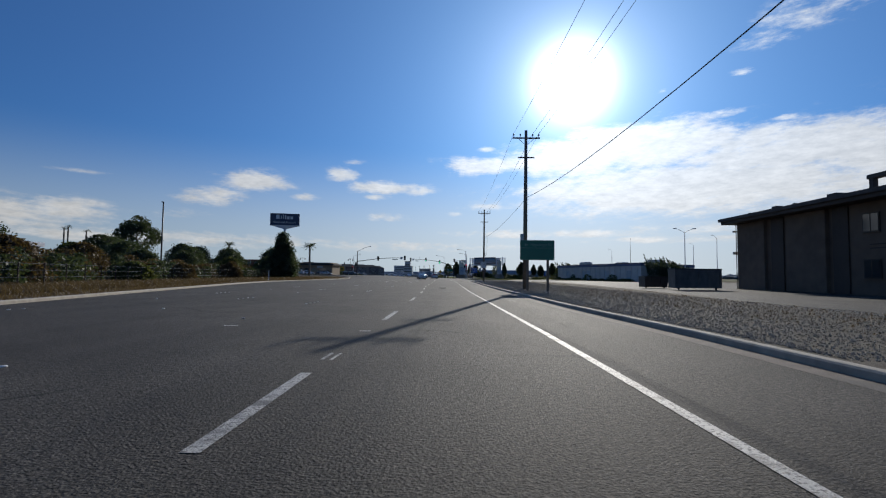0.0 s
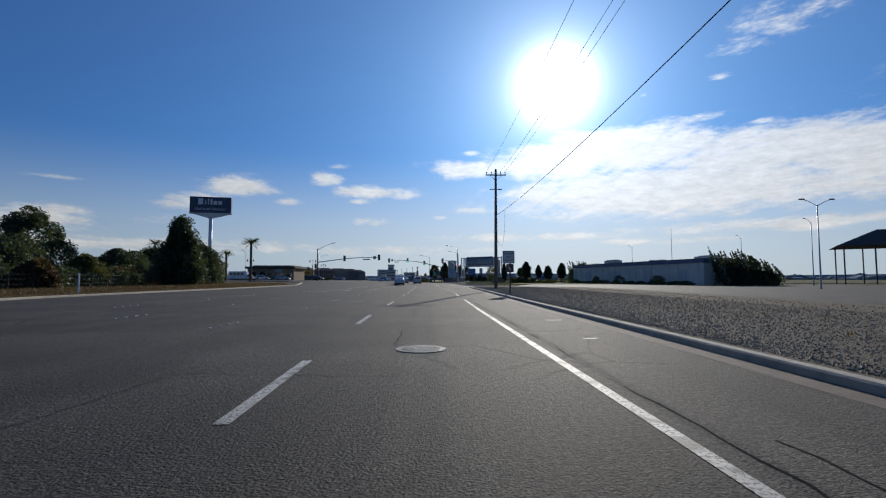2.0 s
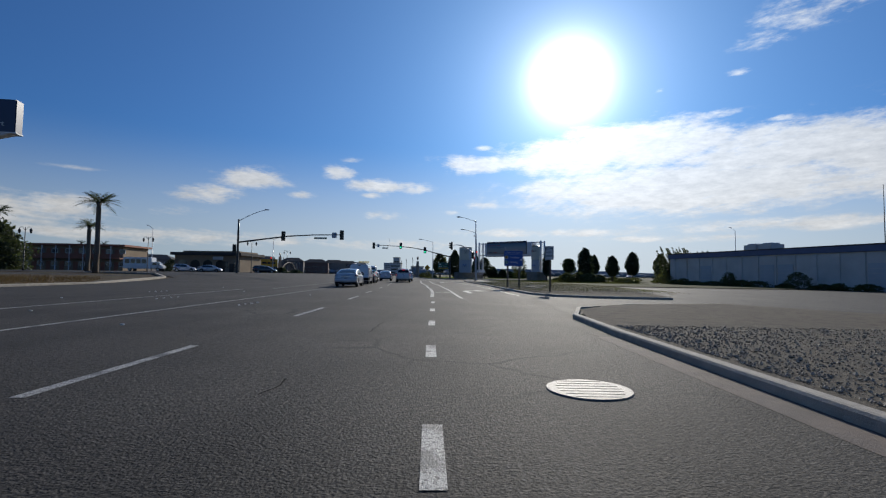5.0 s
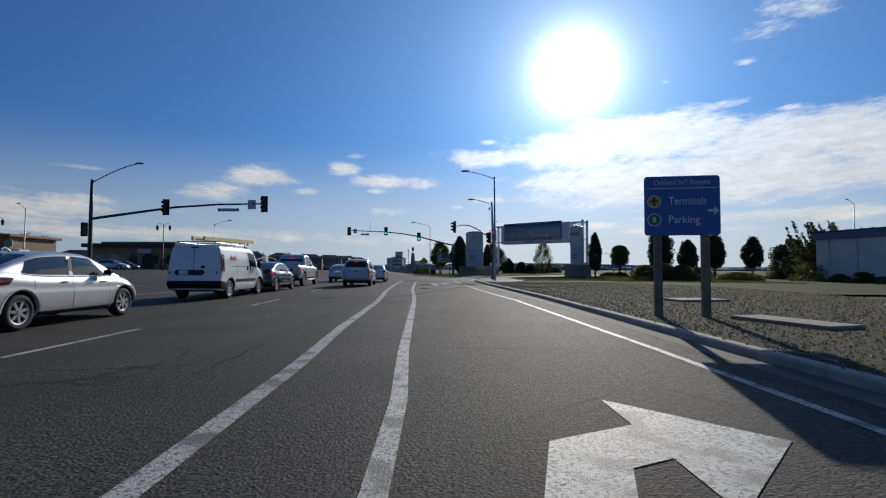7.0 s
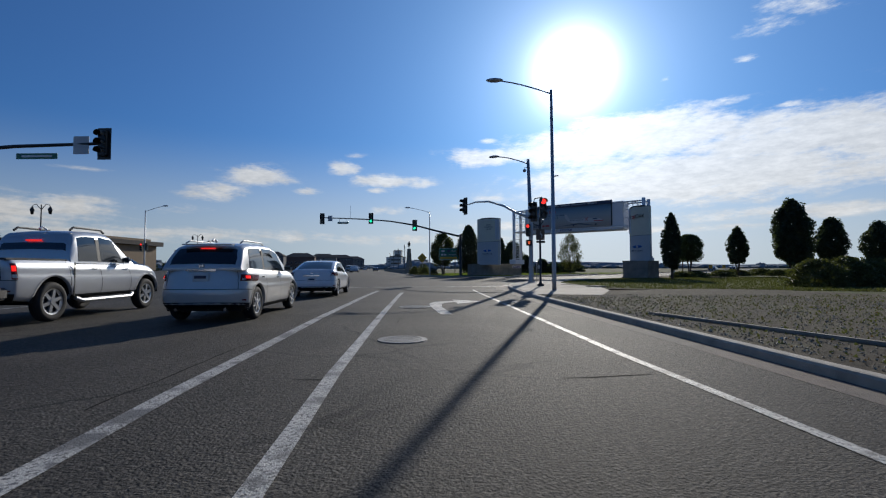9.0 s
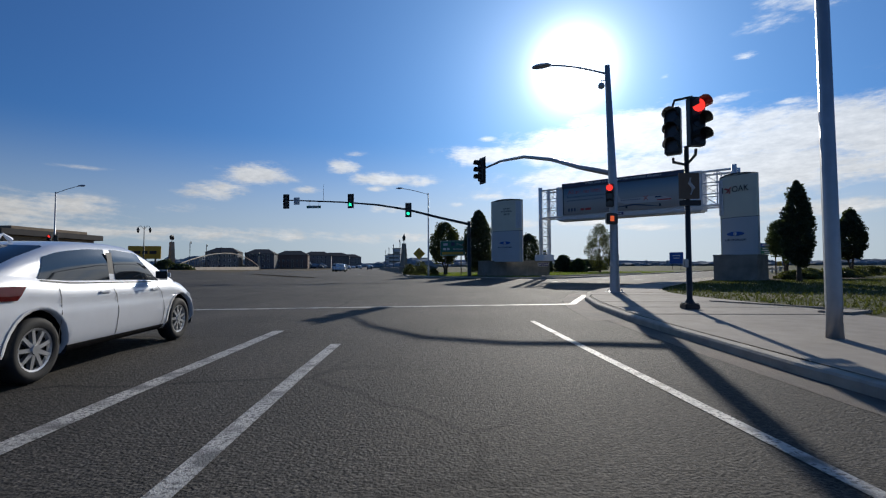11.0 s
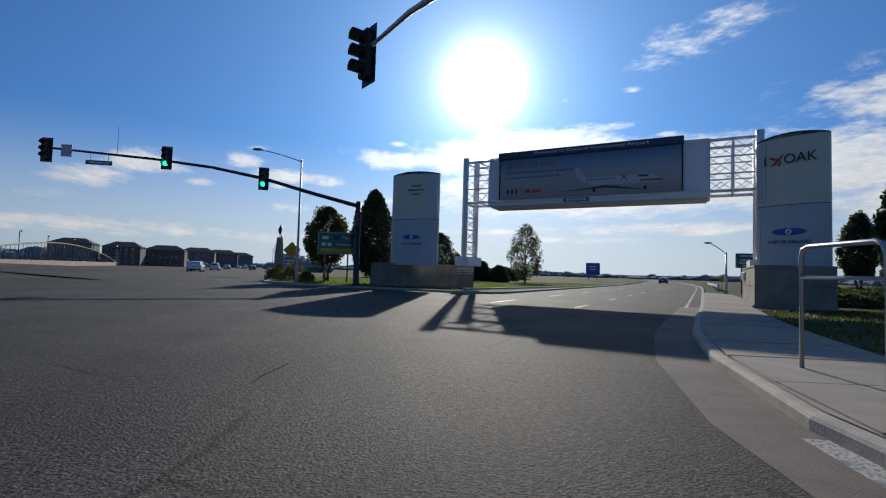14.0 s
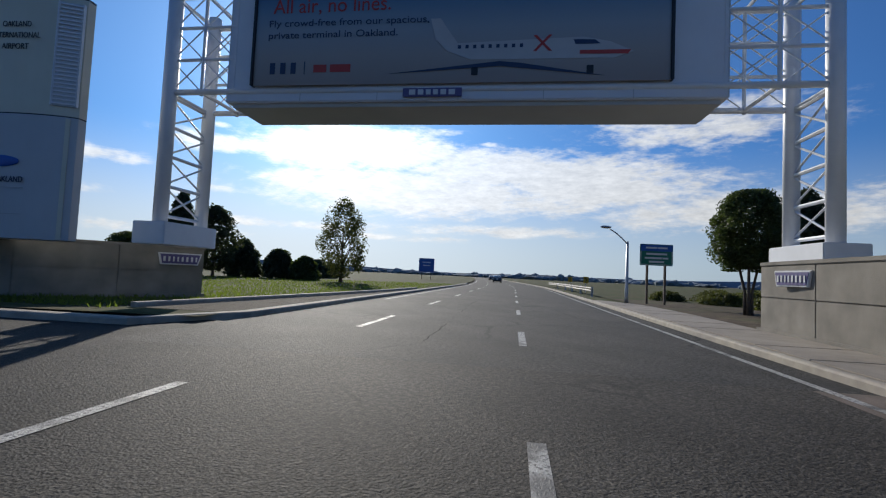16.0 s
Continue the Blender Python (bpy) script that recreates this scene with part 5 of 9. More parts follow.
# mast arm on the grass island
t = thing("traffic_signal_mast", pose(1.0, 204.3, 0.12), "dark steel signal mast on the island with green lights", "traffic signal")
part("column", tube([(0, 0, -0.2), (0, 0, 0.15), (0, 0, 5.55)], [0.26, 0.2, 0.17], 12), DARKM, t, smooth=True)
ARM2 = [(0, 0, 5.25), (-3, 0.5, 6.0), (-6.3, 1.0, 6.9), (-9.5, 1.2, 7.45), (-13, 1.2, 7.75), (-18.6, 0.8, 7.95)]
arm = part("mast_arm", tube(ARM2, [0.14, 0.125, 0.11, 0.095, 0.08, 0.065], 10), DARKM, t, smooth=True)
signal_head(t, (-18.8, 0.6, 7.8), lit=None, k=1.15)
signal_head(t, (-12.2, 1.0, 7.85), lit="green", k=1.15)
signal_head(t, (-6.2, 0.8, 6.85), lit="green", k=1.15)
street_name_plate(arm, (-16.0, 0.9, 7.1), 1.5)
for px in (-16.5, -15.5):
    part("hanger", tube([(px, 0.95, 7.3), (px, 0.95, 7.9)], 0.015, 5), DARKM, arm)
part("arm_sign", plate(0.6, 0.75, 0.02, (-17.7, 0.65, 7.45), 0.04), GREYP, arm)
part("antenna", tube([(-15.0, 0.9, 7.9), (-15.0, 0.9, 9.6)], [0.02, 0.012], 6), GALV, arm)
signal_head(t, (-0.05, -0.35, 4.4), (0.2, -1), None, k=0.95, plate_on=False)

# mast with a lamp and a short arm on the near right corner
t = thing("traffic_signal_mast", pose(5.75, 175.2, 0.14), "grey steel signal mast with a curved arm, lamp and camera", "traffic signal")
part("column", tube([(0, 0, -0.2), (0, 0, 0.12), (0, 0, 4.0), (-0.15, 0, 8.9)], [0.24, 0.19, 0.165, 0.10], 14), GALV, t, smooth=True)
part("base_plate", box(0.55, 0.55, 0.05, (0, 0, 0.0), 0.01), GALV, t)
for sx, sy in ((-0.2, -0.2), (0.2, -0.2), (0.2, 0.2), (-0.2, 0.2)):
    part("anchor_bolt", tube([(sx, sy, 0.0), (sx, sy, 0.14)], 0.025, 6), GALV, t)
luminaire(t, arc((-0.12, 0, 8.55), (-2.3, 0.9, 9.3), 0.5), 0.04)
arm = part("mast_arm", tube([(0, 0, 4.62), (-0.8, 1.6, 5.2), (-1.6, 3.6, 6.0), (-2.6, 5.8, 6.65), (-3.6, 7.9, 6.9), (-4.4, 9.6, 6.85)], [0.11, 0.10, 0.09, 0.08, 0.065, 0.05], 10), GALV, t, smooth=True)
signal_head(t, (-4.55, 10.2, 6.85), (-0.9, -0.5), None, k=1.25)
signal_head(t, (-0.24, -0.32, 3.72), (-0.35, -1), "red", k=0.85, plate_on=False)
h = part("walk_signal", box(0.42, 0.26, 0.42, (-0.18, -0.3, 2.62), 0.04), SIGBLK, t)
part("lens", box(0.3, 0.01, 0.3, (-0.18, -0.44, 2.68)), LENSD, h)
part("lit_symbol", box(0.14, 0.01, 0.2, (-0.20, -0.45, 2.73)), HANDON, h)
part("push_button", box(0.12, 0.1, 0.2, (-0.15, -0.12, 1.0), 0.02), GALV, t)
bm = bmesh.new()
bmesh.ops.create_uvsphere(bm, u_segments=12, v_segments=8, radius=0.13, matrix=Matrix.Translation((-0.42, -0.1, 8.05)))
part("camera_dome", bm, GALV, t, smooth=True)
part("camera_bracket", tube([(-0.12, 0, 8.3), (-0.42, -0.1, 8.28), (-0.42, -0.1, 8.15)], 0.02, 6), GALV, t)

# plain lamp post at the near corner
t = thing("street_lamp", pose(5.0, 163.6, 0.14), "tall galvanised street lamp with a curved arm", "street lamp")
part("column", tube([(0, 0, -0.2), (0, 0, 0.5), (-0.05, 0, 9.6)], [0.13, 0.105, 0.065], 12), GALV, t, smooth=True)
luminaire(t, arc((-0.05, 0, 9.4), (-2.5, 0.1, 10.1), 0.35), 0.035)
part("lower_arm_bracket", tube([(0, 0, 5.4), (0.25, 0, 5.45)], 0.03, 6), GALV, t)

# pedestrian signal post
t = thing("pedestrian_signal", pose(5.15, 168.1, 0.14), "dark pedestrian signal post with signal heads", "traffic signal")
part("column", tube([(0, 0, -0.2), (0, 0, 0.12), (0, 0, 0.25), (0, 0, 3.9)], [0.16, 0.14, 0.065, 0.055], 12), DARKM, t, smooth=True)
part("base", box(0.34, 0.34, 0.16, (0, 0, 0), 0.03), DARKM, t)
signal_head(t, (-0.36, -0.12, 4.22), (-0.75, -1), None, k=1.06, plate_on=False)
signal_head(t, (0.14, -0.2, 4.42), (0.12, -1), "red", k=1.1, plate_on=False)
h = part("lower_sign", plate(0.48, 0.62, 0.02, (0.0, -0.09, 2.62), 0.03), SBROWN, t, "weathered brown square sign with a faded figure shape")
part("symbol", tube([(0.03, -0.11, 3.12), (0.0, -0.11, 3.0), (0.09, -0.11, 2.88), (0.03, -0.11, 2.72)], [0.025, 0.04, 0.045, 0.025], 6), GREYP, h)
part("name_strip", plate(0.5, 0.13, 0.02, (0.02, -0.09, 2.46), 0.02), SBLACK, t)
part("head_bracket", tube([(-0.36, -0.1, 3.6), (-0.36, -0.1, 3.5), (0, 0, 3.45), (0.14, -0.15, 3.66), (0.14, -0.18, 3.8)], 0.035, 6), DARKM, t)
part("head_bracket", tube([(-0.36, -0.1, 4.8), (-0.3, -0.1, 4.98), (0.1, -0.12, 5.06), (0.14, -0.15, 4.98)], 0.03, 6), DARKM, t)
part("push_button", box(0.12, 0.1, 0.2, (-0.08, -0.02, 1.0), 0.02), GALV, t)


def street_lamp(x, y, h, reach, away, label, name="street_lamp", lamp=1.0, mat_=None, group=""):
    t = thing(name, pose(x, y, lift(x, y) + 0.05), label, "street lamp", group)
    part("column", tube([(0, 0, -0.2), (0, 0, 0.4), (0, 0, h)], [0.12, 0.1, 0.055], 10), mat_ or GALV, t, smooth=True)
    luminaire(t, arc((0, 0, h - 0.15), (reach, away, h + 0.6), 0.35), 0.035, lamp)
    return t


street_lamp(-3.4, 209.5, 9.3, -3.0, 0.3, "galvanised street lamp with a long arm")
t = street_lamp(-43.0, 206.0, 8.4, 2.6, 0.0, "galvanised street lamp with a long arm and a red signal")
signal_head(t, (-0.35, -0.2, 3.3), (0.3, -1), "red", k=1.0, plate_on=False)
signal_head(t, (0.35, -0.2, 3.3), (0.5, -1), None, k=1.0, plate_on=False)
street_lamp(29.8, 205.9, 3.4, -1.1, 0.3, "small grey street lamp beside a guide sign", lamp=0.8)
t = street_lamp(45.2, 91.0, 10.0, -1.6, 0, "tall twin-headed galvanised lamp in the car park", name="car_park_lamp")
luminaire(t, arc((0, 0, 9.85), (1.6, 0, 10.6), 0.35), 0.035, 1.0)
for x, y, h in ((67.0, 119.5, 11.3), (67.5, 200, 12.2), (86, 169, 12.8), (-62, 188, 9.0)):
    street_lamp(x, y, h, -0.9, 0.0, "slim lamp post over the car park", name="car_park_lamp", lamp=0.8)
t = thing("light_pole", pose(-40.0, 63.7, 0.1), "tall dark pole behind the fence", "pole")
part("column", tube([(0, 0, -0.2), (0, 0, 10.9)], [0.11, 0.09], 10), DARKM, t, smooth=True)
part("cap", box(0.3, 0.2, 0.12, (-0.1, 0, 10.85), 0.02), DARKM, t)


def twin_lamp(x, y, h, label="dark twin-headed ornamental street lamp"):
    t = thing("ornamental_lamp", pose(x, y, lift(x, y)), label, "street lamp", "ornamental lamps")
    part("column", tube([(0, 0, -0.1), (0, 0, 0.5), (0, 0, h)], [0.14, 0.08, 0.05], 10), DARKM, t, smooth=True)
    for s in (-1, 1):
        part("bracket", tube([(0, 0, h - 0.5), (s * 0.5, 0, h + 0.05), (s * 0.85, 0, h - 0.05), (s * 0.9, 0, h - 0.25)], 0.03, 6), DARKM, t, smooth=True)
        part("lantern", tube([(s * 0.9, 0, h - 0.2), (s * 0.9, 0, h - 0.45), (s * 0.9, 0, h - 0.95)], [0.05, 0.2, 0.1], 8), DARKM, t, smooth=True)
    return t


for x, y, h in ((-56.5, 178, 6.6), (-40, 186, 6.6), (-46, 225, 6.4), (-64, 160, 6.6)):
    twin_lamp(x, y, h)


def freestanding_sign(name, m, w, h, z, face, label, posts, stripes):
    t, pn = post_sign(name, m, w, h, z, face, label, posts, 0.11, SBROWN, SWHITE)
    for words, size, zz, mm in stripes:
        bars(words, size, mm, pn, (0, -0.022, zz))
    return t, pn


freestanding_sign("motorway_sign", pose(-0.7, 211.2, 0.12, 0, 0, -10), 2.9, 1.75, 2.25, SGREEN, "green motorway guide sign with white writing on posts", (-0.9, 0.95),
                  (([2.5], 0.3, 2.55, SYELL),))
pn = bpy.data.objects["motorway_sign"].children[0]
lettering("Fwy", 0.36, SWHITE, pn, (0.85, -0.022, 3.55), width=0.72)
lettering("Avenue", 0.36, SWHITE, pn, (0.62, -0.022, 3.02), width=1.2)
bars([0.34, 0.3], 0.26, SWHITE, pn, (-0.75, -0.022, 3.02))
part("shield", plate(0.42, 0.42, 0.012, (0.02, -0.026, 3.36), 0.1), SNAVY, pn)
bars([0.5], 0.26, SWHITE, pn, (-0.85, -0.022, 3.55))
t = thing("warning_sign", pose(-5.2, 219.5, 0.1, 0, 0, -8), "yellow diamond warning sign on a post", "road sign")
bm = plate(1.15, 1.15, 0.02, (0, 0, -0.575), 0.06)
bmesh.ops.transform(bm, matrix=Matrix.Translation((0, 0, 2.75)) @ pose(0, 0, 0, 0, 45, 0), verts=bm.verts)
pn = part("panel", bm, SYELL, t)
part("post", box(0.08, 0.06, 3.0, (0, 0.05, -0.2), 0.01), GALV, t)
part("symbol", tube([(0, -0.02, 2.45), (0.05, -0.02, 2.75), (-0.15, -0.02, 3.0)], 0.035, 6), SBLACK, pn)

t, pn = freestanding_sign("airport_direction_sign", pose(31.0, 205.0, 0.1, 0, 0, -32), 1.75, 1.15, 2.1, SGREEN, "green and blue airport direction sign on two posts", (-0.45, 0.5),
                  (([1.1], 0.1, 2.72, SWHITE), ([0.9, 0.3], 0.1, 2.5, SWHITE), ([0.8], 0.1, 2.3, SWHITE)))
part("blue_header", box(1.68, 0.01, 0.34, (0, -0.02, 2.87)), SBLUE, pn)
bars([0.6, 0.5], 0.09, SWHITE, pn, (0, -0.03, 3.05))
freestanding_sign("blue_guide_sign", pose(51.8, 270.3, 0.1, 0, 0, -35), 3.0, 2.7, 1.4, SBLUE, "plain blue guide sign far along the road", (-0.9, 0.9), (([1.6], 0.2, 3.3, SWHITE), ([1.3], 0.2, 2.7, SWHITE)))


# tube rail at the corner
def hoop_rail(x, y, a, w, h):
    t = thing("tube_rail", pose(x, y, 0.14, 0, 0, a), "bent steel tube rail on the pavement", "railing")
    part("hoop", tube([(-w / 2, 0, -0.1), (-w / 2, 0, h - 0.12), (-w / 2 + 0.04, 0, h - 0.03), (-w / 2 + 0.13, 0, h), (w / 2 - 0.13, 0, h), (w / 2 - 0.04, 0, h - 0.03), (w / 2, 0, h - 0.12), (w / 2, 0, -0.1)], 0.03, 8), GALV, t, smooth=True)
    part("cross_bar", tube([(-w / 2, 0, h * 0.75), (w / 2, 0, h * 0.75)], 0.022, 8), GALV, t, smooth=True)
    return t


hoop_rail(6.5, 177.1, 75, 1.27, 1.5)

# ------------------------------------------------------------------ airport gateway
GA = -38.5
def gate(along, left, z=0.0, turn=0.0):
    x, y = exit_pt(along, left)
    return pose(x, y, z, 0, 0, GA + turn)


# local frame of the gateway: x to the right across the road, y along the road
t = thing("billboard_gantry", gate(6.0, 5.65, 0), "white tubular steel gantry over the airport road", "gantry")
XL, XR = -8.25, 8.25
ZB, ZT = 5.75, 8.65
for x in (XL, XR):
    for y in (-0.85, 0.85):
        part("column", tube([(x, y, 2.2), (x, y, 8.85)], 0.19, 16), WHITEM, t, smooth=True)
    k = part("tower_lattice", tube([(x, -0.85, 2.45), (x, 0.85, 2.45)], 0.05, 6), WHITEM, t)
    for i in range(4):
        z0, z1 = 2.45 + 0.83 * i, 2.45 + 0.83 * (i + 1)
        part("cross_bar", tube([(x, -0.85, z1), (x, 0.85, z1)], 0.05, 6), WHITEM, t)
        part("diagonal", tube([(x, -0.85, z0), (x, 0.85, z1)], 0.028, 6), WHITEM, t)
        part("diagonal", tube([(x, 0.85, z0), (x, -0.85, z1)], 0.028, 6), WHITEM, t)
for y in (-0.85, 0.85):
    for z in (ZB + 0.1, ZT - 0.1):
        part("chord", tube([(XL, y, z), (XR, y, z)], 0.085, 8), WHITEM, t, smooth=True)
for x0, s in ((XL, 1), (XR, -1)):
    w = 1.9 if s > 0 else 2.3
    for y in (-0.85, 0.85):
        for k in range(3):
            x = x0 + s * w * k / 2
            part("strut", tube([(x, y, ZB), (x, y, ZT)], 0.05, 6), WHITEM, t)
        for z in (ZB + 0.1 + (ZT - ZB - 0.2) / 3, ZB + 0.1 + 2 * (ZT - ZB - 0.2) / 3):
            part("strut", tube([(x0, y, z), (x0 + s * w, y, z)], 0.045, 6), WHITEM, t)
        for k in range(2):
            for j in range(3):
                xa, xb = x0 + s * w * k / 2, x0 + s * w * (k + 1) / 2
                za = ZB + 0.1 + (ZT - ZB - 0.2) * j / 3
                zb = ZB + 0.1 + (ZT - ZB - 0.2) * (j + 1) / 3
                part("diagonal", tube([(xa, y, za), (xb, y, zb)], 0.02, 5), WHITEM, t)
                part("diagonal", tube([(xb, y, za), (xa, y, zb)], 0.02, 5), WHITEM, t)
    for z in (ZB + 0.1, ZT - 0.1):
        for k in range(3):
            x = x0 + s * w * k / 2
            part("cross_bar", tube([(x, -0.85, z), (x, 0.85, z)], 0.05, 6), WHITEM, t)
for x in (XL, XR):
    part("plinth", box(0.95, 2.2, 0.6, (x, -0.15, 1.66), 0.02), WHITEM, t)

t = thing("billboard", gate(6.0, 5.65, 0), "large advertising billboard in a white case on the gantry", "billboard")
BX0, BX1 = -6.55, 6.05
case = part("case", box(BX1 - BX0, 1.75, ZT - ZB + 0.25, ((BX0 + BX1) / 2, 0, ZB - 0.2), 0.03), WHITEB, t)
for k in range(7):
    x = BX0 + (BX1 - BX0) * k / 6
    part("seam", box(0.02, 0.012, ZT - ZB + 0.2, (x * 0.995, -0.882, ZB - 0.18)), GREYP, case)
part("under_tray", box(BX1 - BX0 - 0.3, 1.5, 0.1, ((BX0 + BX1) / 2, 0, ZB - 0.3), 0.01), GREYP, t)
PX0, PX1, PZ0, PZ1 = -5.75, 4.75, 5.95, 8.95
pc = (PX0 + PX1) / 2
pw = PX1 - PX0
panel = part("panel", box(pw, 0.08, PZ1 - PZ0 - 0.45, (pc, -0.95, PZ0)), ADSKY, t, "hazy blue-grey advert with an aeroplane")
for x in (PX0, PX1):
    part("frame_side", box(0.07, 0.2, PZ1 - PZ0, (x, -0.95, PZ0), 0.01), SBLACK, t)
part("hood", box(pw + 0.14, 0.3, 0.42, (pc, -1.0, PZ1 - 0.46), 0.02), SNAVY, t)
lettering("Welcome to Oakland International Airport", 0.28, SWHITE, t, (pc + 0.3, -1.165, PZ1 - 0.23), width=6.6)
lettering("All air, no lines.", 0.55, SRED, panel, (PX0 + 2.1, -1.0, 8.05), width=3.2)
lettering("Fly crowd-free from our spacious,", 0.26, SNAVY, panel, (PX0 + 2.55, -1.0, 7.6), width=4.3)
lettering("private terminal in Oakland.", 0.26, SNAVY, panel, (PX0 + 2.15, -1.0, 7.28), width=3.5)
bars([0.14, 0.14, 0.14], 0.3, SNAVY, panel, (PX0 + 0.85, -0.995, 6.4))
part("divider", box(0.02, 0.01, 0.34, (PX0 + 1.45, -0.995, 6.23)), SNAVY, panel)
bars([0.35, 0.55], 0.2, SRED, panel, (PX0 + 2.2, -0.995, 6.38))


def outline(name, pts, material, parent, y=-0.995):
    bm = bmesh.new()
    f = bm.faces.new([bm.verts.new((x, y, z)) for x, z in pts])
    r = bmesh.ops.extrude_face_region(bm, geom=[f])
    bmesh.ops.translate(bm, vec=(0, -0.006, 0), verts=[v for v in r["geom"] if isinstance(v, bmesh.types.BMVert)])
    return part(name, bm, material, parent)


ax, az = PX0 + 4.9, 6.75
outline("pictured_fuselage", [(ax, az + 0.32), (ax + 0.5, az + 0.2), (ax + 3.6, az + 0.28), (ax + 4.2, az + 0.15), (ax + 4.75, az - 0.1), (ax + 4.3, az - 0.25), (ax + 0.9, az - 0.22), (ax + 0.3, az)], LIVERY, panel)
outline("pictured_fin", [(ax - 0.15, az + 0.85), (ax + 0.1, az + 0.85), (ax + 0.55, az + 0.2), (ax, az + 0.28)], LIVERY, panel, -0.999)
outline("pictured_wing", [(ax - 1.2, az - 0.55), (ax + 1.6, az - 0.28), (ax + 2.1, az - 0.33), (ax + 4.1, az - 0.68), (ax + 1.6, az - 0.4)], SNAVY, panel, -1.004)
outline("pictured_nose_band", [(ax + 3.5, az - 0.05), (ax + 4.68, az - 0.06), (ax + 4.6, az - 0.16), (ax + 3.5, az - 0.14)], SRED, panel, -1.004)
outline("pictured_cross", [(ax + 2.4, az + 0.35), (ax + 2.48, az + 0.35), (ax + 2.85, az - 0.05), (ax + 2.77, az - 0.05)], SRED, panel, -1.004)
outline("pictured_cross", [(ax + 2.77, az + 0.35), (ax + 2.85, az + 0.35), (ax + 2.48, az - 0.05), (ax + 2.4, az - 0.05)], SRED, panel, -1.004)
outline("pictured_cockpit", [(ax + 3.35, az + 0.22), (ax + 3.85, az + 0.2), (ax + 3.98, az + 0.1), (ax + 3.4, az + 0.1)], SNAVY, panel, -1.004)
for k in range(9):
    part("pictured_window", box(0.08, 0.01, 0.09, (ax + 0.6 + 0.19 * k, -1.0, az + 0.06)), SNAVY, panel)
for dx in (1.0, 3.75):
    part("pictured_wheel", box(0.16, 0.01, 0.2, (ax + dx, -1.008, az - 0.62), 0.004), SBLACK, panel)
plq = part("maker_plate", box(1.5, 0.05, 0.22, (pc - 0.4, -0.93, ZB - 0.12), 0.01), SPURP, t)
bars([0.16, 0.14, 0.12, 0.12, 0.14, 0.16], 0.13, SWHITE, plq, (pc - 0.4, -0.962, ZB - 0.01))

# base walls
def base_wall(name, m, length, depth, h, label):
    w = thing(name, m, label, "wall", kind="structure")
    n = max(1, round(length / 2.2))
    for k in range(n):
        for z, hh in ((0.0, h * 0.5), (h * 0.5 + 0.012, h * 0.5 - 0.112)):
            part("wall_panel", box(length / n - 0.012, depth, hh, (-length / 2 + length * (k + 0.5) / n, depth / 2, z), 0.015), WALLC, w)
    part("wall_core", box(length - 0.1, depth - 0.08, h - 0.12, (0, depth / 2, 0.0)), WALLC, w)
    part("footing", box(length + 0.16, depth + 0.16, 0.2, (0, depth / 2, -0.08), 0.02), WALLC, w)
    part("coping", box(length + 0.05, depth + 0.05, 0.1, (0, depth / 2, h - 0.1), 0.02), WALLC, w)
    return w


LX0, LY0, LX1, LY1 = 2.5, 204.6, 9.3, 205.9
la = math.degrees(math.atan2(LY1 - LY0, LX1 - LX0))
base_wall("gateway_wall_left", pose((LX0 + LX1) / 2, (LY0 + LY1) / 2, 0.1, 0, 0, la), math.hypot(LX1 - LX0, LY1 - LY0), 2.6, 1.62, "grey concrete base wall of the gateway in shade")
p0, p1 = exit_pt(0.2, -1.95), exit_pt(6.95, -1.95)
base_wall("gateway_wall_right", pose((p0[0] + p1[0]) / 2, (p0[1] + p1[1]) / 2, 0.1, 0, 0, GA + 90 - 180), 6.75, 1.2, 1.78, "stained grey concrete base wall of the gateway")
p2, p3 = exit_pt(0.1, -1.97), exit_pt(-0.3, -4.55)
base_wall("gateway_wall_right_return", pose((p2[0] + p3[0]) / 2, (p2[1] + p3[1]) / 2, 0.1, 0, 0, math.degrees(math.atan2(p3[1] - p2[1], p3[0] - p2[0]))), math.dist(p2, p3), 2.4, 1.76, "grey concrete base wall of the gateway in shade")


def maker_sign(m):
    s = thing("wall_sign", m, "purple and white name plate fixed to the concrete wall", "sign")
    bm = extrude_poly([(-0.55, 0), (0.52, 0), (0.62, 0.37), (-0.62, 0.37)], -0.03, 0.03, bev=0.012)
    bmesh.ops.transform(bm, matrix=pose(0, 0, 0, 90, 0, 0), verts=bm.verts)
    part("plate", bm, SWHITE, s)
    bm = extrude_poly([(-0.50, 0.04), (0.48, 0.04), (0.565, 0.33), (-0.565, 0.33)], 0.026, 0.042)
    bmesh.ops.transform(bm, matrix=pose(0, 0, 0, 90, 0, 0), verts=bm.verts)
    k = part("face", bm, SPURP, s)
    bars([0.06, 0.055, 0.045, 0.045, 0.055, 0.06, 0.06, 0.045], 0.15, SWHITE, k, (0, -0.05, 0.18))
    return s


q = exit_pt(5.4, -1.88)
maker_sign(pose(q[0], q[1], 1.28, 0, 0, GA + 90 - 175))
f = 0.9
maker_sign(pose(LX0 + (LX1 - LX0) * f, LY0 + (LY1 - LY0) * f - 0.06, 1.12, 0, 0, la))


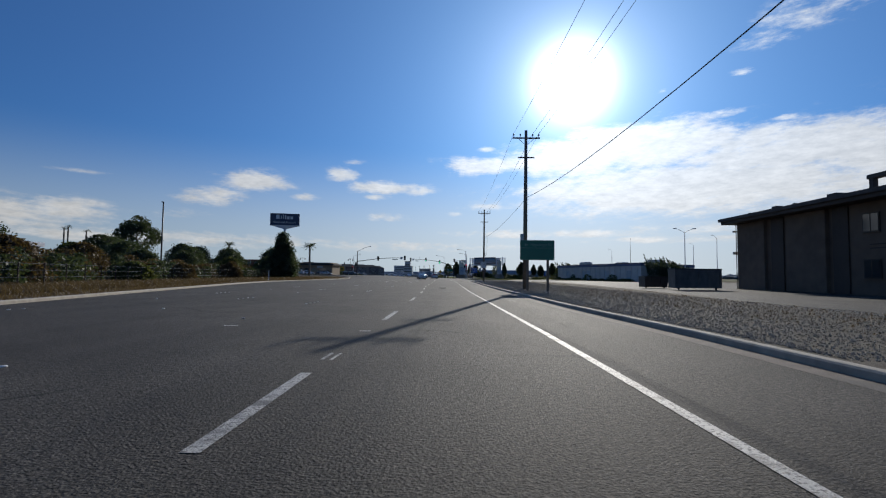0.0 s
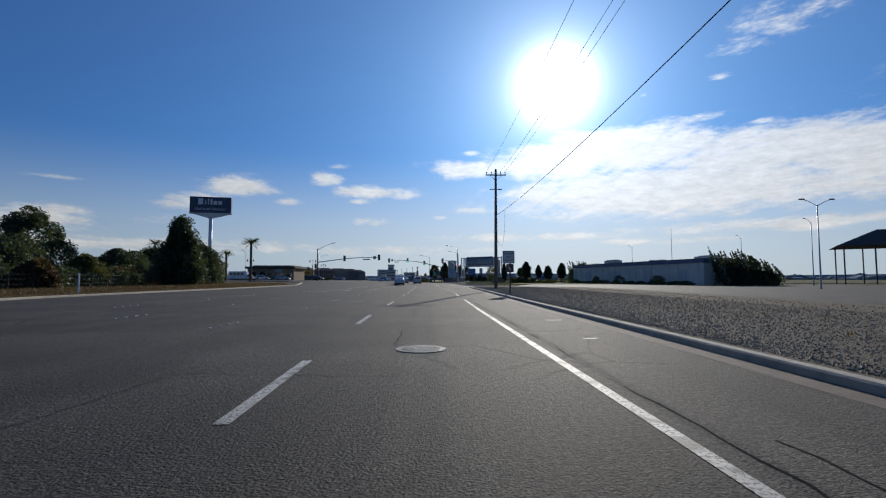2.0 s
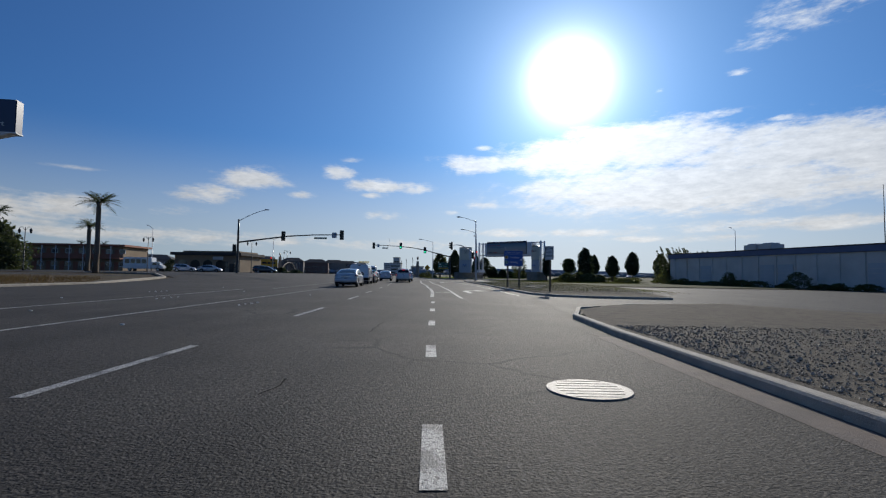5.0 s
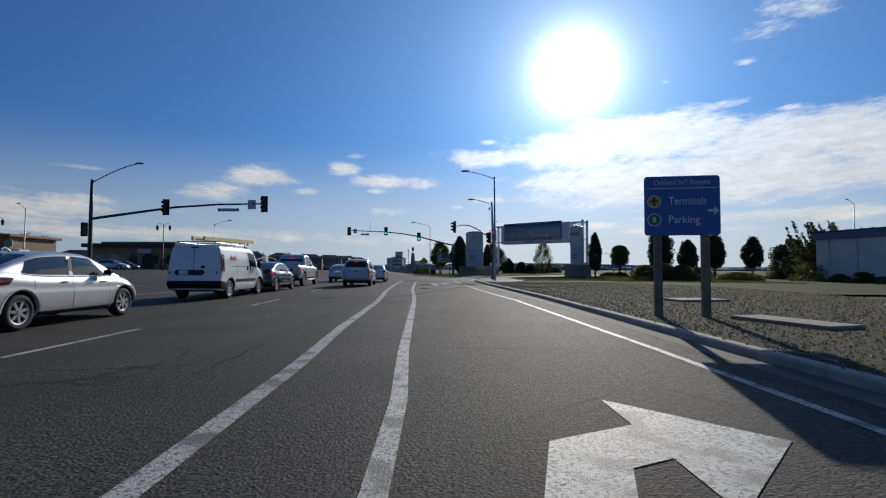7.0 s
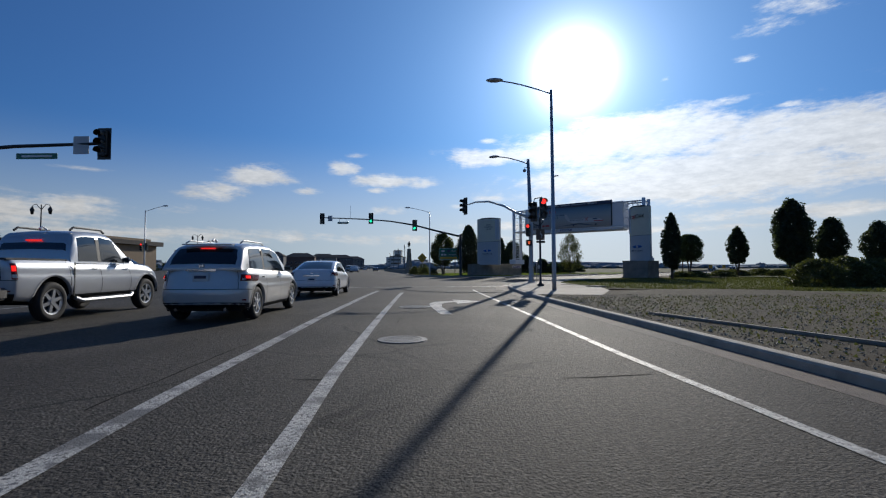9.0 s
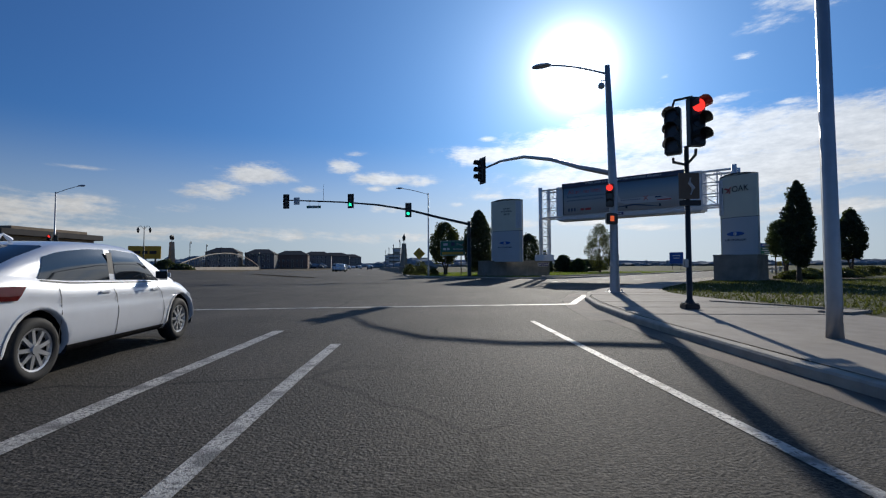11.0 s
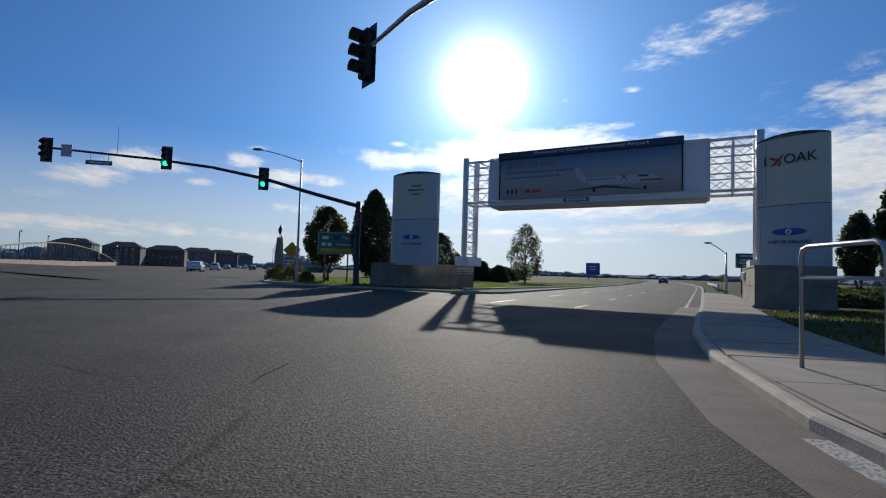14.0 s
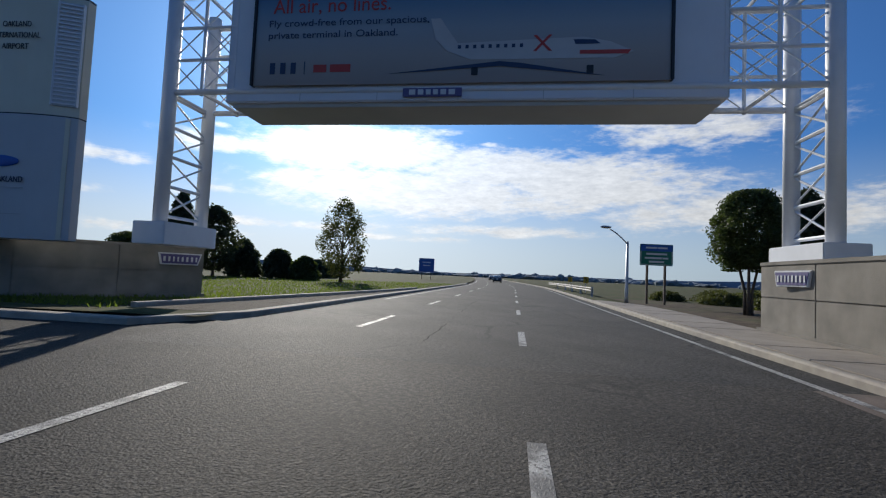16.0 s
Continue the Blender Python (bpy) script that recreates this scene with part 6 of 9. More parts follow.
def pylon(name, m, w, h, d, louvre, label):
    """A lens-shaped entrance pylon, convex towards -y, with a louvred edge on one side (1: right)."""
    t = thing(name, m, label, "pylon")
    n = 14
    def ring(z, k=1.0):
        front = [(-w / 2 + w * i / n, -d / 2 * (1 - (2 * i / n - 1) ** 2) ** 0.8 - 0.12) for i in range(n + 1)]
        backs = [(w / 2 - w * i / n, d / 2 * (1 - (2 * i / n - 1) ** 2) ** 0.8 + 0.12) for i in range(n + 1)]
        return front + backs
    def loft(z0, z1, topcurve=0.0):
        bm = bmesh.new()
        r = ring(0)
        lo = [bm.verts.new((x, y, z0)) for x, y in r]
        hi = [bm.verts.new((x, y, z1 + topcurve * (1 - (2 * x / w) ** 2))) for x, y in r]
        c = len(r)
        for i in range(c):
            bm.faces.new((lo[i], lo[(i + 1) % c], hi[(i + 1) % c], hi[i]))
        bmesh.ops.contextual_create(bm, geom=hi)
        bmesh.ops.contextual_create(bm, geom=lo)
        return bm
    zs = 1.5
    part("lower_body", loft(zs, h * 0.60), GREYP, t, "pale grey lower body")
    part("joint", loft(h * 0.60, h * 0.60 + 0.03), SBLACK, t)
    up = part("upper_body", loft(h * 0.60 + 0.03, h, 0.12), CREAM, t, "pale cream upper body")
    rim = part("top_rim", loft(h + 0.0, h + 0.05, 0.14), SBLACK, t)
    def face_y(x):
        return -d / 2 * max(0.0, 1 - (2 * x / w) ** 2) ** 0.8 - 0.12
    xa, xb = w / 2 * 0.70, w / 2 * 0.985
    ang = math.degrees(math.atan2(face_y(xb) - face_y(xa), xb - xa))
    xm, ym = louvre * (xa + xb) / 2, (face_y(xa) + face_y(xb)) / 2
    back = part("louvre_panel", box(math.hypot(xb - xa, face_y(xb) - face_y(xa)), 0.03, h * 0.345, (xm, ym - 0.035, h * 0.635), m=pose(0, 0, 0, 0, 0, louvre * ang)), GREYP, t)
    for k in range(26):
        z = h * 0.64 + h * 0.33 * k / 25
        part("louvre", box(xb - xa, 0.05, 0.035, (xm, ym - 0.06, z), m=pose(0, 0, 0, 0, 0, louvre * ang)), WHITEM, back)
    for xx in (xa, xb):
        part("louvre_edge", box(0.035, 0.07, h * 0.345, (louvre * xx, face_y(xx) - 0.045, h * 0.635)), WHITEM, back)
    part("edge_strip", box(0.10, 0.02, h * 0.60 - zs - 0.05, (louvre * w / 2 * 0.90, face_y(w / 2 * 0.90) - 0.012, zs + 0.02), m=pose(0, 0, 0, 0, 0, louvre * ang)), CREAM, t)
    for q in (0.19, 0.40):
        part("panel_joint", box(w * 0.60, 0.012, 0.012, (-louvre * w * 0.08, face_y(w * 0.12) - 0.012, zs + (h * 0.6 - zs) * q)), GALV, t)
    em = bmesh.new()
    bmesh.ops.create_uvsphere(em, u_segments=20, v_segments=8, radius=1, matrix=Matrix.Translation((0, -d / 2 - 0.12, h * 0.445)) @ Matrix.Diagonal((0.62, 0.035, 0.15, 1)))
    em = part("emblem", em, SBLUE, t, smooth=True)
    rg = bmesh.new()
    bmesh.ops.create_cone(rg, cap_ends=True, segments=20, radius1=0.12, radius2=0.11, depth=0.03, matrix=pose(0, -d / 2 - 0.155, h * 0.445, 90, 0, 0))
    part("emblem_disc", rg, SWHITE, em)
    part("emblem_bird", tube([(-0.05, -d / 2 - 0.175, h * 0.445 - 0.05), (0.02, -d / 2 - 0.175, h * 0.445), (0.0, -d / 2 - 0.175, h * 0.445 + 0.06)], [0.02, 0.035, 0.015], 6), SNAVY, em)
    for dy in (0.0, 0.006):
        lettering("PORT OF OAKLAND", 0.19, SNAVY, t, (dy, -d / 2 - 0.135, h * 0.385 + dy), width=1.5)
    return t


tl = exit_pt(3.7, 16.9)
py = pylon("entrance_pylon", pose(tl[0], tl[1], 0.1, 0, 0, -34), 3.45, 7.55, 0.7, 1, "tall white entrance pylon on a concrete base")
for k, s in enumerate(("OAKLAND", "INTERNATIONAL", "AIRPORT")):
    lettering(s, 0.2, SBLACK, py, (0.25, -0.49, 6.75 - 0.28 * k), width=(0.75, 1.25, 0.7)[k])
tr = exit_pt(1.3, -3.4)
py = pylon("entrance_pylon", pose(tr[0], tr[1], 0.1, 0, 0, -64), 2.6, 7.2, 0.7, -1, "tall white entrance pylon on a concrete base")
lettering("I", 0.6, SBLACK, py, (-0.86, -0.46, 6.25))
lettering("OAK", 0.58, SBLACK, py, (0.42, -0.50, 6.25), width=1.15)
em = bmesh.new()
for pts in ([(-0.3, 6.02), (-0.2, 6.1), (0.12, 6.42), (0.22, 6.52), (0.2, 6.4), (-0.05, 6.08)], [(-0.32, 6.35), (-0.22, 6.42), (0.05, 6.3), (-0.02, 6.22)], [(0.02, 5.98), (0.1, 6.0), (0.14, 6.25), (0.06, 6.2)]):
    em.faces.new([em.verts.new((x - 0.38, -0.50, z)) for x, z in pts])
part("aeroplane_symbol", em, SRED, py)

# ------------------------------------------------------------------ hotel sign on its pole
t = thing("hotel_pole_sign", pose(-48.9, 136.6, 0.1, 0, 0, 12), "dark blue hotel sign cabinet on a tall white pole", "sign")
part("pole", tube([(0, 0, -0.3), (0, 0, 14.5)], [0.42, 0.36], 16), WHITEM, t, smooth=True)
cab = part("cabinet", box(8.2, 1.2, 3.5, (0, 0, 15.2), 0.08), SNAVY, t)
bm = bmesh.new()
v = [bm.verts.new(q) for q in ((-4.0, -0.56, 15.2), (4.0, -0.56, 15.2), (4.0, 0.56, 15.2), (-4.0, 0.56, 15.2), (-0.5, -0.4, 14.2), (0.5, -0.4, 14.2), (0.5, 0.4, 14.2), (-0.5, 0.4, 14.2))]
for q in ((0, 1, 5, 4), (1, 2, 6, 5), (2, 3, 7, 6), (3, 0, 4, 7), (0, 3, 2, 1), (4, 5, 6, 7)):
    bm.faces.new([v[i] for i in q])
part("underside", bm, WHITEB, t)
part("edge_trim", box(8.35, 1.26, 0.14, (0, 0, 15.1), 0.03), WHITEM, t)
for x, w, h in ((-1.95, 0.95, 1.25), (-0.98, 0.22, 0.95), (-0.42, 0.22, 1.25), (0.18, 0.4, 1.15), (0.95, 0.75, 0.8), (1.92, 0.75, 0.8)):
    part("brand_bar", box(w, 0.03, h, (x, -0.615, 17.05), 0.01), SWHITE, cab)
lettering("Oakland Airport", 0.8, SWHITE, cab, (0, -0.62, 16.1), width=6.2)

# ------------------------------------------------------------------ vehicles
def crisp(ob, degrees=32):
    """Smooth shading with hard creases."""
    ob.data.shade_smooth()
    ob.data.set_sharp_from_angle(angle=radians(degrees))
    return ob


def wheel(parent, x, y, r, w, side, spokes=5):
    bm = bmesh.new()
    n = 26
    prof = [(r * 0.66, -w / 2 + 0.02), (r * 0.80, -w / 2), (r * 0.94, -w / 2 + 0.012), (r, -w / 2 + 0.045), (r, w / 2 - 0.045), (r * 0.94, w / 2 - 0.012), (r * 0.80, w / 2), (r * 0.66, w / 2 - 0.02)]
    rings = [[bm.verts.new((x + px, y + pr * math.cos(a), r + pr * math.sin(a))) for pr, px in prof] for a in (2 * math.pi * k / n for k in range(n))]
    for k in range(n):
        a, b = rings[k], rings[(k + 1) % n]
        for j in range(len(prof) - 1):
            bm.faces.new((a[j], a[j + 1], b[j + 1], b[j]))
    wh = part("wheel", bm, TYRE, parent, smooth=True)
    bm = bmesh.new()
    bmesh.ops.create_cone(bm, cap_ends=True, segments=20, radius1=r * 0.64, radius2=r * 0.64, depth=0.05, matrix=Matrix.Translation((x + side * (w / 2 - 0.10), y, r)) @ pose(0, 0, 0, 0, 90, 0))
    part("brake_disc", bm, BLACKP, wh)
    bm = bmesh.new()
    xs = x + side * (w / 2 - 0.025)
    for k in range(spokes):
        a = 2 * math.pi * k / spokes + 0.3
        d, t_ = Vector((0, math.cos(a), math.sin(a))), Vector((0, -math.sin(a), math.cos(a)))
        c = Vector((xs, y, r))
        wi, wo = 0.62 / spokes, 0.50 / spokes
        q = [c + d * r * 0.05 + t_ * r * wi, c + d * r * 0.6 + t_ * r * wo, c + d * r * 0.6 - t_ * r * wo, c + d * r * 0.05 - t_ * r * wi]
        f = bm.faces.new([bm.verts.new(p) for p in q])
        e = bmesh.ops.extrude_face_region(bm, geom=[f])
        bmesh.ops.translate(bm, vec=(-side * 0.04, 0, 0), verts=[v for v in e["geom"] if isinstance(v, bmesh.types.BMVert)])
    bmesh.ops.create_cone(bm, cap_ends=True, segments=14, radius1=r * 0.17, radius2=r * 0.15, depth=0.05, matrix=Matrix.Translation((xs - side * 0.012, y, r)) @ pose(0, 0, 0, 0, 90, 0))
    o = [[bm.verts.new((xs + dx, y + rr * math.cos(a), r + rr * math.sin(a))) for a in (2 * math.pi * k / n for k in range(n))] for rr, dx in ((r * 0.57, -side * 0.03), (r * 0.60, 0.0), (r * 0.66, side * 0.006), (r * 0.685, -side * 0.03))]
    for p, q in zip(o, o[1:]):
        for k in range(n):
            bm.faces.new((p[k], p[(k + 1) % n], q[(k + 1) % n], q[k]))
    part("rim", bm, RIM, wh)
    return wh


def loft(sections):
    """A shell through cross-sections; each is (y, [(half width, z), ...]) from the bottom up to the middle line."""
    bm = bmesh.new()
    rings = []
    for y, sec in sections:
        r = [bm.verts.new((x, y, z)) for x, z in sec] + [bm.verts.new((-x, y, z)) for x, z in reversed(sec)]
        rings.append(r)
    for a, b in zip(rings, rings[1:]):
        n = len(a)
        for j in range(n):
            bm.faces.new((a[j], a[(j + 1) % n], b[(j + 1) % n], b[j]))
    bm.faces.new(rings[0])
    bm.faces.new(rings[-1][::-1])
    return bm


def curve_at(pts, y):
    return float(np.interp(y, [p[0] for p in pts], [p[1] for p in pts]))


def soft_at(pts, y, r=0.10):
    """The same line with its corners eased."""
    return (curve_at(pts, y - r) + curve_at(pts, y - r / 2) + 2 * curve_at(pts, y) + curve_at(pts, y + r / 2) + curve_at(pts, y + r)) / 6


class Hull:
    """The lower body of a vehicle, nose to +y: plan outlines stacked from the sill to the bonnet and boot line."""

    def __init__(self, L, W, deck, sill, rear, front, flank, corner=0.5, nose=0.75, square=3.2):
        self.L, self.hw, self.deck, self.sill = L, W / 2, deck, sill
        self.rear, self.front, self.flank = rear, front, flank
        self.corner, self.nose, self.square = corner, nose, square

    def plan(self, u, f):
        """u: 0 rear middle, 1 rear corner, 2 front corner, 3 front middle. f: 0 sill, 1 top."""
        hw = self.hw * curve_at(self.flank, f)
        yr, yf = curve_at(self.rear, f), self.L + curve_at(self.front, f)
        ya, yb, p = yr + self.corner, yf - self.nose, 2 / self.square
        if u <= 1:
            a = u * math.pi / 2
            return hw * math.sin(a) ** p, ya - self.corner * max(0.0, math.cos(a)) ** p
        if u < 2:
            return hw, ya + (yb - ya) * (u - 1)
        a = (3 - u) * math.pi / 2
        q = 2 / 2.5
        return hw * math.sin(a) ** q, yb + self.nose * max(0.0, math.cos(a)) ** q

    def at(self, u, f, out=0.0):
        x, y = self.plan(u, f)
        if out:
            xa, ya = self.plan(max(0, u - 0.02), f)
            xb, yb = self.plan(min(3, u + 0.02), f)
            n = Vector((yb - ya, xa - xb))
            if n.length > 1e-9:
                n.normalize()
                x, y = x + n.x * out, y + n.y * out
        lo = self.sill + 0.07 * max(0.0, 1 - min(y + 0.05, self.L - y + 0.05) / 0.6)
        return Vector((x, y, lo + (soft_at(self.deck, min(max(y, 0), self.L)) - lo) * f))

    def u_of(self, y, f=0.5):
        _, a = self.plan(1.0, f)
        _, b = self.plan(1.9999, f)
        return 1 + min(max((y - a) / (b - a), 0), 0.9999)

    def f_of(self, y, z):
        return min(max((z - self.sill) / (soft_at(self.deck, y) - self.sill), 0), 1)

    def mesh(self, axles, ra, rz):
        """The shell, its arches cut out at radius ra round the axles at height rz."""
        us = [0, 0.15, 0.35, 0.55, 0.68, 0.78, 0.86, 0.93, 1.0] + [1 + k / 44 for k in range(1, 44)] + [2.0, 2.08, 2.18, 2.3, 2.45, 2.62, 2.8, 3.0]
        fs = [0, 0.05, 0.12, 0.22, 0.32, 0.42, 0.52, 0.62, 0.70, 0.76, 0.82, 0.88, 0.93, 0.97, 1.0]
        bm = bmesh.new()
        halves = []
        for s in (1, -1):
            grid = []
            for u in us:
                col = []
                for f in fs:
                    p = self.at(u, f)
                    inside = False
                    if abs(p.x) > self.hw * 0.6:
                        for a in axles:
                            d = math.hypot(p.y - a, p.z - rz)
                            if d < ra:
                                inside = True
                                k = ra / max(d, 1e-4)
                                p.y, p.z = a + (p.y - a) * k, max(rz + (p.z - rz) * k, self.sill - 0.02)
                    col.append((bm.verts.new((s * p.x, p.y, p.z)), inside))
                grid.append(col)
            for a, b in zip(grid, grid[1:]):
                for j in range(len(fs) - 1):
                    q = (a[j], b[j], b[j + 1], a[j + 1])
                    if not all(v[1] for v in q):
                        bm.faces.new([v[0] for v in q])
            halves.append([c[-1][0] for c in grid])
        rows = []
        for r, l in zip(*halves):
            row = [r]
            for k in (0.55, 0, -0.55):
                row.append(bm.verts.new((r.co.x * k, r.co.y, r.co.z + 0.022 * (1 - k * k) * min(1, abs(r.co.x) * 2))))
            rows.append(row + [l])
        for a, b in zip(rows, rows[1:]):
            for j in range(4):
                bm.faces.new((a[j], b[j], b[j + 1], a[j + 1]))
        bmesh.ops.remove_doubles(bm, verts=bm.verts, dist=0.0015)
        return bm

    def patch(self, s, u0, u1, f0, f1, out=0.008, n=8, m=3, slant=0.0):
        """A thin panel laid on the shell; slant shifts its upper edge along u."""
        bm = bmesh.new()
        flip = Matrix.Diagonal((s, 1, 1))
        g = [[bm.verts.new(flip @ self.at(u0 + (u1 - u0) * i / n + slant * j / m, f0 + (f1 - f0) * j / m, out)) for j in range(m + 1)] for i in range(n + 1)]
        for a, b in zip(g, g[1:]):
            for j in range(m):
                bm.faces.new((a[j], b[j], b[j + 1], a[j + 1]))
        bmesh.ops.solidify(bm, geom=bm.faces[:], thickness=0.006)
        return bm


def arch_and_wheels(t, body, hull, axles, r, ra, spokes, lip):
    for ya in axles:
        for s in (-1, 1):
            x = hull.at(hull.u_of(ya), 0.55).x
            bm = bmesh.new()
            n = 16
            rows = []
            for k in range(n + 1):
                b = radians(-28 + 236 * k / n)
                cy, cz = ya + ra * math.cos(b), max(r + ra * math.sin(b), hull.sill - 0.01)
                xs = hull.at(hull.u_of(cy), hull.f_of(cy, cz)).x
                rows.append([bm.verts.new((s * xx, ya + q * math.cos(b), max(r + q * math.sin(b), hull.sill - 0.01))) for xx, q in ((xs + 0.008, ra + 0.028), (xs + 0.010, ra - 0.004), (xs - 0.05, ra - 0.008))])
            for a, b in zip(rows, rows[1:]):
                for j in range(2):
                    bm.faces.new((a[j], a[j + 1], b[j + 1], b[j]))
            part("wheel_arch", bm, lip, body, smooth=True)
            bm = bmesh.new()
            rows = [[bm.verts.new((s * xx, ya + (ra + 0.01) * math.cos(b), max(r + (ra + 0.01) * math.sin(b), hull.sill - 0.02))) for xx in (x - 0.02, x - 0.34)] for b in (radians(-28 + 236 * k / n) for k in range(n + 1))]
            for a, b in zip(rows, rows[1:]):
                bm.faces.new((a[0], a[1], b[1], b[0]))
            bm.faces.new([q[1] for q in rows])
            part("wheel_well", bm, BLACKP, body)
            wheel(t, s * (x - 0.12), ya, r, 0.22, s, spokes)


def vehicle(name, m, paint, label, L, W, H, deck, roof, wheels, r=0.33, category="car", brake=False, tail="wide", roof_rails=False, spokes=5, clad=False,
            rear=None, pillars=(0.42, 0.34), lip=None, tint=None, corner=0.5, plate_z=0.62, spoiler=False, sill=0.23, gap=0.075):
    """A road vehicle, nose to +y, rear at y = 0. deck: height of the lower body along y; roof: the cabin's height along y,
    from the foot of the rear window to that of the windscreen; wheels: the two axles."""
    t = thing(name, m, label, category)
    hw = W / 2
    hull = Hull(L, W, deck, sill, rear or [(0, 0.10), (0.12, 0.02), (0.35, 0.0), (0.55, 0.05), (0.8, 0.07), (1, 0.13)],
                [(0, -0.12), (0.2, -0.03), (0.45, 0), (0.75, -0.08), (1, -0.28)],
                [(0, 0.90), (0.06, 0.955), (0.16, 0.985), (0.4, 1.0), (0.62, 0.995), (0.70, 0.975), (0.76, 0.985), (0.9, 0.955), (1, 0.90)], corner=corner)
    body = crisp(part("body", hull.mesh(wheels, r + gap, r), paint, t))
    arch_and_wheels(t, body, hull, wheels, r, r + gap, spokes, lip or paint)
    part("floor_pan", box(W * 0.8, L * 0.86, 0.1, (0, L / 2, sill - 0.01)), BLACKP, t)
    y0, y1 = roof[0][0], roof[-1][0]

    def cab(y):
        z, d = soft_at(roof, y, 0.07), soft_at(deck, y)
        return d, max(z, d), min(1.0, max(0.0, (z - d) / max(0.05, H - d)))

    def girth(k, f):
        return hw * float(np.interp(f, (0, 0.5, 0.86, 0.95, 1.0), (0.905, 0.885 - 0.035 * k, 0.875 - 0.10 * k, 0.86 - 0.135 * k, 0.80 - 0.15 * k)))

    ys = np.linspace(y0, y1, 34)
    fs = (0, 0.25, 0.5, 0.7, 0.86, 0.95, 1.0)
    secs = []
    for y in ys:
        d, z, k = cab(float(y))
        secs.append((float(y), [(girth(k, f), d - 0.03 + (z - d + 0.03) * f) for f in fs] + [(hw * 0.4, z + 0.018), (hw * 0.12, z + 0.024)]))
    cabin = crisp(part("cabin", loft(secs), paint, t), 40)
    glass = tint or GLASSD

    def side_glass(s, ya, yb, rake_a, rake_b):
        """A side window that follows the cabin's curve, a little proud of it, its ends raked."""
        bm = bmesh.new()
        rows = []
        for i in range(9):
            q = i / 8
            col = []
            for f in (0.09, 0.3, 0.5, 0.7, 0.845):
                y = (ya + rake_a * f) * (1 - q) + (yb + rake_b * f) * q
                d, z, k = cab(y)
                col.append(bm.verts.new((s * (girth(k, f) + 0.006), y, d - 0.03 + (z - d + 0.03) * f)))
            rows.append(col)
        for a, b in zip(rows, rows[1:]):
            for k in range(4):
                bm.faces.new((a[k], a[k + 1], b[k + 1], b[k]))
        return part("side_window", bm, glass, cabin, smooth=True)

    def screen_glass(nm, ya, yb, e):
        bm = bmesh.new()
        rows = []
        for y in np.linspace(ya, yb, 8):
            d, z, k = cab(float(y))
            wd = girth(k, 0.97) * 0.94
            rows.append([bm.verts.new((q * wd, float(y) - e, z + 0.014 + 0.016 * (1 - abs(q)) - 0.03 * (abs(q) > 0.95))) for q in (-1, -0.92, -0.5, 0, 0.5, 0.92, 1)])
        for a, b in zip(rows, rows[1:]):
            for k in range(6):
                bm.faces.new((a[k], a[k + 1], b[k + 1], b[k]))
        return part(nm, bm, glass, cabin, smooth=True)

    top = [(y, z) for y, z in roof if z > H - 0.12]
    ra, rb = top[0][0] - 0.04, top[-1][0] + 0.04
    screen_glass("rear_window", y0 + 0.04, ra - 0.02, 0.008)
    screen_glass("windscreen", rb + 0.05, y1 - 0.05, -0.008)
    ca, cb = pillars
    mid = (ra + rb) / 2 + 0.1
    for s in (-1, 1):
        side_glass(s, y0 + ca, mid - 0.07, 0.42 * min(1.0, ca), 0.03)
        side_glass(s, mid + 0.05, y1 - cb, 0.03, -0.62 * min(0.9, (y1 - rb)))
        part("pillar_trim", box(0.012, 0.11, (H - deck[3][1]) * 0.72, (s * (girth(1, 0.5) + 0.004), mid, soft_at(deck, mid) + 0.03), 0.003, m=pose(0, 0, 0, 0, -s * 9, 0)), BLACKP, cabin)
        part("belt_trim", hull.patch(s, hull.u_of(y0 + ca), hull.u_of(y1 - cb - 0.1), 0.965, 0.985, 0.004, 14, 1), BLACKP, body)
        mir = part("mirror", box(0.2, 0.11, 0.15, (s * (hw + 0.07), y1 - cb - 0.22, soft_at(deck, y1 - cb) + 0.01), 0.045), paint, t)
        part("mirror_glass", box(0.16, 0.01, 0.11, (s * (hw + 0.07), y1 - cb - 0.28, soft_at(deck, y1 - cb) + 0.03)), GLASSD, mir)
        for ys_ in (mid - 1.0, mid - 0.02, mid + 1.08):
            if wheels[0] + r < ys_ + 0.25 and ys_ < wheels[1] - r * 0.6:
                u = hull.u_of(ys_)
                part("door_seam", hull.patch(s, u - 0.0016, u + 0.0016, 0.10, 0.985, 0.003, 1, 8), BLACKP, body)
        for yh in (mid - 0.27, mid + 0.85):
            p = hull.at(hull.u_of(yh), 0.80)
            part("door_handle", box(0.035, 0.19, 0.032, (s * (p.x + 0.005), yh, p.z), 0.012), CHROME if not clad else paint, t)
        part("sill_trim", hull.patch(s, hull.u_of(wheels[0] + r + 0.1), hull.u_of(wheels[1] - r - 0.1), 0.0, 0.10, 0.006, 6, 2), BLACKP, body)
        if tail == "wide":
            lamp = part("tail_lamp", hull.patch(s, 0.52, 1.05, 0.72, 0.88, 0.012, 12, 3, slant=0.03), LAMPR, body)
            part("reversing_lens", hull.patch(s, 0.56, 0.68, 0.73, 0.78, 0.02, 5, 1), LAMPC, lamp)
        elif tail == "crossover":
            lamp = part("tail_lamp", hull.patch(s, 0.55, 1.08, 0.70, 0.86, 0.014, 12, 3, slant=0.03), LAMPR, body)
            part("reversing_lens", hull.patch(s, 0.60, 0.72, 0.72, 0.77, 0.022, 5, 1), LAMPC, lamp)
        else:
            lamp = part("tail_lamp", hull.patch(s, 0.78, 0.98, 0.52, 0.92, 0.014, 8, 4), LAMPR, body)
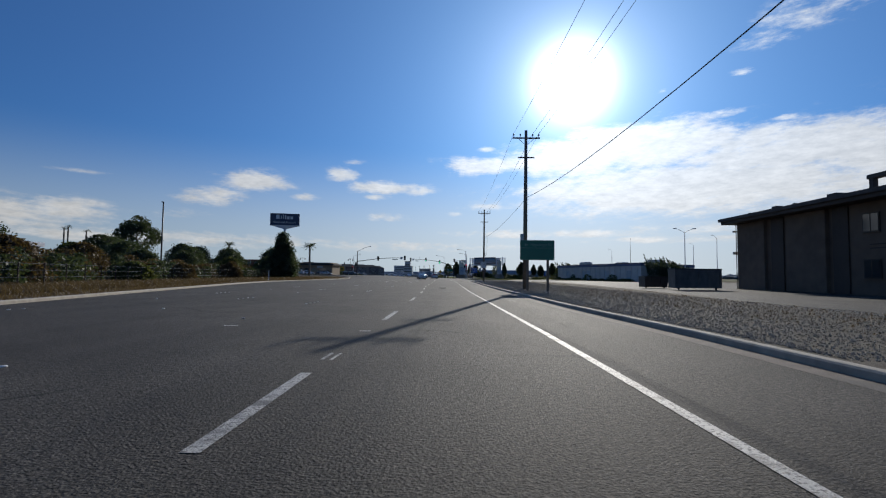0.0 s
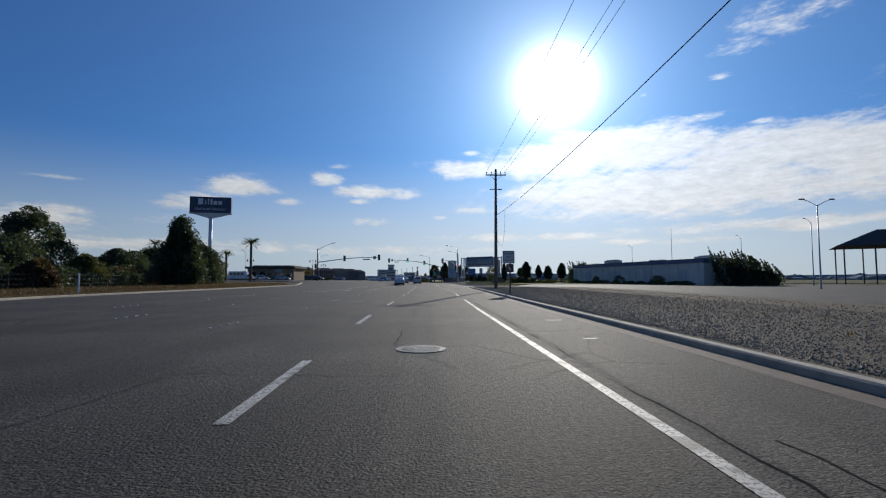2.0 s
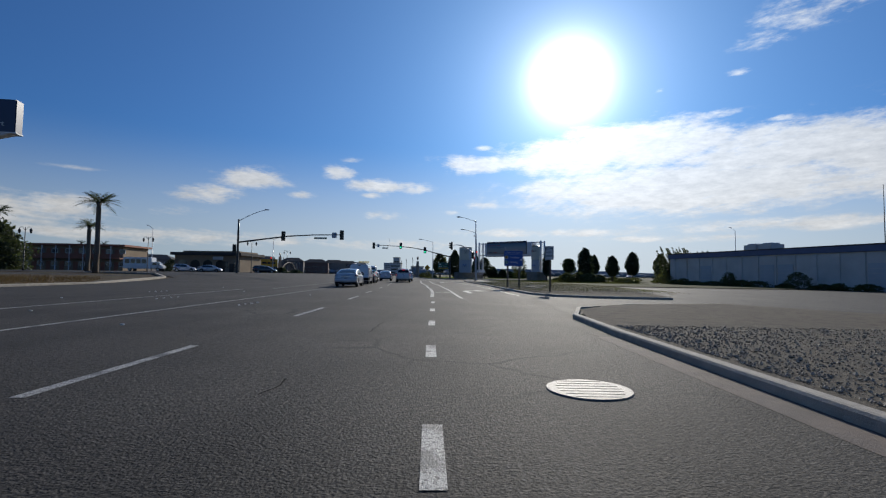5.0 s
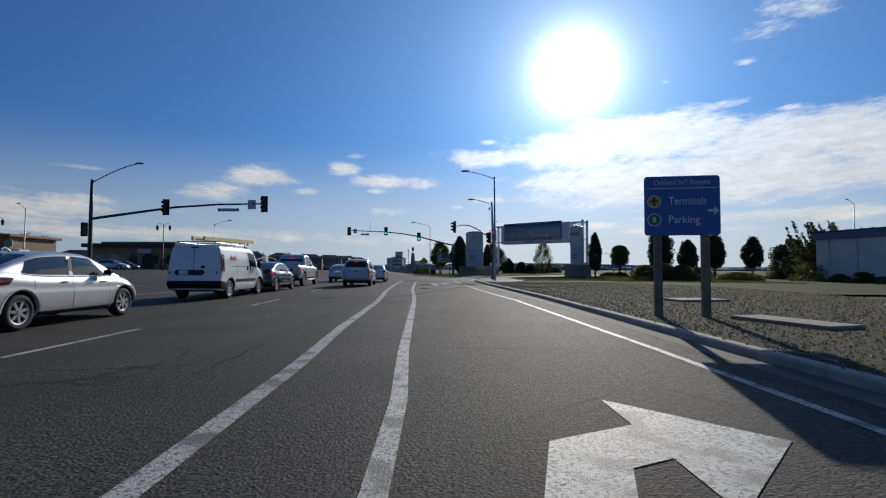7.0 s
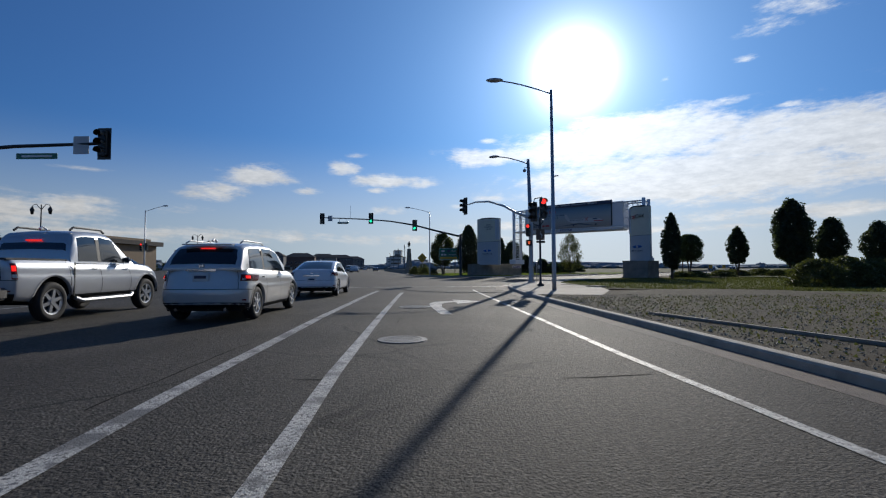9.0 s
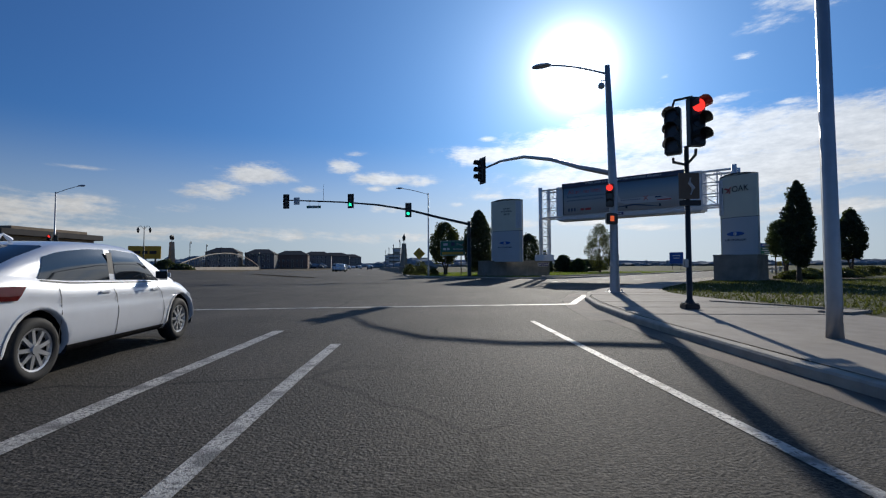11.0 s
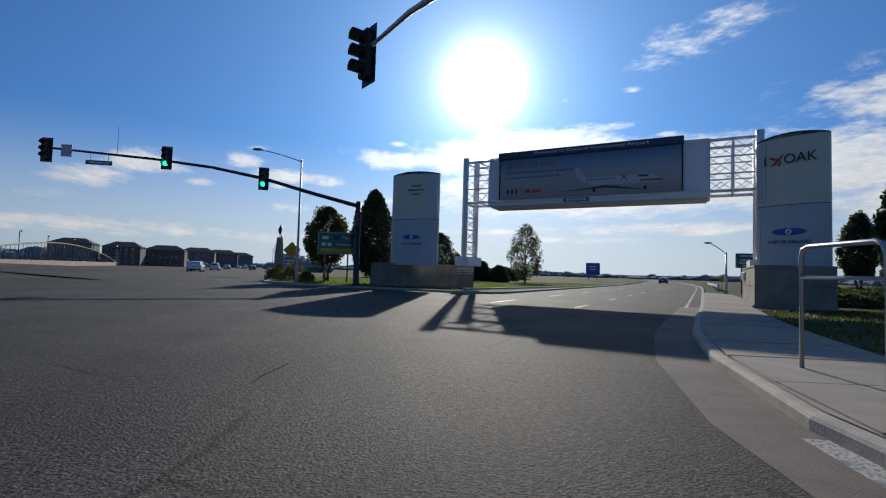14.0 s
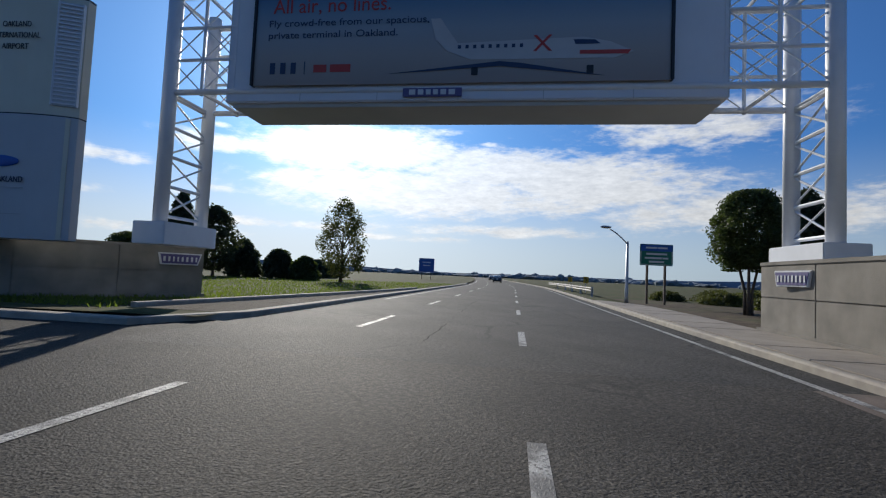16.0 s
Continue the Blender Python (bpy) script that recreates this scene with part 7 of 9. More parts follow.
            part("reversing_lens", hull.patch(s, 0.80, 0.96, 0.55, 0.64, 0.022, 5, 1), LAMPC, lamp)
        part("headlamp", hull.patch(s, 2.12, 2.6, 0.62, 0.80, 0.01, 8, 2, slant=-0.05), LAMPC, body)
        part("bumper_reflector", hull.patch(s, 0.62, 0.76, 0.21, 0.245, 0.012, 4, 1), LAMPR, body)
        if brake:
            u0, u1, f0, f1 = {"wide": (0.70, 0.86, 0.77, 0.84), "crossover": (0.70, 0.88, 0.76, 0.83)}.get(tail, (0.81, 0.95, 0.72, 0.86))
            part("brake_lens", hull.patch(s, u0, u1, f0, f1, 0.022, 6, 1), LAMPON, body)
    part("bumper_seam", hull.patch(1, -0.0, 0.98, 0.485, 0.50, 0.003, 16, 1), BLACKP, body)
    part("bumper_seam", hull.patch(-1, -0.0, 0.98, 0.485, 0.50, 0.003, 16, 1), BLACKP, body)
    for s in (1, -1):
        part("rear_valance", hull.patch(s, 0.0, 0.9, 0.0, 0.16, 0.006, 12, 2), BLACKP, body)
        part("boot_seam", hull.patch(s, 0.50, 0.515, 0.5, 0.93, 0.003, 1, 6), BLACKP, body)
        part("exhaust_tip", tube([(s * hw * 0.55, 0.06, sill + 0.04), (s * hw * 0.55, 0.24, sill + 0.04)], 0.035, 10), CHROME, t)
    fp = max(0.0, (plate_z - sill) / (curve_at(deck, 0.1) - sill))
    yp = hull.at(0.0, fp).y
    pl = part("number_plate", box(0.34, 0.02, 0.17, (0, yp - 0.014, plate_z), 0.008), PLATE, t)
    part("writing_bar", box(0.24, 0.01, 0.06, (0, yp - 0.027, plate_z + 0.055)), SNAVY, pl)
    part("rear_handle_trim", box(W * 0.34, 0.035, 0.04, (0, yp - 0.012, plate_z + 0.21), 0.012), CHROME, t)
    part("badge", box(0.12, 0.02, 0.06, (0, hull.at(0, min(0.97, fp + 0.42)).y - 0.012, plate_z + 0.29), 0.01), CHROME, t)
    if brake:
        part("high_brake_lamp", box(0.3, 0.05, 0.03, (0, ra - 0.03, cab(ra)[1] - 0.012)), LAMPON, t)
    if spoiler:
        part("roof_spoiler", box(W * 0.58, 0.2, 0.025, (0, ra - 0.02, H - 0.075), 0.01), paint, t)
    part("windscreen_wiper", box(0.6, 0.02, 0.02, (0.1, y1 - 0.03, soft_at(deck, y1) + 0.035)), BLACKP, t)
    part("antenna", tube([(0.05, ra + 0.25, H + 0.01), (0.05, ra + 0.14, H + 0.075), (0.05, ra + 0.06, H + 0.02)], [0.03, 0.012, 0.03], 6), paint, t)
    if roof_rails:
        for s in (-1, 1):
            part("roof_rail", tube([(s * hw * 0.64, ra + 0.2, H - 0.02), (s * hw * 0.64, ra + 0.4, H + 0.045), (s * hw * 0.64, rb - 0.35, H + 0.045), (s * hw * 0.64, rb - 0.2, H - 0.02)], 0.016, 6), SILVERD, t, smooth=True)
    return t


def sedan(name, m, paint, label, L=4.85, W=1.84, H=1.46, **kw):
    return vehicle(name, m, paint, label, L, W, H,
                   [(0, 1.05), (0.12, 1.08), (0.75, 1.075), (1.5, 1.0), (3.2, 0.96), (3.7, 0.95), (L - 0.55, 0.84), (L - 0.1, 0.72), (L, 0.66)],
                   [(0.55, 1.08), (1.0, 1.25), (1.5, 1.40), (1.95, H - 0.01), (2.45, H), (2.9, H - 0.035), (3.3, 1.25), (3.85, 0.95)],
                   (1.0, L - 0.95), pillars=(0.50, 0.42), **kw)


def suv(name, m, paint, label, L=4.62, W=1.82, H=1.70, **kw):
    return vehicle(name, m, paint, label, L, W, H,
                   [(0, 1.10), (0.1, 1.12), (0.6, 1.12), (1.5, 1.08), (3.0, 1.04), (3.55, 1.02), (L - 0.5, 0.93), (L - 0.1, 0.82), (L, 0.74)],
                   [(0.10, 1.12), (0.24, 1.36), (0.46, 1.60), (0.8, 1.665), (1.6, H), (2.3, H - 0.01), (2.75, 1.58), (3.55, 1.03)],
                   (0.88, L - 0.9), r=0.36, rear=[(0, 0.12), (0.12, 0.02), (0.4, 0.0), (0.55, 0.03), (1, 0.10)], pillars=(0.42, 0.40), tail="crossover", spoiler=True, plate_z=0.86, **kw)


def hatch(name, m, paint, label, L=4.45, W=1.75, H=1.49, **kw):
    return vehicle(name, m, paint, label, L, W, H,
                   [(0, 1.08), (0.1, 1.1), (0.5, 1.1), (1.4, 1.0), (3.0, 0.95), (3.4, 0.94), (L - 0.5, 0.82), (L - 0.1, 0.72), (L, 0.66)],
                   [(0.14, 1.1), (0.55, 1.27), (1.2, 1.42), (1.8, H), (2.3, H - 0.01), (2.7, 1.4), (3.1, 1.2), (3.6, 0.95)],
                   (0.85, L - 0.95), pillars=(0.6, 0.4), **kw)


def van(m, label):
    """A small white panel van with a ladder rack."""
    L, W = 4.75, 1.85
    t = thing("panel_van", m, label, "van")
    hw = W / 2
    deck = [(0, 1.86), (0.12, 1.89), (3.0, 1.89), (3.4, 1.82), (4.0, 1.20), (4.3, 1.06), (L - 0.1, 0.86), (L, 0.72)]
    hull = Hull(L, W, deck, 0.28, [(0, 0.06), (0.08, 0.0), (0.3, 0.0), (0.36, 0.05), (0.6, 0.06), (1, 0.14)], [(0, -0.1), (0.3, 0), (0.7, -0.04), (1, -0.16)],
                [(0, 0.92), (0.05, 0.97), (0.14, 0.995), (0.4, 1.0), (0.5, 0.995), (0.75, 0.945), (0.93, 0.88), (0.98, 0.83), (1, 0.74)], corner=0.24, nose=0.7, square=5.0)
    body = crisp(part("body", hull.mesh((0.92, 3.85), 0.405, 0.33), WHITEC, t), 30)
    arch_and_wheels(t, body, hull, (0.92, 3.85), 0.33, 0.405, 8, BLACKP)
    part("floor_pan", box(W * 0.8, L * 0.86, 0.1, (0, L / 2, 0.27)), BLACKP, t)
    for s in (-1, 1):
        ua, ub = hull.u_of(2.72), hull.u_of(3.5)
        part("side_window", hull.patch(s, ua, ub, 0.55, 0.88, 0.006, 6, 4, slant=-0.012), GLASSD, t)
        part("rub_strip", hull.patch(s, hull.u_of(1.42), hull.u_of(3.35), 0.19, 0.255, 0.016, 8, 1), BLACKP, t)
        part("tail_lamp", hull.patch(s, 0.84, 1.02, 0.42, 0.80, 0.02, 8, 4), LAMPR, t)
        part("mirror", box(0.2, 0.12, 0.26, (s * (hw + 0.12), 3.42, 1.10), 0.05), BLACKP, t)
        for y in (1.5, 2.62, 3.44):
            u = hull.u_of(y)
            part("door_seam", hull.patch(s, u - 0.002, u + 0.002, 0.06, 0.93, 0.003, 1, 10), BLACKP, body)
        for y in (2.5, 2.78):
            p = hull.at(hull.u_of(y), 0.50)
            part("door_handle", box(0.035, 0.06, 0.17, (s * (p.x + 0.008), y, p.z - 0.08), 0.012), BLACKP, t)
        part("slide_rail", hull.patch(s, hull.u_of(1.0), hull.u_of(2.45), 0.535, 0.548, 0.006, 10, 1), BLACKP, body)
        part("panel_crease", hull.patch(s, hull.u_of(0.45), hull.u_of(2.5), 0.60, 0.612, 0.004, 10, 1), WHITEC, body)
        part("rail", tube([(s * 0.62, 0.25, 1.99), (s * 0.62, 3.0, 1.99)], 0.02, 6), GALV, t)
        part("headlamp", box(0.3, 0.3, 0.3, (s * 0.66, L - 0.36, 0.74), 0.06), LAMPC, t)
        part("door_hinge", box(0.05, 0.03, 0.07, (s * 0.80, 0.03, 0.9), 0.01), BLACKP, t)
        part("rear_bumper", hull.patch(s, 0.0, 1.06, 0.03, 0.20, 0.022, 14, 2), BLACKP, t)
    part("windscreen", box(1.36, 0.02, 0.78, (0, 3.70, 1.13), 0.0, m=pose(0, 0, 0, 45, 0, 0)), GLASSD, t)
    part("rear_door_seam", box(0.014, 0.012, 1.28, (0, 0.06, 0.58), m=pose(0, 0, 0, -4.0, 0, 0)), BLACKP, t)
    part("rear_handle_panel", box(1.0, 0.05, 0.19, (-0.12, 0.035, 0.84), 0.05), BLACKP, t)
    part("number_plate", box(0.32, 0.015, 0.15, (-0.32, 0.004, 0.86), 0.006), PLATE, t)
    part("badge", box(0.14, 0.015, 0.1, (0.32, 0.05, 1.08), 0.02), LAMPR, t)
    part("high_brake_lamp", box(0.28, 0.04, 0.05, (0, 0.13, 1.78)), LAMPR, t)
    for y in (0.3, 1.6, 2.9):
        part("rack_bar", tube([(-0.72, y, 1.84), (-0.72, y, 2.02), (0.72, y, 2.02), (0.72, y, 1.84)], 0.022, 6), GALV, t)
    x = hull.at(hull.u_of(1.9), 0.70).x + 0.012
    for k in range(6):
        part("brand_bar", box(0.012, 0.03, (0.12, 0.18, 0.12, 0.14, 0.12, 0.17)[k], (x - 0.004, 0.95 + 0.085 * k, 1.38), 0.0, m=pose(0, 0, 0, 0, -7, 0)), SRED, t)
    ld = thing("ladder", m @ pose(0.25, 0.15, 2.05, 1.5, 0, 0), "yellow fibreglass extension ladder on the van rack", "ladder")
    for s in (-0.2, 0.2):
        part("stile", box(0.06, 4.5, 0.13, (s, 1.9, 0), 0.008), LADDER, ld)
    for k in range(12):
        part("rung", tube([(-0.2, 0.0 + 0.31 * k, 0.045), (0.2, 0.0 + 0.31 * k, 0.045)], 0.017, 6), GALV, ld)
    return t


def pickup(m, label, paint):
    L, W, H = 5.35, 1.90, 1.92
    t = vehicle("pickup_truck", m, paint, label, L, W, H,
                [(0, 1.22), (0.1, 1.23), (1.66, 1.23), (1.76, 1.20), (3.7, 1.19), (4.05, 1.18), (L - 0.5, 1.12), (L - 0.1, 1.0), (L, 0.92)],
                [(1.72, 1.21), (1.77, 1.55), (1.86, 1.84), (2.2, H - 0.02), (2.8, H), (3.15, H - 0.05), (3.5, 1.58), (3.95, 1.20)],
                (1.15, 4.4), r=0.40, category="pickup truck", tail="tall", brake=True, spokes=6, pillars=(0.20, 0.36), corner=0.2,
                rear=[(0, 0.14), (0.1, 0.08), (1, 0.06)], plate_z=0.52, sill=0.44, gap=0.12, lip=SILVERD)
    part("bed_liner", box(W * 0.80, 1.4, 0.02, (0, 0.88, 1.252)), BLACKP, t)
    for s in (-1, 1):
        part("bed_rail", box(0.07, 1.5, 0.04, (s * W * 0.43, 0.86, 1.225), 0.012), BLACKP, t)
        part("cab_gap", box(0.012, 0.03, 0.72, (s * W * 0.497, 1.70, 0.48)), BLACKP, t)
        part("step_bar", tube([(s * 0.93, 1.75, 0.44), (s * 0.97, 1.9, 0.38), (s * 0.97, 3.6, 0.38), (s * 0.93, 3.75, 0.44)], 0.045, 8), GALV, t)
        part("roof_rack", tube([(s * 0.6, 2.0, H), (s * 0.6, 2.1, H + 0.07), (s * 0.6, 3.0, H + 0.07), (s * 0.6, 3.1, H)], 0.025, 6), BLACKP, t)
    part("tailgate_handle", box(0.24, 0.03, 0.08, (0, 0.045, 1.08), 0.012), BLACKP, t)
    part("step_bumper", box(W * 0.96, 0.24, 0.22, (0, 0.0, 0.50), 0.04), STEELB, t)
    part("rear_axle", tube([(-0.7, 1.15, 0.40), (0.7, 1.15, 0.40)], 0.07, 8), BLACKP, t)
    return t


S = 1.04
def parked(x, y, a, k=S):
    """A vehicle's pose by its rear middle and heading."""
    return pose(x, y, lift(x, y) + 0.005, 0, 0, a) @ Matrix.Diagonal((k, k, k, 1))


sedan("sedan_car", parked(-7.72, 127.5, 3), SILVER, "silver saloon car waiting in the traffic queue", spokes=7)
van(parked(-8.5, 137.4, 3, 1.09), "white panel van with a ladder on its roof")
sedan("sedan_car", parked(-8.7, 143.0, 4), DARKC, "dark grey saloon car waiting in the traffic queue", brake=True)
pickup(parked(-9.75, 150.2, 4, 1.12), "silver double-cab pickup truck in the traffic queue", SILVER)
hatch("hatchback_car", parked(-9.0, 161.5, 4), SILVER, "silver hatchback waiting at the junction", brake=True)
suv("sport_utility_car", parked(-5.25, 151.2, 4, 1.06), CHAMP, "champagne silver crossover with its brake lights on", brake=True, roof_rails=True, spokes=6)
sedan("sedan_car", parked(-5.6, 160.4, 5), WHITEC, "white saloon car waiting at the junction", spokes=9, clad=True)
# cars on the forecourt, far traffic
sedan("sedan_car", parked(-53.5, 190.5, -80), SILVER, "silver saloon car parked before the restaurant")
suv("sport_utility_car", parked(-62, 196, -75), WHITEC, "white car parked before the restaurant")
sedan("sedan_car", parked(-58, 199.5, -80), BLACKC, "black car parked before the restaurant")
sedan("sedan_car", parked(-44.5, 199, -85), DARKC, "dark car parked before the restaurant")
suv("sport_utility_car", parked(-47.5, 205.0, -85), DARKC, "dark car parked before the restaurant")
q = exit_pt(95, 5.6)
sedan("sedan_car", parked(q[0], q[1], -36), BLACKC, "dark saloon car driving far down the airport road", brake=False)
q = exit_pt(150, 5.0)
sedan("sedan_car", parked(q[0], q[1], -34), BLACKC, "dark saloon car far down the airport road", brake=False)
for k, (x, y, mm, kind) in enumerate(((-22, 245, WHITEC, sedan), (-27, 262, SILVER, suv), (-32, 290, WHITEC, suv), (-30, 320, DARKC, sedan), (-41, 335, SILVER, sedan), (-44, 372, WHITEC, suv), (-53, 400, WHITEC, sedan), (-57, 430, DARKC, suv))):
    kind("sport_utility_car" if kind is suv else "sedan_car", parked(x, y, 10), mm, "car in the far traffic beyond the junction")


def shuttle_bus(m):
    t = thing("shuttle_bus", m, "white cutaway shuttle bus parked beside the motel", "bus")
    part("body", box(2.3, 5.6, 2.35, (0, 2.8, 0.55), 0.15), WHITEC, t)
    part("cab", box(1.95, 1.7, 1.45, (0, 6.2, 0.55), 0.3), WHITEC, t)
    part("bonnet", box(1.8, 1.0, 0.75, (0, 7.2, 0.55), 0.2), WHITEC, t)
    part("windscreen", box(1.7, 0.05, 0.7, (0, 6.9, 1.25), 0.0, m=pose(0, 0, 0, 30, 0, 0)), GLASSD, t)
    for s in (-1, 1):
        for y in (0.9, 2.0, 3.1, 4.2):
            part("side_window", box(0.04, 0.9, 0.85, (s * 1.15, y, 1.65), 0.02), GLASSD, t)
        part("cab_window", box(0.04, 0.8, 0.5, (s * 0.98, 6.2, 1.3), 0.02), GLASSD, t)
        for y in (1.4, 6.9):
            wheel(t, s * 0.95, y, 0.4, 0.25, s, 8)
    return t


shuttle_bus(pose(-66.5, 186.5, lift(-66, 186), 0, 0, -84))

# ------------------------------------------------------------------ buildings
def windows_row(parent, wallname, xs, y, z, w, h, depth=0.08, frame_mat=None):
    for x in xs:
        f = part("window", box(w + 0.16, depth, h + 0.16, (x, y - depth / 2, z - 0.08)), frame_mat or BROWND, parent)
        part("pane", box(w, 0.03, h, (x, y - depth - 0.012, z)), WINDOW, f)


# brown two-storey building beside the car park; its long side looks to -x
t = thing("office_building", pose(32.2, 53.0, 0.0, 0, 0, 0), "dark brown two-storey building with a flat overhanging roof", "building")
part("wall", box(16, 50, 7.3, (8.6, -25.5, 0.0)), BROWNW, t)
part("roof", box(19, 53, 0.34, (8.4, -25.5, 7.62), 0.03), ROOFB, t)
part("fascia", box(18.6, 52.4, 0.34, (8.4, -25.5, 7.29)), BROWND, t)
for y, w, d, mm in ((-2.6, 4.6, 0.30, BROWNW), (-6.6, 1.8, 0.12, BROWND), (-10.6, 4.8, 0.34, BROWNW), (-14.3, 1.6, 0.12, BROWND), (-32.5, 1.2, 0.2, BROWND), (-45.0, 1.2, 0.2, BROWND)):
    part("wall_bay", box(d, w, 7.24, (0.6 - d / 2, y, 0.02), 0.015), mm, t)
for k in range(10):
    y = -17.2 - 3.1 * k
    for z in (1.3, 4.9):
        f = part("window", box(0.10, 1.5, 1.5, (0.55, y, z)), BROWND, t)
        part("pane", box(0.04, 1.32, 1.32, (0.49, y, z + 0.09)), WINDOW, f)
        part("mullion", box(0.05, 0.05, 1.32, (0.475, y, z + 0.09)), BROWND, f)
        part("sill", box(0.16, 1.7, 0.06, (0.53, y, z - 0.08)), BROWNW, f)
for z in (3.6, 3.9):
    part("string_course", box(0.06, 32.0, 0.08, (0.58, -33.0, z)), BROWND, t)
for k in range(3):
    part("pier", box(0.35, 0.5, 7.28, (3.0 + 5 * k, 0.02, 0), 0.02), BROWND, t)
for y, w, h in ((-3.0, 0.35, 0.3), (-7.2, 0.7, 0.4), (-9.6, 0.3, 0.35), (-14.5, 1.0, 0.4), (-33.0, 1.6, 0.8)):
    part("roof_vent", box(w, w, h, (0.2, y, 7.95), 0.03), ROOFB, t)
for y in (-17.6, -21.4, -25.2):
    part("roof_frame_post", box(0.4, 0.4, 1.1, (0.5, y, 7.95), 0.03), ROOFB, t)
part("roof_frame_beam", box(0.6, 8.2, 0.34, (0.5, -21.4, 8.95), 0.04), ROOFB, t)
part("downpipe", tube([(0.2, -0.3, 0), (0.2, -0.3, 7.3)], 0.05, 6), BROWND, t)
part("wall_lamp", box(0.45, 0.25, 0.2, (0.3, 0.12, 6.4), 0.03), GALV, t)
part("wall_lamp", box(0.45, 0.25, 0.3, (0.3, 0.12, 3.9), 0.03), GALV, t)

# canopy beyond the car park
t = thing("car_park_canopy", pose(95.2, 135.0, 0, 0, 0, -35) @ Matrix.Diagonal((1.25, 1.25, 1.32, 1)), "dark hipped canopy on slim posts", "canopy")
bm = bmesh.new()
v = [bm.verts.new(q) for q in ((-7, -5, 6.2), (9, -5, 6.2), (9, 9, 6.2), (-7, 9, 6.2), (-1, 1, 9.0), (5, 1, 9.0))]
for q in ((0, 1, 5, 4), (1, 2, 5), (2, 3, 4, 5), (3, 0, 4), (0, 3, 2, 1)):
    bm.faces.new([v[i] for i in q])
part("roof", bm, DARKROOF, t)
for x in (-6, -2, 2, 6, 8.5):
    for y in (-4.5, 8.5):
        part("post", box(0.2, 0.2, 6.3, (x, y, 0)), DARKM, t)

# long pale warehouse beside the car park; its long side looks to the road
p0, p1 = Vector((38.0, 169.0, 0)), Vector((49.5, 123.5, 0))
a = math.degrees(math.atan2((p1 - p0).y, (p1 - p0).x))
ln = (p1 - p0).length
t = thing("warehouse", pose((p0.x + p1.x) / 2, (p0.y + p1.y) / 2, 0, 0, 0, a), "long low pale grey warehouse with a blue fascia", "building")
for x0, x1, dep, up in ((-ln / 2, 12, 26, 0.0), (12, ln / 2, 10, 0.004)):
    L, xm = x1 - x0, (x0 + x1) / 2
    part("wall", box(L, dep, 4.3, (xm, dep / 2, 0)), BLUEW, t)
    part("fascia", box(L + 0.5, dep + 0.5, 0.7, (xm, dep / 2 + up, 4.25 + up), 0.03), BLUER, t)
    part("fascia_trim", box(L + 0.6, dep + 0.6, 0.08, (xm, dep / 2 + up, 4.93 + up), 0.02), DARKM, t)
    part("roof", box(L, dep, 0.12, (xm, dep / 2, 4.97 + up)), DARKROOF, t)
for k in range(18):
    x = -ln / 2 + ln * (k + 0.5) / 18
    part("wall_rib", box(0.14, 0.16, 4.22, (x, -0.07, 0)), BLUEW, t)
for k in (2, 6, 7, 11, 15):
    x = -ln / 2 + ln * (k + 1.0) / 18
    d = part("loading_door", box(2.0, 0.1, 3.0, (x, -0.04, 0), 0.01), GREYP, t)
    for j in range(5):
        part("slat", box(1.9, 0.03, 0.03, (x, -0.1, 0.4 + 0.5 * j)), BLUEW, d)
for x, y, w, h in ((-8.5, 1.8, 2.0, 0.75), (-6.2, 1.8, 2.0, 0.75), (-9.5, 15.5, 2.2, 0.9), (-6.5, 15.5, 2.2, 0.9), (8.0, 16.0, 6.0, 1.3)):
    u = part("roof_unit", box(w, 2.2, h, (x, y, 5.05), 0.05), BLUEW, t)
    part("roof_unit_cap", box(w * 0.7, 1.5, 0.22, (x, y, 5.02 + h), 0.05), GREYP, u)
part("roof_mast", tube([(-0.5, 13.5, 5.0), (-0.5, 13.5, 13.6)], [0.07, 0.03], 6), DARKM, t)

across = Vector((p1.y - p0.y, p0.x - p1.x, 0)).normalized()
for k in range(20):
    rnd = random.Random(700 + k)
    q = p0.lerp(p1, (k + rnd.uniform(0.1, 0.9)) / 20) + across * rnd.uniform(1.4, 3.2)
    tree(pose(q.x, q.y, 0.02), "dome", rnd.uniform(1.8, 4.2), rnd.uniform(0.5, 1.1) if k % 5 else 2.0, 0.02, "scruffy dark shrub along the warehouse wall", LEAF_O, 0.19, 700, 710 + k, group="warehouse shrubs", name="shrub", category="shrub", fill=0.2)
for k, (x, y, w, h) in enumerate(((40.5, 177.5, 4.0, 4.2), (43.5, 176.0, 4.6, 4.4), (41.0, 173.0, 3.6, 4.6))):
    tree(pose(x, y, 0.05), "dome", w, h, 0.1, "tall ragged bush at the end of the warehouse", LEAF_D, 0.24, 3200, 760 + k, stems=3, group="warehouse bushes", name="bush", category="bush", fill=0.25)

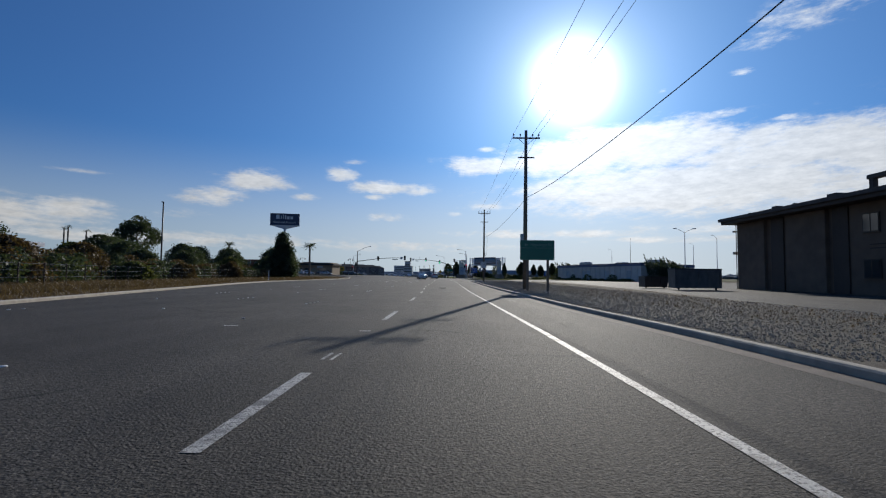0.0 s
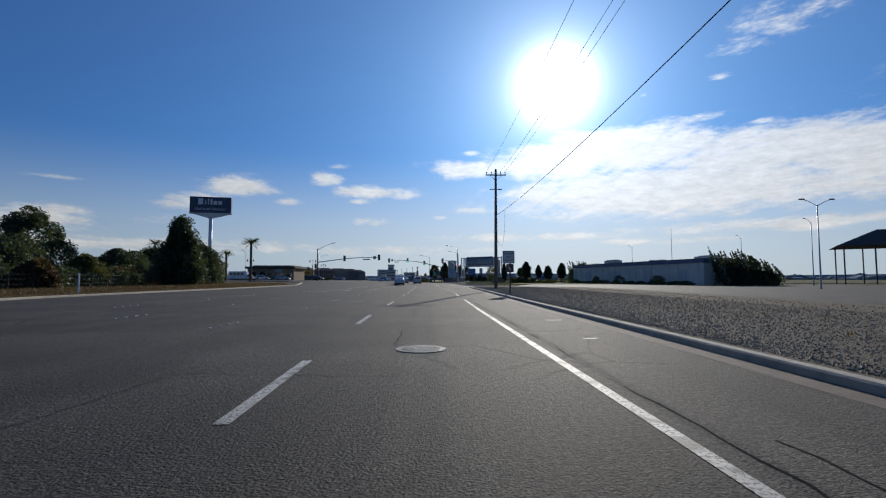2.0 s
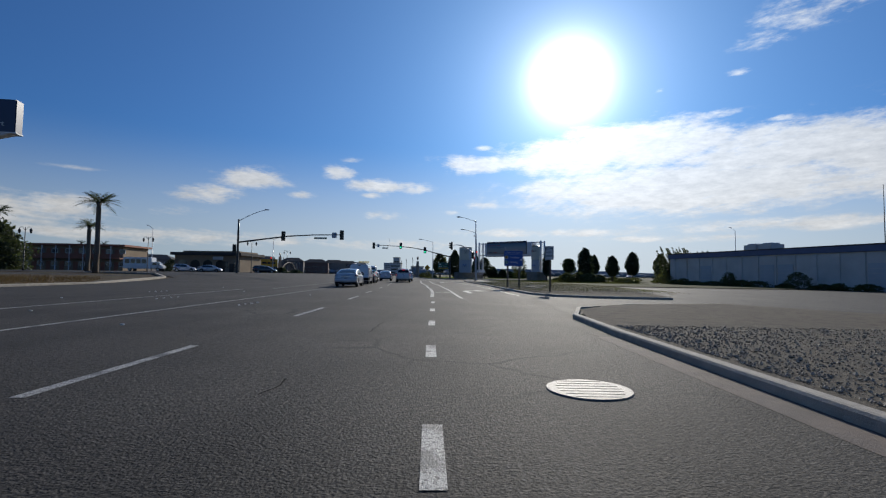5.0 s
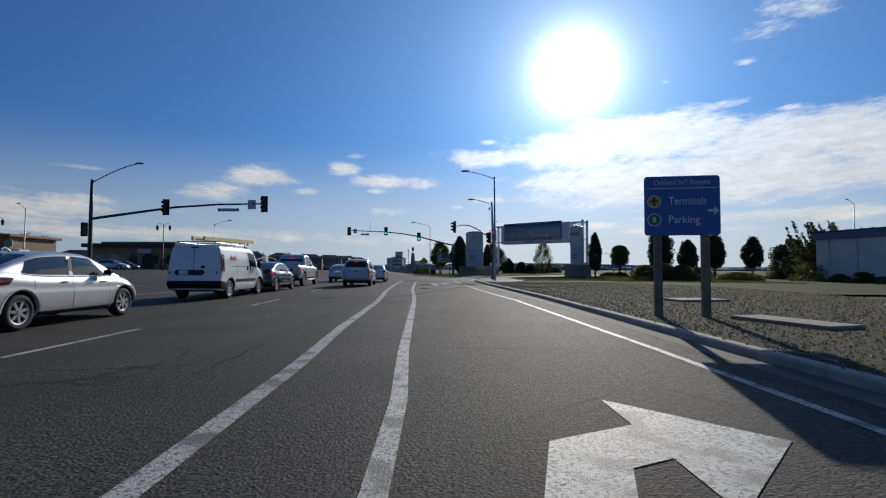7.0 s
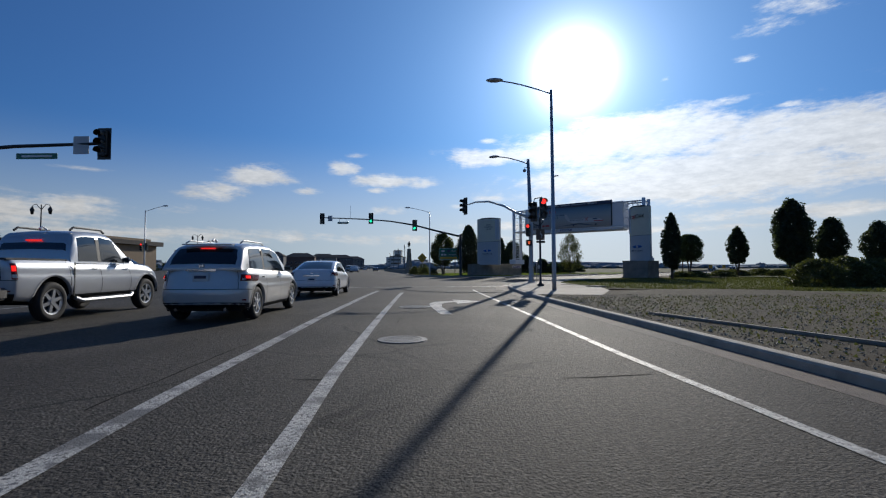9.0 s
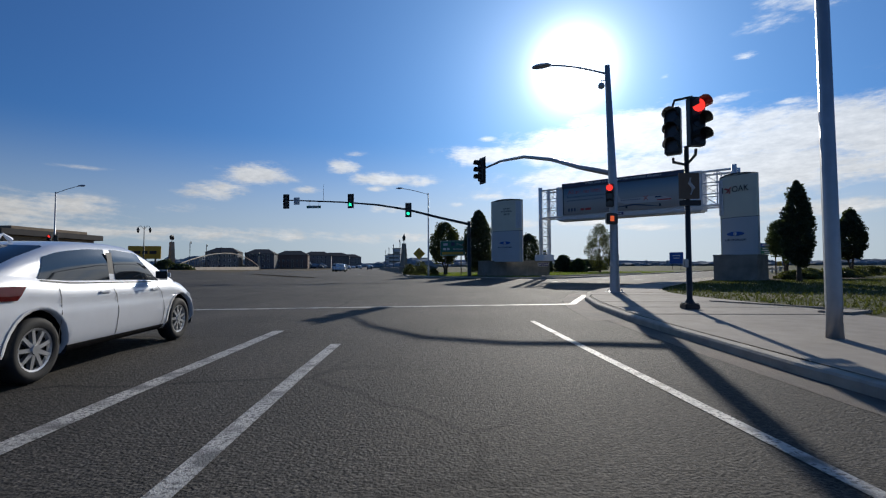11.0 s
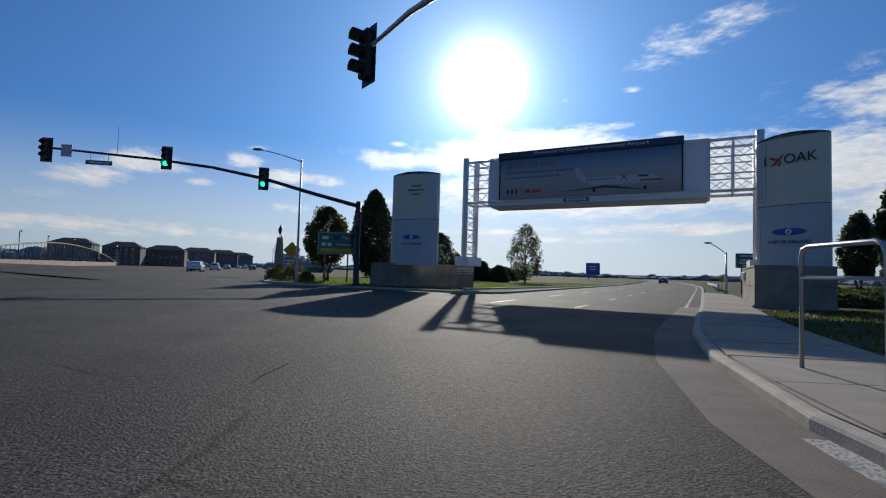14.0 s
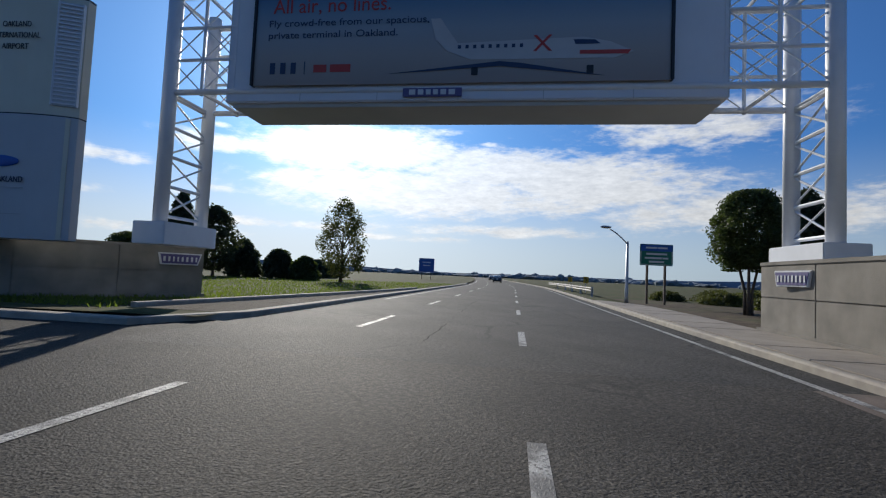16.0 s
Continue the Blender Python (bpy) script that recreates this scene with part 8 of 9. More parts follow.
# skip and bins in the car park
def skip(x, y, a, L=2.6):
    big = L > 4
    t = thing("waste_skip", pose(x, y, 0.02, 0, 0, a) @ Matrix.Diagonal((1, 1, 1.6 if big else 1, 1)), "tall grey-brown steel waste container in the car park" if big else "dark steel waste skip in the car park", "skip")
    bm = extrude_poly([(-L / 2, -0.7), (L / 2, -0.7), (L / 2, 0.7), (-L / 2, 0.7)], 0.12, 1.25)
    part("body", bm, STEELB if big else DARKM, t)
    for k in range(5):
        part("rib", box(0.08, 1.5, 1.0, (-L / 2 + 0.3 + k * (L - 0.6) / 4, 0, 0.16), 0.01), STEELB if big else DARKM, t)
    part("lid", box(L + 0.06, 1.5, 0.06, (0, 0, 1.25), 0.02), BLACKP, t)
    for sx in (-1, 1):
        part("wheel", tube([(sx * L * 0.4, -0.5, 0.09), (sx * L * 0.4, -0.4, 0.09)], 0.09, 8), TYRE, t)
    return t


skip(22.9, 52.4, 5)
skip(24.4, 46.2, 2, 4.6)

# restaurant with arches across the junction
BZ2 = lift(-60, 210)
t = thing("restaurant", pose(-62.0, 211.0, BZ2), "low brown restaurant with arched porch and dark roof", "building")
part("wall", box(17.0, 14, 4.3, (0, 7, 0)), STUCCO, t)
part("roof", box(18.4, 16, 0.75, (0, 7, 4.3), 0.05), DARKROOF, t)
part("parapet", box(15, 12, 0.5, (0, 8, 5.05), 0.03), STUCCO, t)
for k in range(4):
    x = -6.4 + 3.3 * k
    bm = extrude_poly([(x - 1.2, 0.1)] + [(x - 1.2 * math.cos(b), 2.0 + 1.1 * math.sin(b)) for b in (math.pi * j / 10 for j in range(11))] + [(x + 1.2, 0.1)], 0, 0.05)
    bmesh.ops.transform(bm, matrix=pose(0, -0.02, 0, 90, 0, 0), verts=bm.verts)
    part("arch_opening", bm, WINDOW, t)
part("door", box(1.1, 0.08, 2.2, (6.4, -0.03, 0)), BROWND, t)
windows_row(t, "wall", (5.0, 7.6), -0.0, 1.2, 0.9, 1.5)
part("roof_sign", box(2.6, 0.3, 0.8, (3, -0.4, 3.2), 0.03), GREYP, t)

# motel
BZ3 = lift(-90, 185)
t = thing("motel", pose(-96, 200, BZ3, 0, 0, 8), "two-storey orange motel with white balcony rails", "building")
part("wall", box(36, 12, 5.8, (0, 6, 0)), STUCCO, t)
part("roof", box(37.5, 13.6, 0.5, (0, 5.8, 5.8), 0.05), ORANGE, t)
part("gallery", box(36, 1.5, 0.3, (0, -0.75, 2.75)), ORANGE, t)
for k in range(12):
    x = -16.5 + 3 * k
    part("door", box(0.95, 0.06, 2.0, (x, -0.02, 0.05)), ORANGE, t)
    part("door", box(0.95, 0.06, 2.0, (x, -0.02, 3.1)), ORANGE, t)
    f = part("window", box(1.3, 0.08, 1.1, (x + 1.35, -0.03, 1.0)), WHITEM, t)
    part("pane", box(1.15, 0.03, 0.95, (x + 1.35, -0.08, 1.07)), WINDOW, f)
    f = part("window", box(1.3, 0.08, 1.1, (x + 1.35, -0.03, 4.05)), WHITEM, t)
    part("pane", box(1.15, 0.03, 0.95, (x + 1.35, -0.08, 4.12)), WINDOW, f)
    part("gallery_post", box(0.14, 0.14, 5.8, (x - 0.6, -1.45, 0)), WHITEM, t)
part("balcony_rail", box(36, 0.06, 0.9, (0, -1.48, 3.05)), ORANGE, t)

# small white building behind the left fence
t = thing("low_white_building", pose(-62, 60, 0), "low white flat-roofed building behind trees", "building")
part("wall", box(9, 8, 4.6, (0, 0, 0)), STUCCO, t)
part("roof", box(9.8, 8.8, 0.6, (0, 0, 4.6), 0.03), WHITEB, t)
windows_row(t, "wall", (-2.5, 0, 2.5), -4.0, 1.4, 1.2, 1.3)

# ------------------------------------------------------------------ bridge with lamp pylons, far left
t = thing("road_bridge", pose(-57.0, 250.0, 0, 0, 0, 105.5), "low bridge with concrete pylons and an arched dark railing", "bridge")
BL = 130.0
part("parapet", box(BL, 0.6, 1.5, (BL / 2, 0, -0.3), 0.04), CONC, t)
for x in (0, BL):
    c = part("pylon", tube([(x, 0, 0), (x, 0, 1.2), (x, 0, 1.3), (x, 0, 6.3)], [0.95, 0.95, 0.7, 0.45], 4), CONC, t)
    for s in (-1, 1):
        part("lantern", tube([(x + s * 0.7, 0, 7.6), (x + s * 0.7, 0, 7.3), (x + s * 0.7, 0, 6.7)], [0.06, 0.26, 0.15], 8), DARKM, c)
        part("bracket", tube([(x, 0, 6.3), (x, 0, 7.5), (x + s * 0.7, 0, 7.7)], 0.06, 6), DARKM, c)
def rise(x):
    return 1.0 + 4.6 * math.sin(math.pi * x / BL) ** 0.8
pts = [(BL * k / 24, 0, rise(BL * k / 24)) for k in range(25)]
part("arch", tube(pts, 0.14, 8), CONC, t, smooth=True)
for k in range(1, 60):
    x = BL * k / 60
    part("baluster", box(0.1, 0.06, rise(x) - 0.75, (x, 0.05, 0.78)), DARKM, t)
for x in (18, 34, 52, 74, 98, 118):
    part("lamp_column", tube([(x, 1.2, 0), (x, 1.2, 7.0), (x + 0.9, 1.2, 7.3), (x + 1.1, 1.2, 6.8)], 0.09, 6), DARKM, t)

t = thing("road_bridge_parapet", pose(-9.0, 236.0, 0, 0, 0, 101.0), "low concrete bridge parapet ending in a lamp pylon", "bridge")
part("parapet", box(110, 0.6, 1.2, (55, 0, -0.3), 0.04), CONC, t)
c = part("pylon", tube([(0, 0, 0), (0, 0, 1.1), (0, 0, 1.2), (0, 0, 5.0)], [0.9, 0.9, 0.62, 0.36], 4), CONC, t)
for s in (-1, 1):
    part("lantern", tube([(s * 0.7, 0, 6.4), (s * 0.7, 0, 6.1), (s * 0.7, 0, 5.5)], [0.06, 0.24, 0.14], 8), DARKM, c)
    part("bracket", tube([(0, 0, 5.0), (0, 0, 6.3), (s * 0.7, 0, 6.5)], 0.06, 6), DARKM, c)
for x in (22, 44, 66, 88):
    part("lamp_column", tube([(x, -1.0, 0), (x, -1.0, 6.6), (x + 0.9, -1.0, 6.9), (x + 1.1, -1.0, 6.4)], 0.09, 6), DARKM, t)

t = thing("yellow_sign", pose(-58.5, 244, 0.2, 0, 0, 15), "faded yellow roadside sign board on legs", "sign")
part("panel", box(5.5, 0.3, 2.4, (0, 0, 2.6), 0.04), SYELL, t)
for s in (-1.8, 1.8):
    part("leg", box(0.25, 0.25, 2.8, (s, 0.1, -0.2)), DARKM, t)
bars([1.4, 0.9, 1.2], 0.6, SBLACK, t, (0, -0.17, 3.8))

# terraced houses far beyond the junction
def house(x, y, w, d, h, a, wall, label):
    t = thing("house", pose(x, y, 0, 0, 0, a), label, "house")
    part("wall", box(w, d, h, (0, 0, 0)), wall, t)
    bm = bmesh.new()
    rh = 2.6
    v = [bm.verts.new(q) for q in ((-w / 2 - 0.5, -d / 2 - 0.5, h), (w / 2 + 0.5, -d / 2 - 0.5, h), (w / 2 + 0.5, d / 2 + 0.5, h), (-w / 2 - 0.5, d / 2 + 0.5, h), (-w / 4, 0, h + rh), (w / 4, 0, h + rh))]
    for q in ((0, 1, 5, 4), (1, 2, 5), (2, 3, 4, 5), (3, 0, 4), (0, 3, 2, 1)):
        bm.faces.new([v[i] for i in q])
    part("roof", bm, DARKROOF, t)
    for k in range(int(w / 2.6)):
        for z in (1.0, 3.9, 6.6):
            if z + 1.6 < h:
                f = part("window", box(1.1, 0.1, 1.4, (-w / 2 + 1.6 + 2.6 * k, -d / 2 - 0.03, z)), WHITEM, t)
                part("pane", box(0.95, 0.03, 1.25, (-w / 2 + 1.6 + 2.6 * k, -d / 2 - 0.09, z + 0.07)), WINDOW, f)
    return t


for k, (x, y, w, h, wall) in enumerate(((-125, 410, 16, 9.0, DRAB), (-108, 418, 15, 8.4, DRABD), (-98, 440, 18, 8.2, RUST), (-92, 470, 18, 8.6, DRAB), (-90, 510, 20, 9, DRABD), (-92, 560, 22, 9, DRAB), (-150, 330, 20, 6.5, DRAB), (-135, 290, 16, 5.0, DRABD))):
    house(x, y, w, 12, h, 12, wall, "terraced house with a dark hipped roof")

# tower and drab blocks at the end of the road
for x, y, w, h in ((-60, 640, 7, 19), (-52, 560, 10, 11), (-95, 900, 30, 18), (-40, 700, 16, 10)):
    t = thing("far_block", pose(x, y, 0), "distant grey building block", "building")
    part("wall", box(w, 12, h), GREYP, t)
    part("roof", box(w + 0.8, 12.8, 0.6, (0, 0, h)), DARKROOF, t)
    for k in range(int(h / 3.2)):
        part("window_band", box(w * 0.85, 0.1, 1.3, (0, -6.03, 1.2 + 3.2 * k)), WINDOW, t)

# ------------------------------------------------------------------ fence on the left bank
t = thing("wire_fence", pose(0, 0, 0), "rusty steel post and wire fence on the bank", "fence")
FL = [(-19.5, 2), (-24.2, 20), (-31, 44), (-35.5, 66), (-38.5, 92), (-41.5, 122)]
prev = None
tot = sum(math.dist(a, b) for a, b in zip(FL, FL[1:]))
n = 42
for k in range(n + 1):
    s = tot * k / n
    for a, b in zip(FL, FL[1:]):
        d = math.dist(a, b)
        if s <= d + 1e-6:
            p = (a[0] + (b[0] - a[0]) * s / d, a[1] + (b[1] - a[1]) * s / d)
            break
        s -= d
    part("post", tube([(p[0], p[1], -0.1), (p[0], p[1], 1.75)], 0.045, 6), BROWND, t)
    if prev:
        for z in (0.35, 0.8, 1.25, 1.68):
            part("wire", tube([(prev[0], prev[1], z), (p[0], p[1], z)], 0.012, 4), DARKM, t)
    prev = p
t = thing("bollard", pose(-28.3, 72.5, 0.1), "slim white marker post beside the kerb", "bollard")
part("post", tube([(0, 0, -0.1), (0, 0, 1.6)], 0.06, 8), WHITEM, t)

# low concrete barrier and kerb pieces in the verge
for x, y, L_, a in ((5.5, 149.6, 5.0, 197), (7.8, 168.9, 3.6, 213)):
    t = tagged(link("kerb_strip", box(L_, 0.12, 0.07, (0, 0, 0.0), 0.02), CONC), "loose pale concrete edging in the weeds", "kerb")
    t.matrix_world = pose(x, y, 0.12, 0, 0, a - 90)
def slab(x, y, w, d, a, label):
    t = tagged(link("concrete_slab", box(w, d, 0.08, (0, 0, 0), 0.02), CONC), label, "slab")
    t.matrix_world = pose(x, y, 0.12, 0, 0, a)
slab(8.1, 129.6, 0.9, 2.1, 17, "flat concrete slab set in the gravel")
slab(9.6, 136.5, 1.8, 1.2, 10, "flat concrete slab set in the gravel")
slab(8.0, 167.2, 0.9, 0.6, 30, "metal utility box lid in the pavement")

# crash barrier along the airport road
t = thing("crash_barrier", pose(0, 0, 0), "galvanised steel crash barrier beside the airport road", "barrier")
pts = [exit_pt(s, -1.4) for s in (30, 36, 42, 48, 56, 66)]
for a, b in zip(pts, pts[1:]):
    for z in (0.5, 0.68):
        part("rail", tube([(a[0], a[1], z), (b[0], b[1], z)], 0.07, 6), STEELB, t)
    part("post", box(0.12, 0.12, 0.8, (a[0], a[1], 0)), GALV, t)
for s, l in ((40, -2.4), (52, -2.4)):
    q = exit_pt(s, l)
    t = thing("chevron_sign", pose(q[0], q[1], 0.1, 0, 0, -30), "small yellow and black chevron marker", "road sign")
    part("panel", plate(0.5, 0.6, 0.02, (0, 0, 0.9), 0.03), SYELL, t)
    part("post", box(0.06, 0.05, 1.3, (0, 0.04, 0)), GALV, t)
    part("chevron", tube([(-0.1, -0.02, 1.38), (0.12, -0.02, 1.2), (-0.1, -0.02, 1.02)], 0.035, 5), SBLACK, t)

# ------------------------------------------------------------------ trees
tree(pose(20.9, 186.7, 0.1), "slim", 1.95, 6.35, 1.0, "slender upright tree with dense dark leaves", LEAF_D, 0.2, 7000, 11, group="street trees")
tree(pose(28.5, 199.0, 0.1), "round", 3.1, 5.1, 1.85, "round-crowned street tree with several stems", LEAF, 0.12, 16000, 12, stems=4, group="street trees")
tree(pose(34.6, 199.6, 0.1), "slim", 2.5, 6.0, 1.6, "oval-crowned street tree with several stems", LEAF_D, 0.2, 7000, 13, stems=3, group="street trees")
tree(pose(26.4, 178.4, 0.1), "oval", 3.1, 6.4, 1.4, "broad dark street tree with several stems", LEAF_D, 0.22, 7600, 14, stems=4, group="street trees")
tree(pose(41.0, 193.4, 0.1), "oval", 3.2, 6.5, 1.5, "oval dark street tree with several stems", LEAF_D, 0.24, 7500, 15, stems=3, group="street trees")
tree(pose(48.4, 196.2, 0.1), "oval", 3.4, 6.3, 1.5, "round dark street tree beyond the warehouse", LEAF_D, 0.24, 7000, 16, stems=3, group="street trees")
tree(pose(55.5, 197.5, 0.1), "oval", 3.8, 6.2, 1.4, "round dark street tree beyond the warehouse", LEAF_D, 0.26, 6000, 17, stems=2, group="street trees")
tree(pose(-1.6, 214.8, 0.1), "oval", 4.2, 6.5, 1.5, "open green tree on the grass island", LEAF_O, 0.24, 5500, 19, stems=2, clumps=34, group="island trees")
tree(pose(2.2, 209.4, 0.1), "oval", 3.6, 7.3, 0.8, "dense dark green tree beside the pylon", LEAF_D, 0.24, 8000, 20, group="island trees")
tree(pose(21.4, 229, 0.1), "oval", 5.0, 7.4, 0.6, "feathery tree with light gaps beside the airport road", LEAF_O, 0.2, 3800, 21, clumps=44, fill=0.12, group="island trees")
for k, (x, y, w, h, mm) in enumerate(((11.8, 236, 4.6, 6.4, LEAF_D), (14.6, 238, 3.6, 3.6, LEAF_D), (17.5, 236, 3.5, 2.8, LEAF_D), (19.2, 233, 3.0, 2.2, LEAF), (9.0, 233, 2.6, 7.0, LEAF_D), (7.2, 238, 4.5, 4.2, LEAF_D), (4.6, 246, 6, 4.0, LEAF), (24, 246, 5, 2.2, LEAF_D), (30, 262, 7, 2.2, LEAF_D))):
    tree(pose(x, y, 0.1), "oval" if h > 4 else "dome", w, h, 0.5 if h > 4 else 0.05, "dark bushy tree behind the grass island", mm, 0.28, 4500, 30 + k, group="island trees", name="tree" if h > 4 else "bush", category="tree" if h > 4 else "bush")
for k, (x, y, w, h) in enumerate(((-4.5, 214, 2.2, 1.2), (-6.2, 217, 2.0, 1.0), (-6.6, 221.5, 2.2, 1.4), (-3.0, 212.5, 1.6, 0.8), (-5.4, 225, 3, 1.8))):
    tree(pose(x, y, 0.1), "dome", w, h, 0.02, "low olive shrub on the island", LEAF_O, 0.14, 900, 50 + k, group="island shrubs", name="shrub", category="shrub")

for k, (s_, l_, w, h) in enumerate(((24, -8, 3.0, 0.8), (26, -11, 3.4, 0.9), (23, -13, 3.0, 0.8), (28, -6, 2.6, 0.7), (30, -10, 3.6, 0.9), (22, -16, 3.4, 0.8), (33, -14, 4.0, 1.0))):
    q = exit_pt(s_, l_)
    tree(pose(q[0], q[1], 0.08), "dome", w, h, 0.02, "low dark shrub beside the airport road", LEAF_O, 0.15, 1500, 340 + k, group="roadside shrubs", name="shrub", category="shrub")
for k, (x, y, w, h) in enumerate(((-64, 226, 7, 3.4), (-60, 231, 6, 3.0), (-57, 237, 6, 2.8), (-70, 224, 8, 4.2), (-54, 243, 5, 2.4), (-77, 222, 8, 4.0), (-47, 236, 5, 1.6))):
    tree(pose(x, y, 0.2), "dome", w, h, 0.05, "dark hedge bush beyond the junction", LEAF_D, 0.3, 2600, 160 + k, group="far hedge", name="bush", category="bush")
for k, (x, y, w, h, mm) in enumerate(((-42, 26, 9, 5.6, LEAF_D), (-56, 40, 11, 7.6, LEAF_D), (-60, 56, 11, 7.2, LEAF_O), (-64, 84, 12, 8.0, LEAF_D), (-58, 100, 10, 7.4, LEAF_D), (-30, 12, 7, 4.6, LEAF_D), (-37, 16, 8, 6.0, LEAF), (-56, 118, 9, 6.6, LEAF_D))):
    tree(pose(x, y, 0.05), "dome", w, h, 0.1, "tall dark evergreen bush behind the fence", mm, 0.36, 5200, 180 + k, group="bank bushes", name="bush", category="bush")
tree(pose(-47.0, 126.5, 0.1), "dome", 13.0, 8.2, 0.2, "wide dark evergreen bush below the hotel sign", LEAF_D, 0.4, 11000, 260, clumps=90, group="bank trees")
tree(pose(36.0, 191.5, 0.1), "oval", 3.0, 5.6, 1.2, "oval dark street tree", LEAF_D, 0.22, 6000, 261, stems=2, group="street trees")
tree(pose(-38.0, 105.0, 0.1), "cone", 9.0, 10.2, 0.2, "big dark conifer on the bank", LEAF_D, 0.42, 12000, 60, clumps=80, group="bank trees")
tree(pose(-82, 172, 0.5), "dome", 14, 9.6, 0.3, "wide dark evergreen dome", LEAF_D, 0.5, 8000, 61, group="bank trees")
tree(pose(-112, 165, 0.0), "oval", 17, 21.5, 4.0, "tall open dark pine", LEAF_D, 0.7, 5200, 62, clumps=34, fill=0.15, group="bank trees")
for k, (x, y, w, h, mm, sh) in enumerate((
        (-33, 22, 6, 4.2, LEAF_O, "dome"), (-38, 30, 7, 5.2, LEAF_D, "dome"), (-46, 34, 8, 6.2, LEAF, "oval"), (-41, 42, 6, 4.4, LEAF_Y, "dome"),
        (-50, 48, 9, 6.6, LEAF_D, "dome"), (-44, 55, 6, 4.6, LEAF_Y, "oval"), (-52, 63, 8, 5.2, LEAF_O, "dome"), (-47, 70, 7, 4.6, LEAF_D, "dome"),
        (-55, 78, 10, 6.4, LEAF_D, "dome"), (-48, 84, 7, 5.0, LEAF_D, "dome"), (-52, 92, 9, 6.2, LEAF_D, "dome"), (-46, 97, 6, 4.4, LEAF_O, "dome"),
        (-44, 112, 6, 4.8, LEAF_D, "dome"), (-47, 119, 7, 5.4, LEAF_O, "oval"), (-50, 126, 7, 5.2, LEAF_D, "dome"), (-45, 128, 5, 3.8, LEAF_O, "dome"),
        (-60, 110, 10, 7.4, LEAF_D, "dome"), (-62, 132, 10, 7.0, LEAF_D, "dome"), (-70, 96, 12, 8.5, LEAF_D, "dome"), (-36, 62, 4, 2.4, LEAF_Y, "dome"), (-33, 48, 4, 2.2, LEAF_O, "dome"), (-66, 44, 10, 7.4, LEAF_D, "oval"), (-75, 70, 12, 9, LEAF_D, "oval"), (-38, 80, 4, 3, LEAF_Y, "dome"))):
    tree(pose(x, y, 0.05), sh, w, h, 0.1 if sh == "dome" else 0.8, {"leaf_autumn": "bush with orange autumn leaves on the bank", "leaf_dark": "dense dark green bush on the bank", "leaf_olive": "olive green bush on the bank", "leaf_green": "green bushy tree on the bank"}[mm.name], mm, 0.34, 4200, 70 + k, group="bank bushes", name="bush", category="bush")


def undergrowth():
    """Tangled scrub in a lumpy band behind the fence."""
    rng = np.random.default_rng(404)
    pts, brown = [], []
    for a, b in zip(FL, FL[1:]):
        ln = math.dist(a, b)
        for k in range(int(ln * 1.5)):
            s = rng.random()
            off = rng.uniform(1.5, 12.0)
            x, y = a[0] + (b[0] - a[0]) * s - off, a[1] + (b[1] - a[1]) * s + off * 0.25
            w, h = rng.uniform(0.9, 2.2), rng.uniform(1.0, 2.2) + 0.14 * off
            n = int(260 * w)
            q = rng.normal(size=(n, 3)) * (w * 0.45, w * 0.45, 0)
            q[:, 2] = h * rng.random(n) ** 0.8
            q[:, :2] *= (1.15 - q[:, 2:3] / h * 0.7)
            q += (x, y, 0.05)
            (brown if rng.random() < 0.32 else pts).append(q)
    v, f = leaves(np.concatenate(pts), 0.22, 405)
    tagged(raw("undergrowth", v, f, LEAF_D), "tangled dark green scrub behind the fence", "scrub", kind="stuff")
    v, f = leaves(np.concatenate(brown), 0.2, 406)
    tagged(raw("undergrowth", v, f, LEAF_Y), "brown and orange dead scrub behind the fence", "scrub", kind="stuff")


undergrowth()


def palm(x, y, h, label, fronds=36, fl=2.9, seed=1, fan=False, group="palms"):
    rnd = random.Random(seed)
    t = thing("palm_tree", pose(x, y, lift(x, y)), label, "palm tree", group)
    part("trunk", tube([(0, 0, -0.2), (0.05, 0, h * 0.3), (0, 0, h * 0.9), (0, 0, h)], [0.42, 0.33, 0.3, 0.4], 10), PALMBARK, t, smooth=True)
    for k in range(fronds):
        a = 2 * math.pi * k / fronds * 2.4 + rnd.random() * 0.3
        e = rnd.uniform(-0.1, 1.45)
        verts, faces = [], []
        n = 9
        d = Vector((math.cos(a), math.sin(a), 0))
        side = Vector((-d.y, d.x, 0))
        spine = []
        for j in range(n + 1):
            s = j / n
            spine.append(Vector((0, 0, h)) + d * fl * (s * math.cos(e * 0.7) + 0.05) + Vector((0, 0, fl * (math.sin(e * 0.8) * s - 0.46 * s * s))))
        for j in range(n):
            p, q = spine[j], spine[j + 1]
            w = fl * 0.19 * (1 - (2 * (j + 0.5) / n - 0.9) ** 2 * 0.75)
            for sgn in (1, -1):
                for m_ in range(2):
                    b = p.lerp(q, 0.5 * m_)
                    c = p.lerp(q, 0.5 * m_ + 0.28)
                    tip = b + side * sgn * w + d * w * 0.55 + Vector((0, 0, -0.35 * w))
                    o = len(verts)
                    verts += [b, c, tip]
                    faces.append((o, o + 1, o + 2))
        raw("frond", verts, faces, LEAF_O if rnd.random() < 0.25 else LEAF_D, t)
    return t


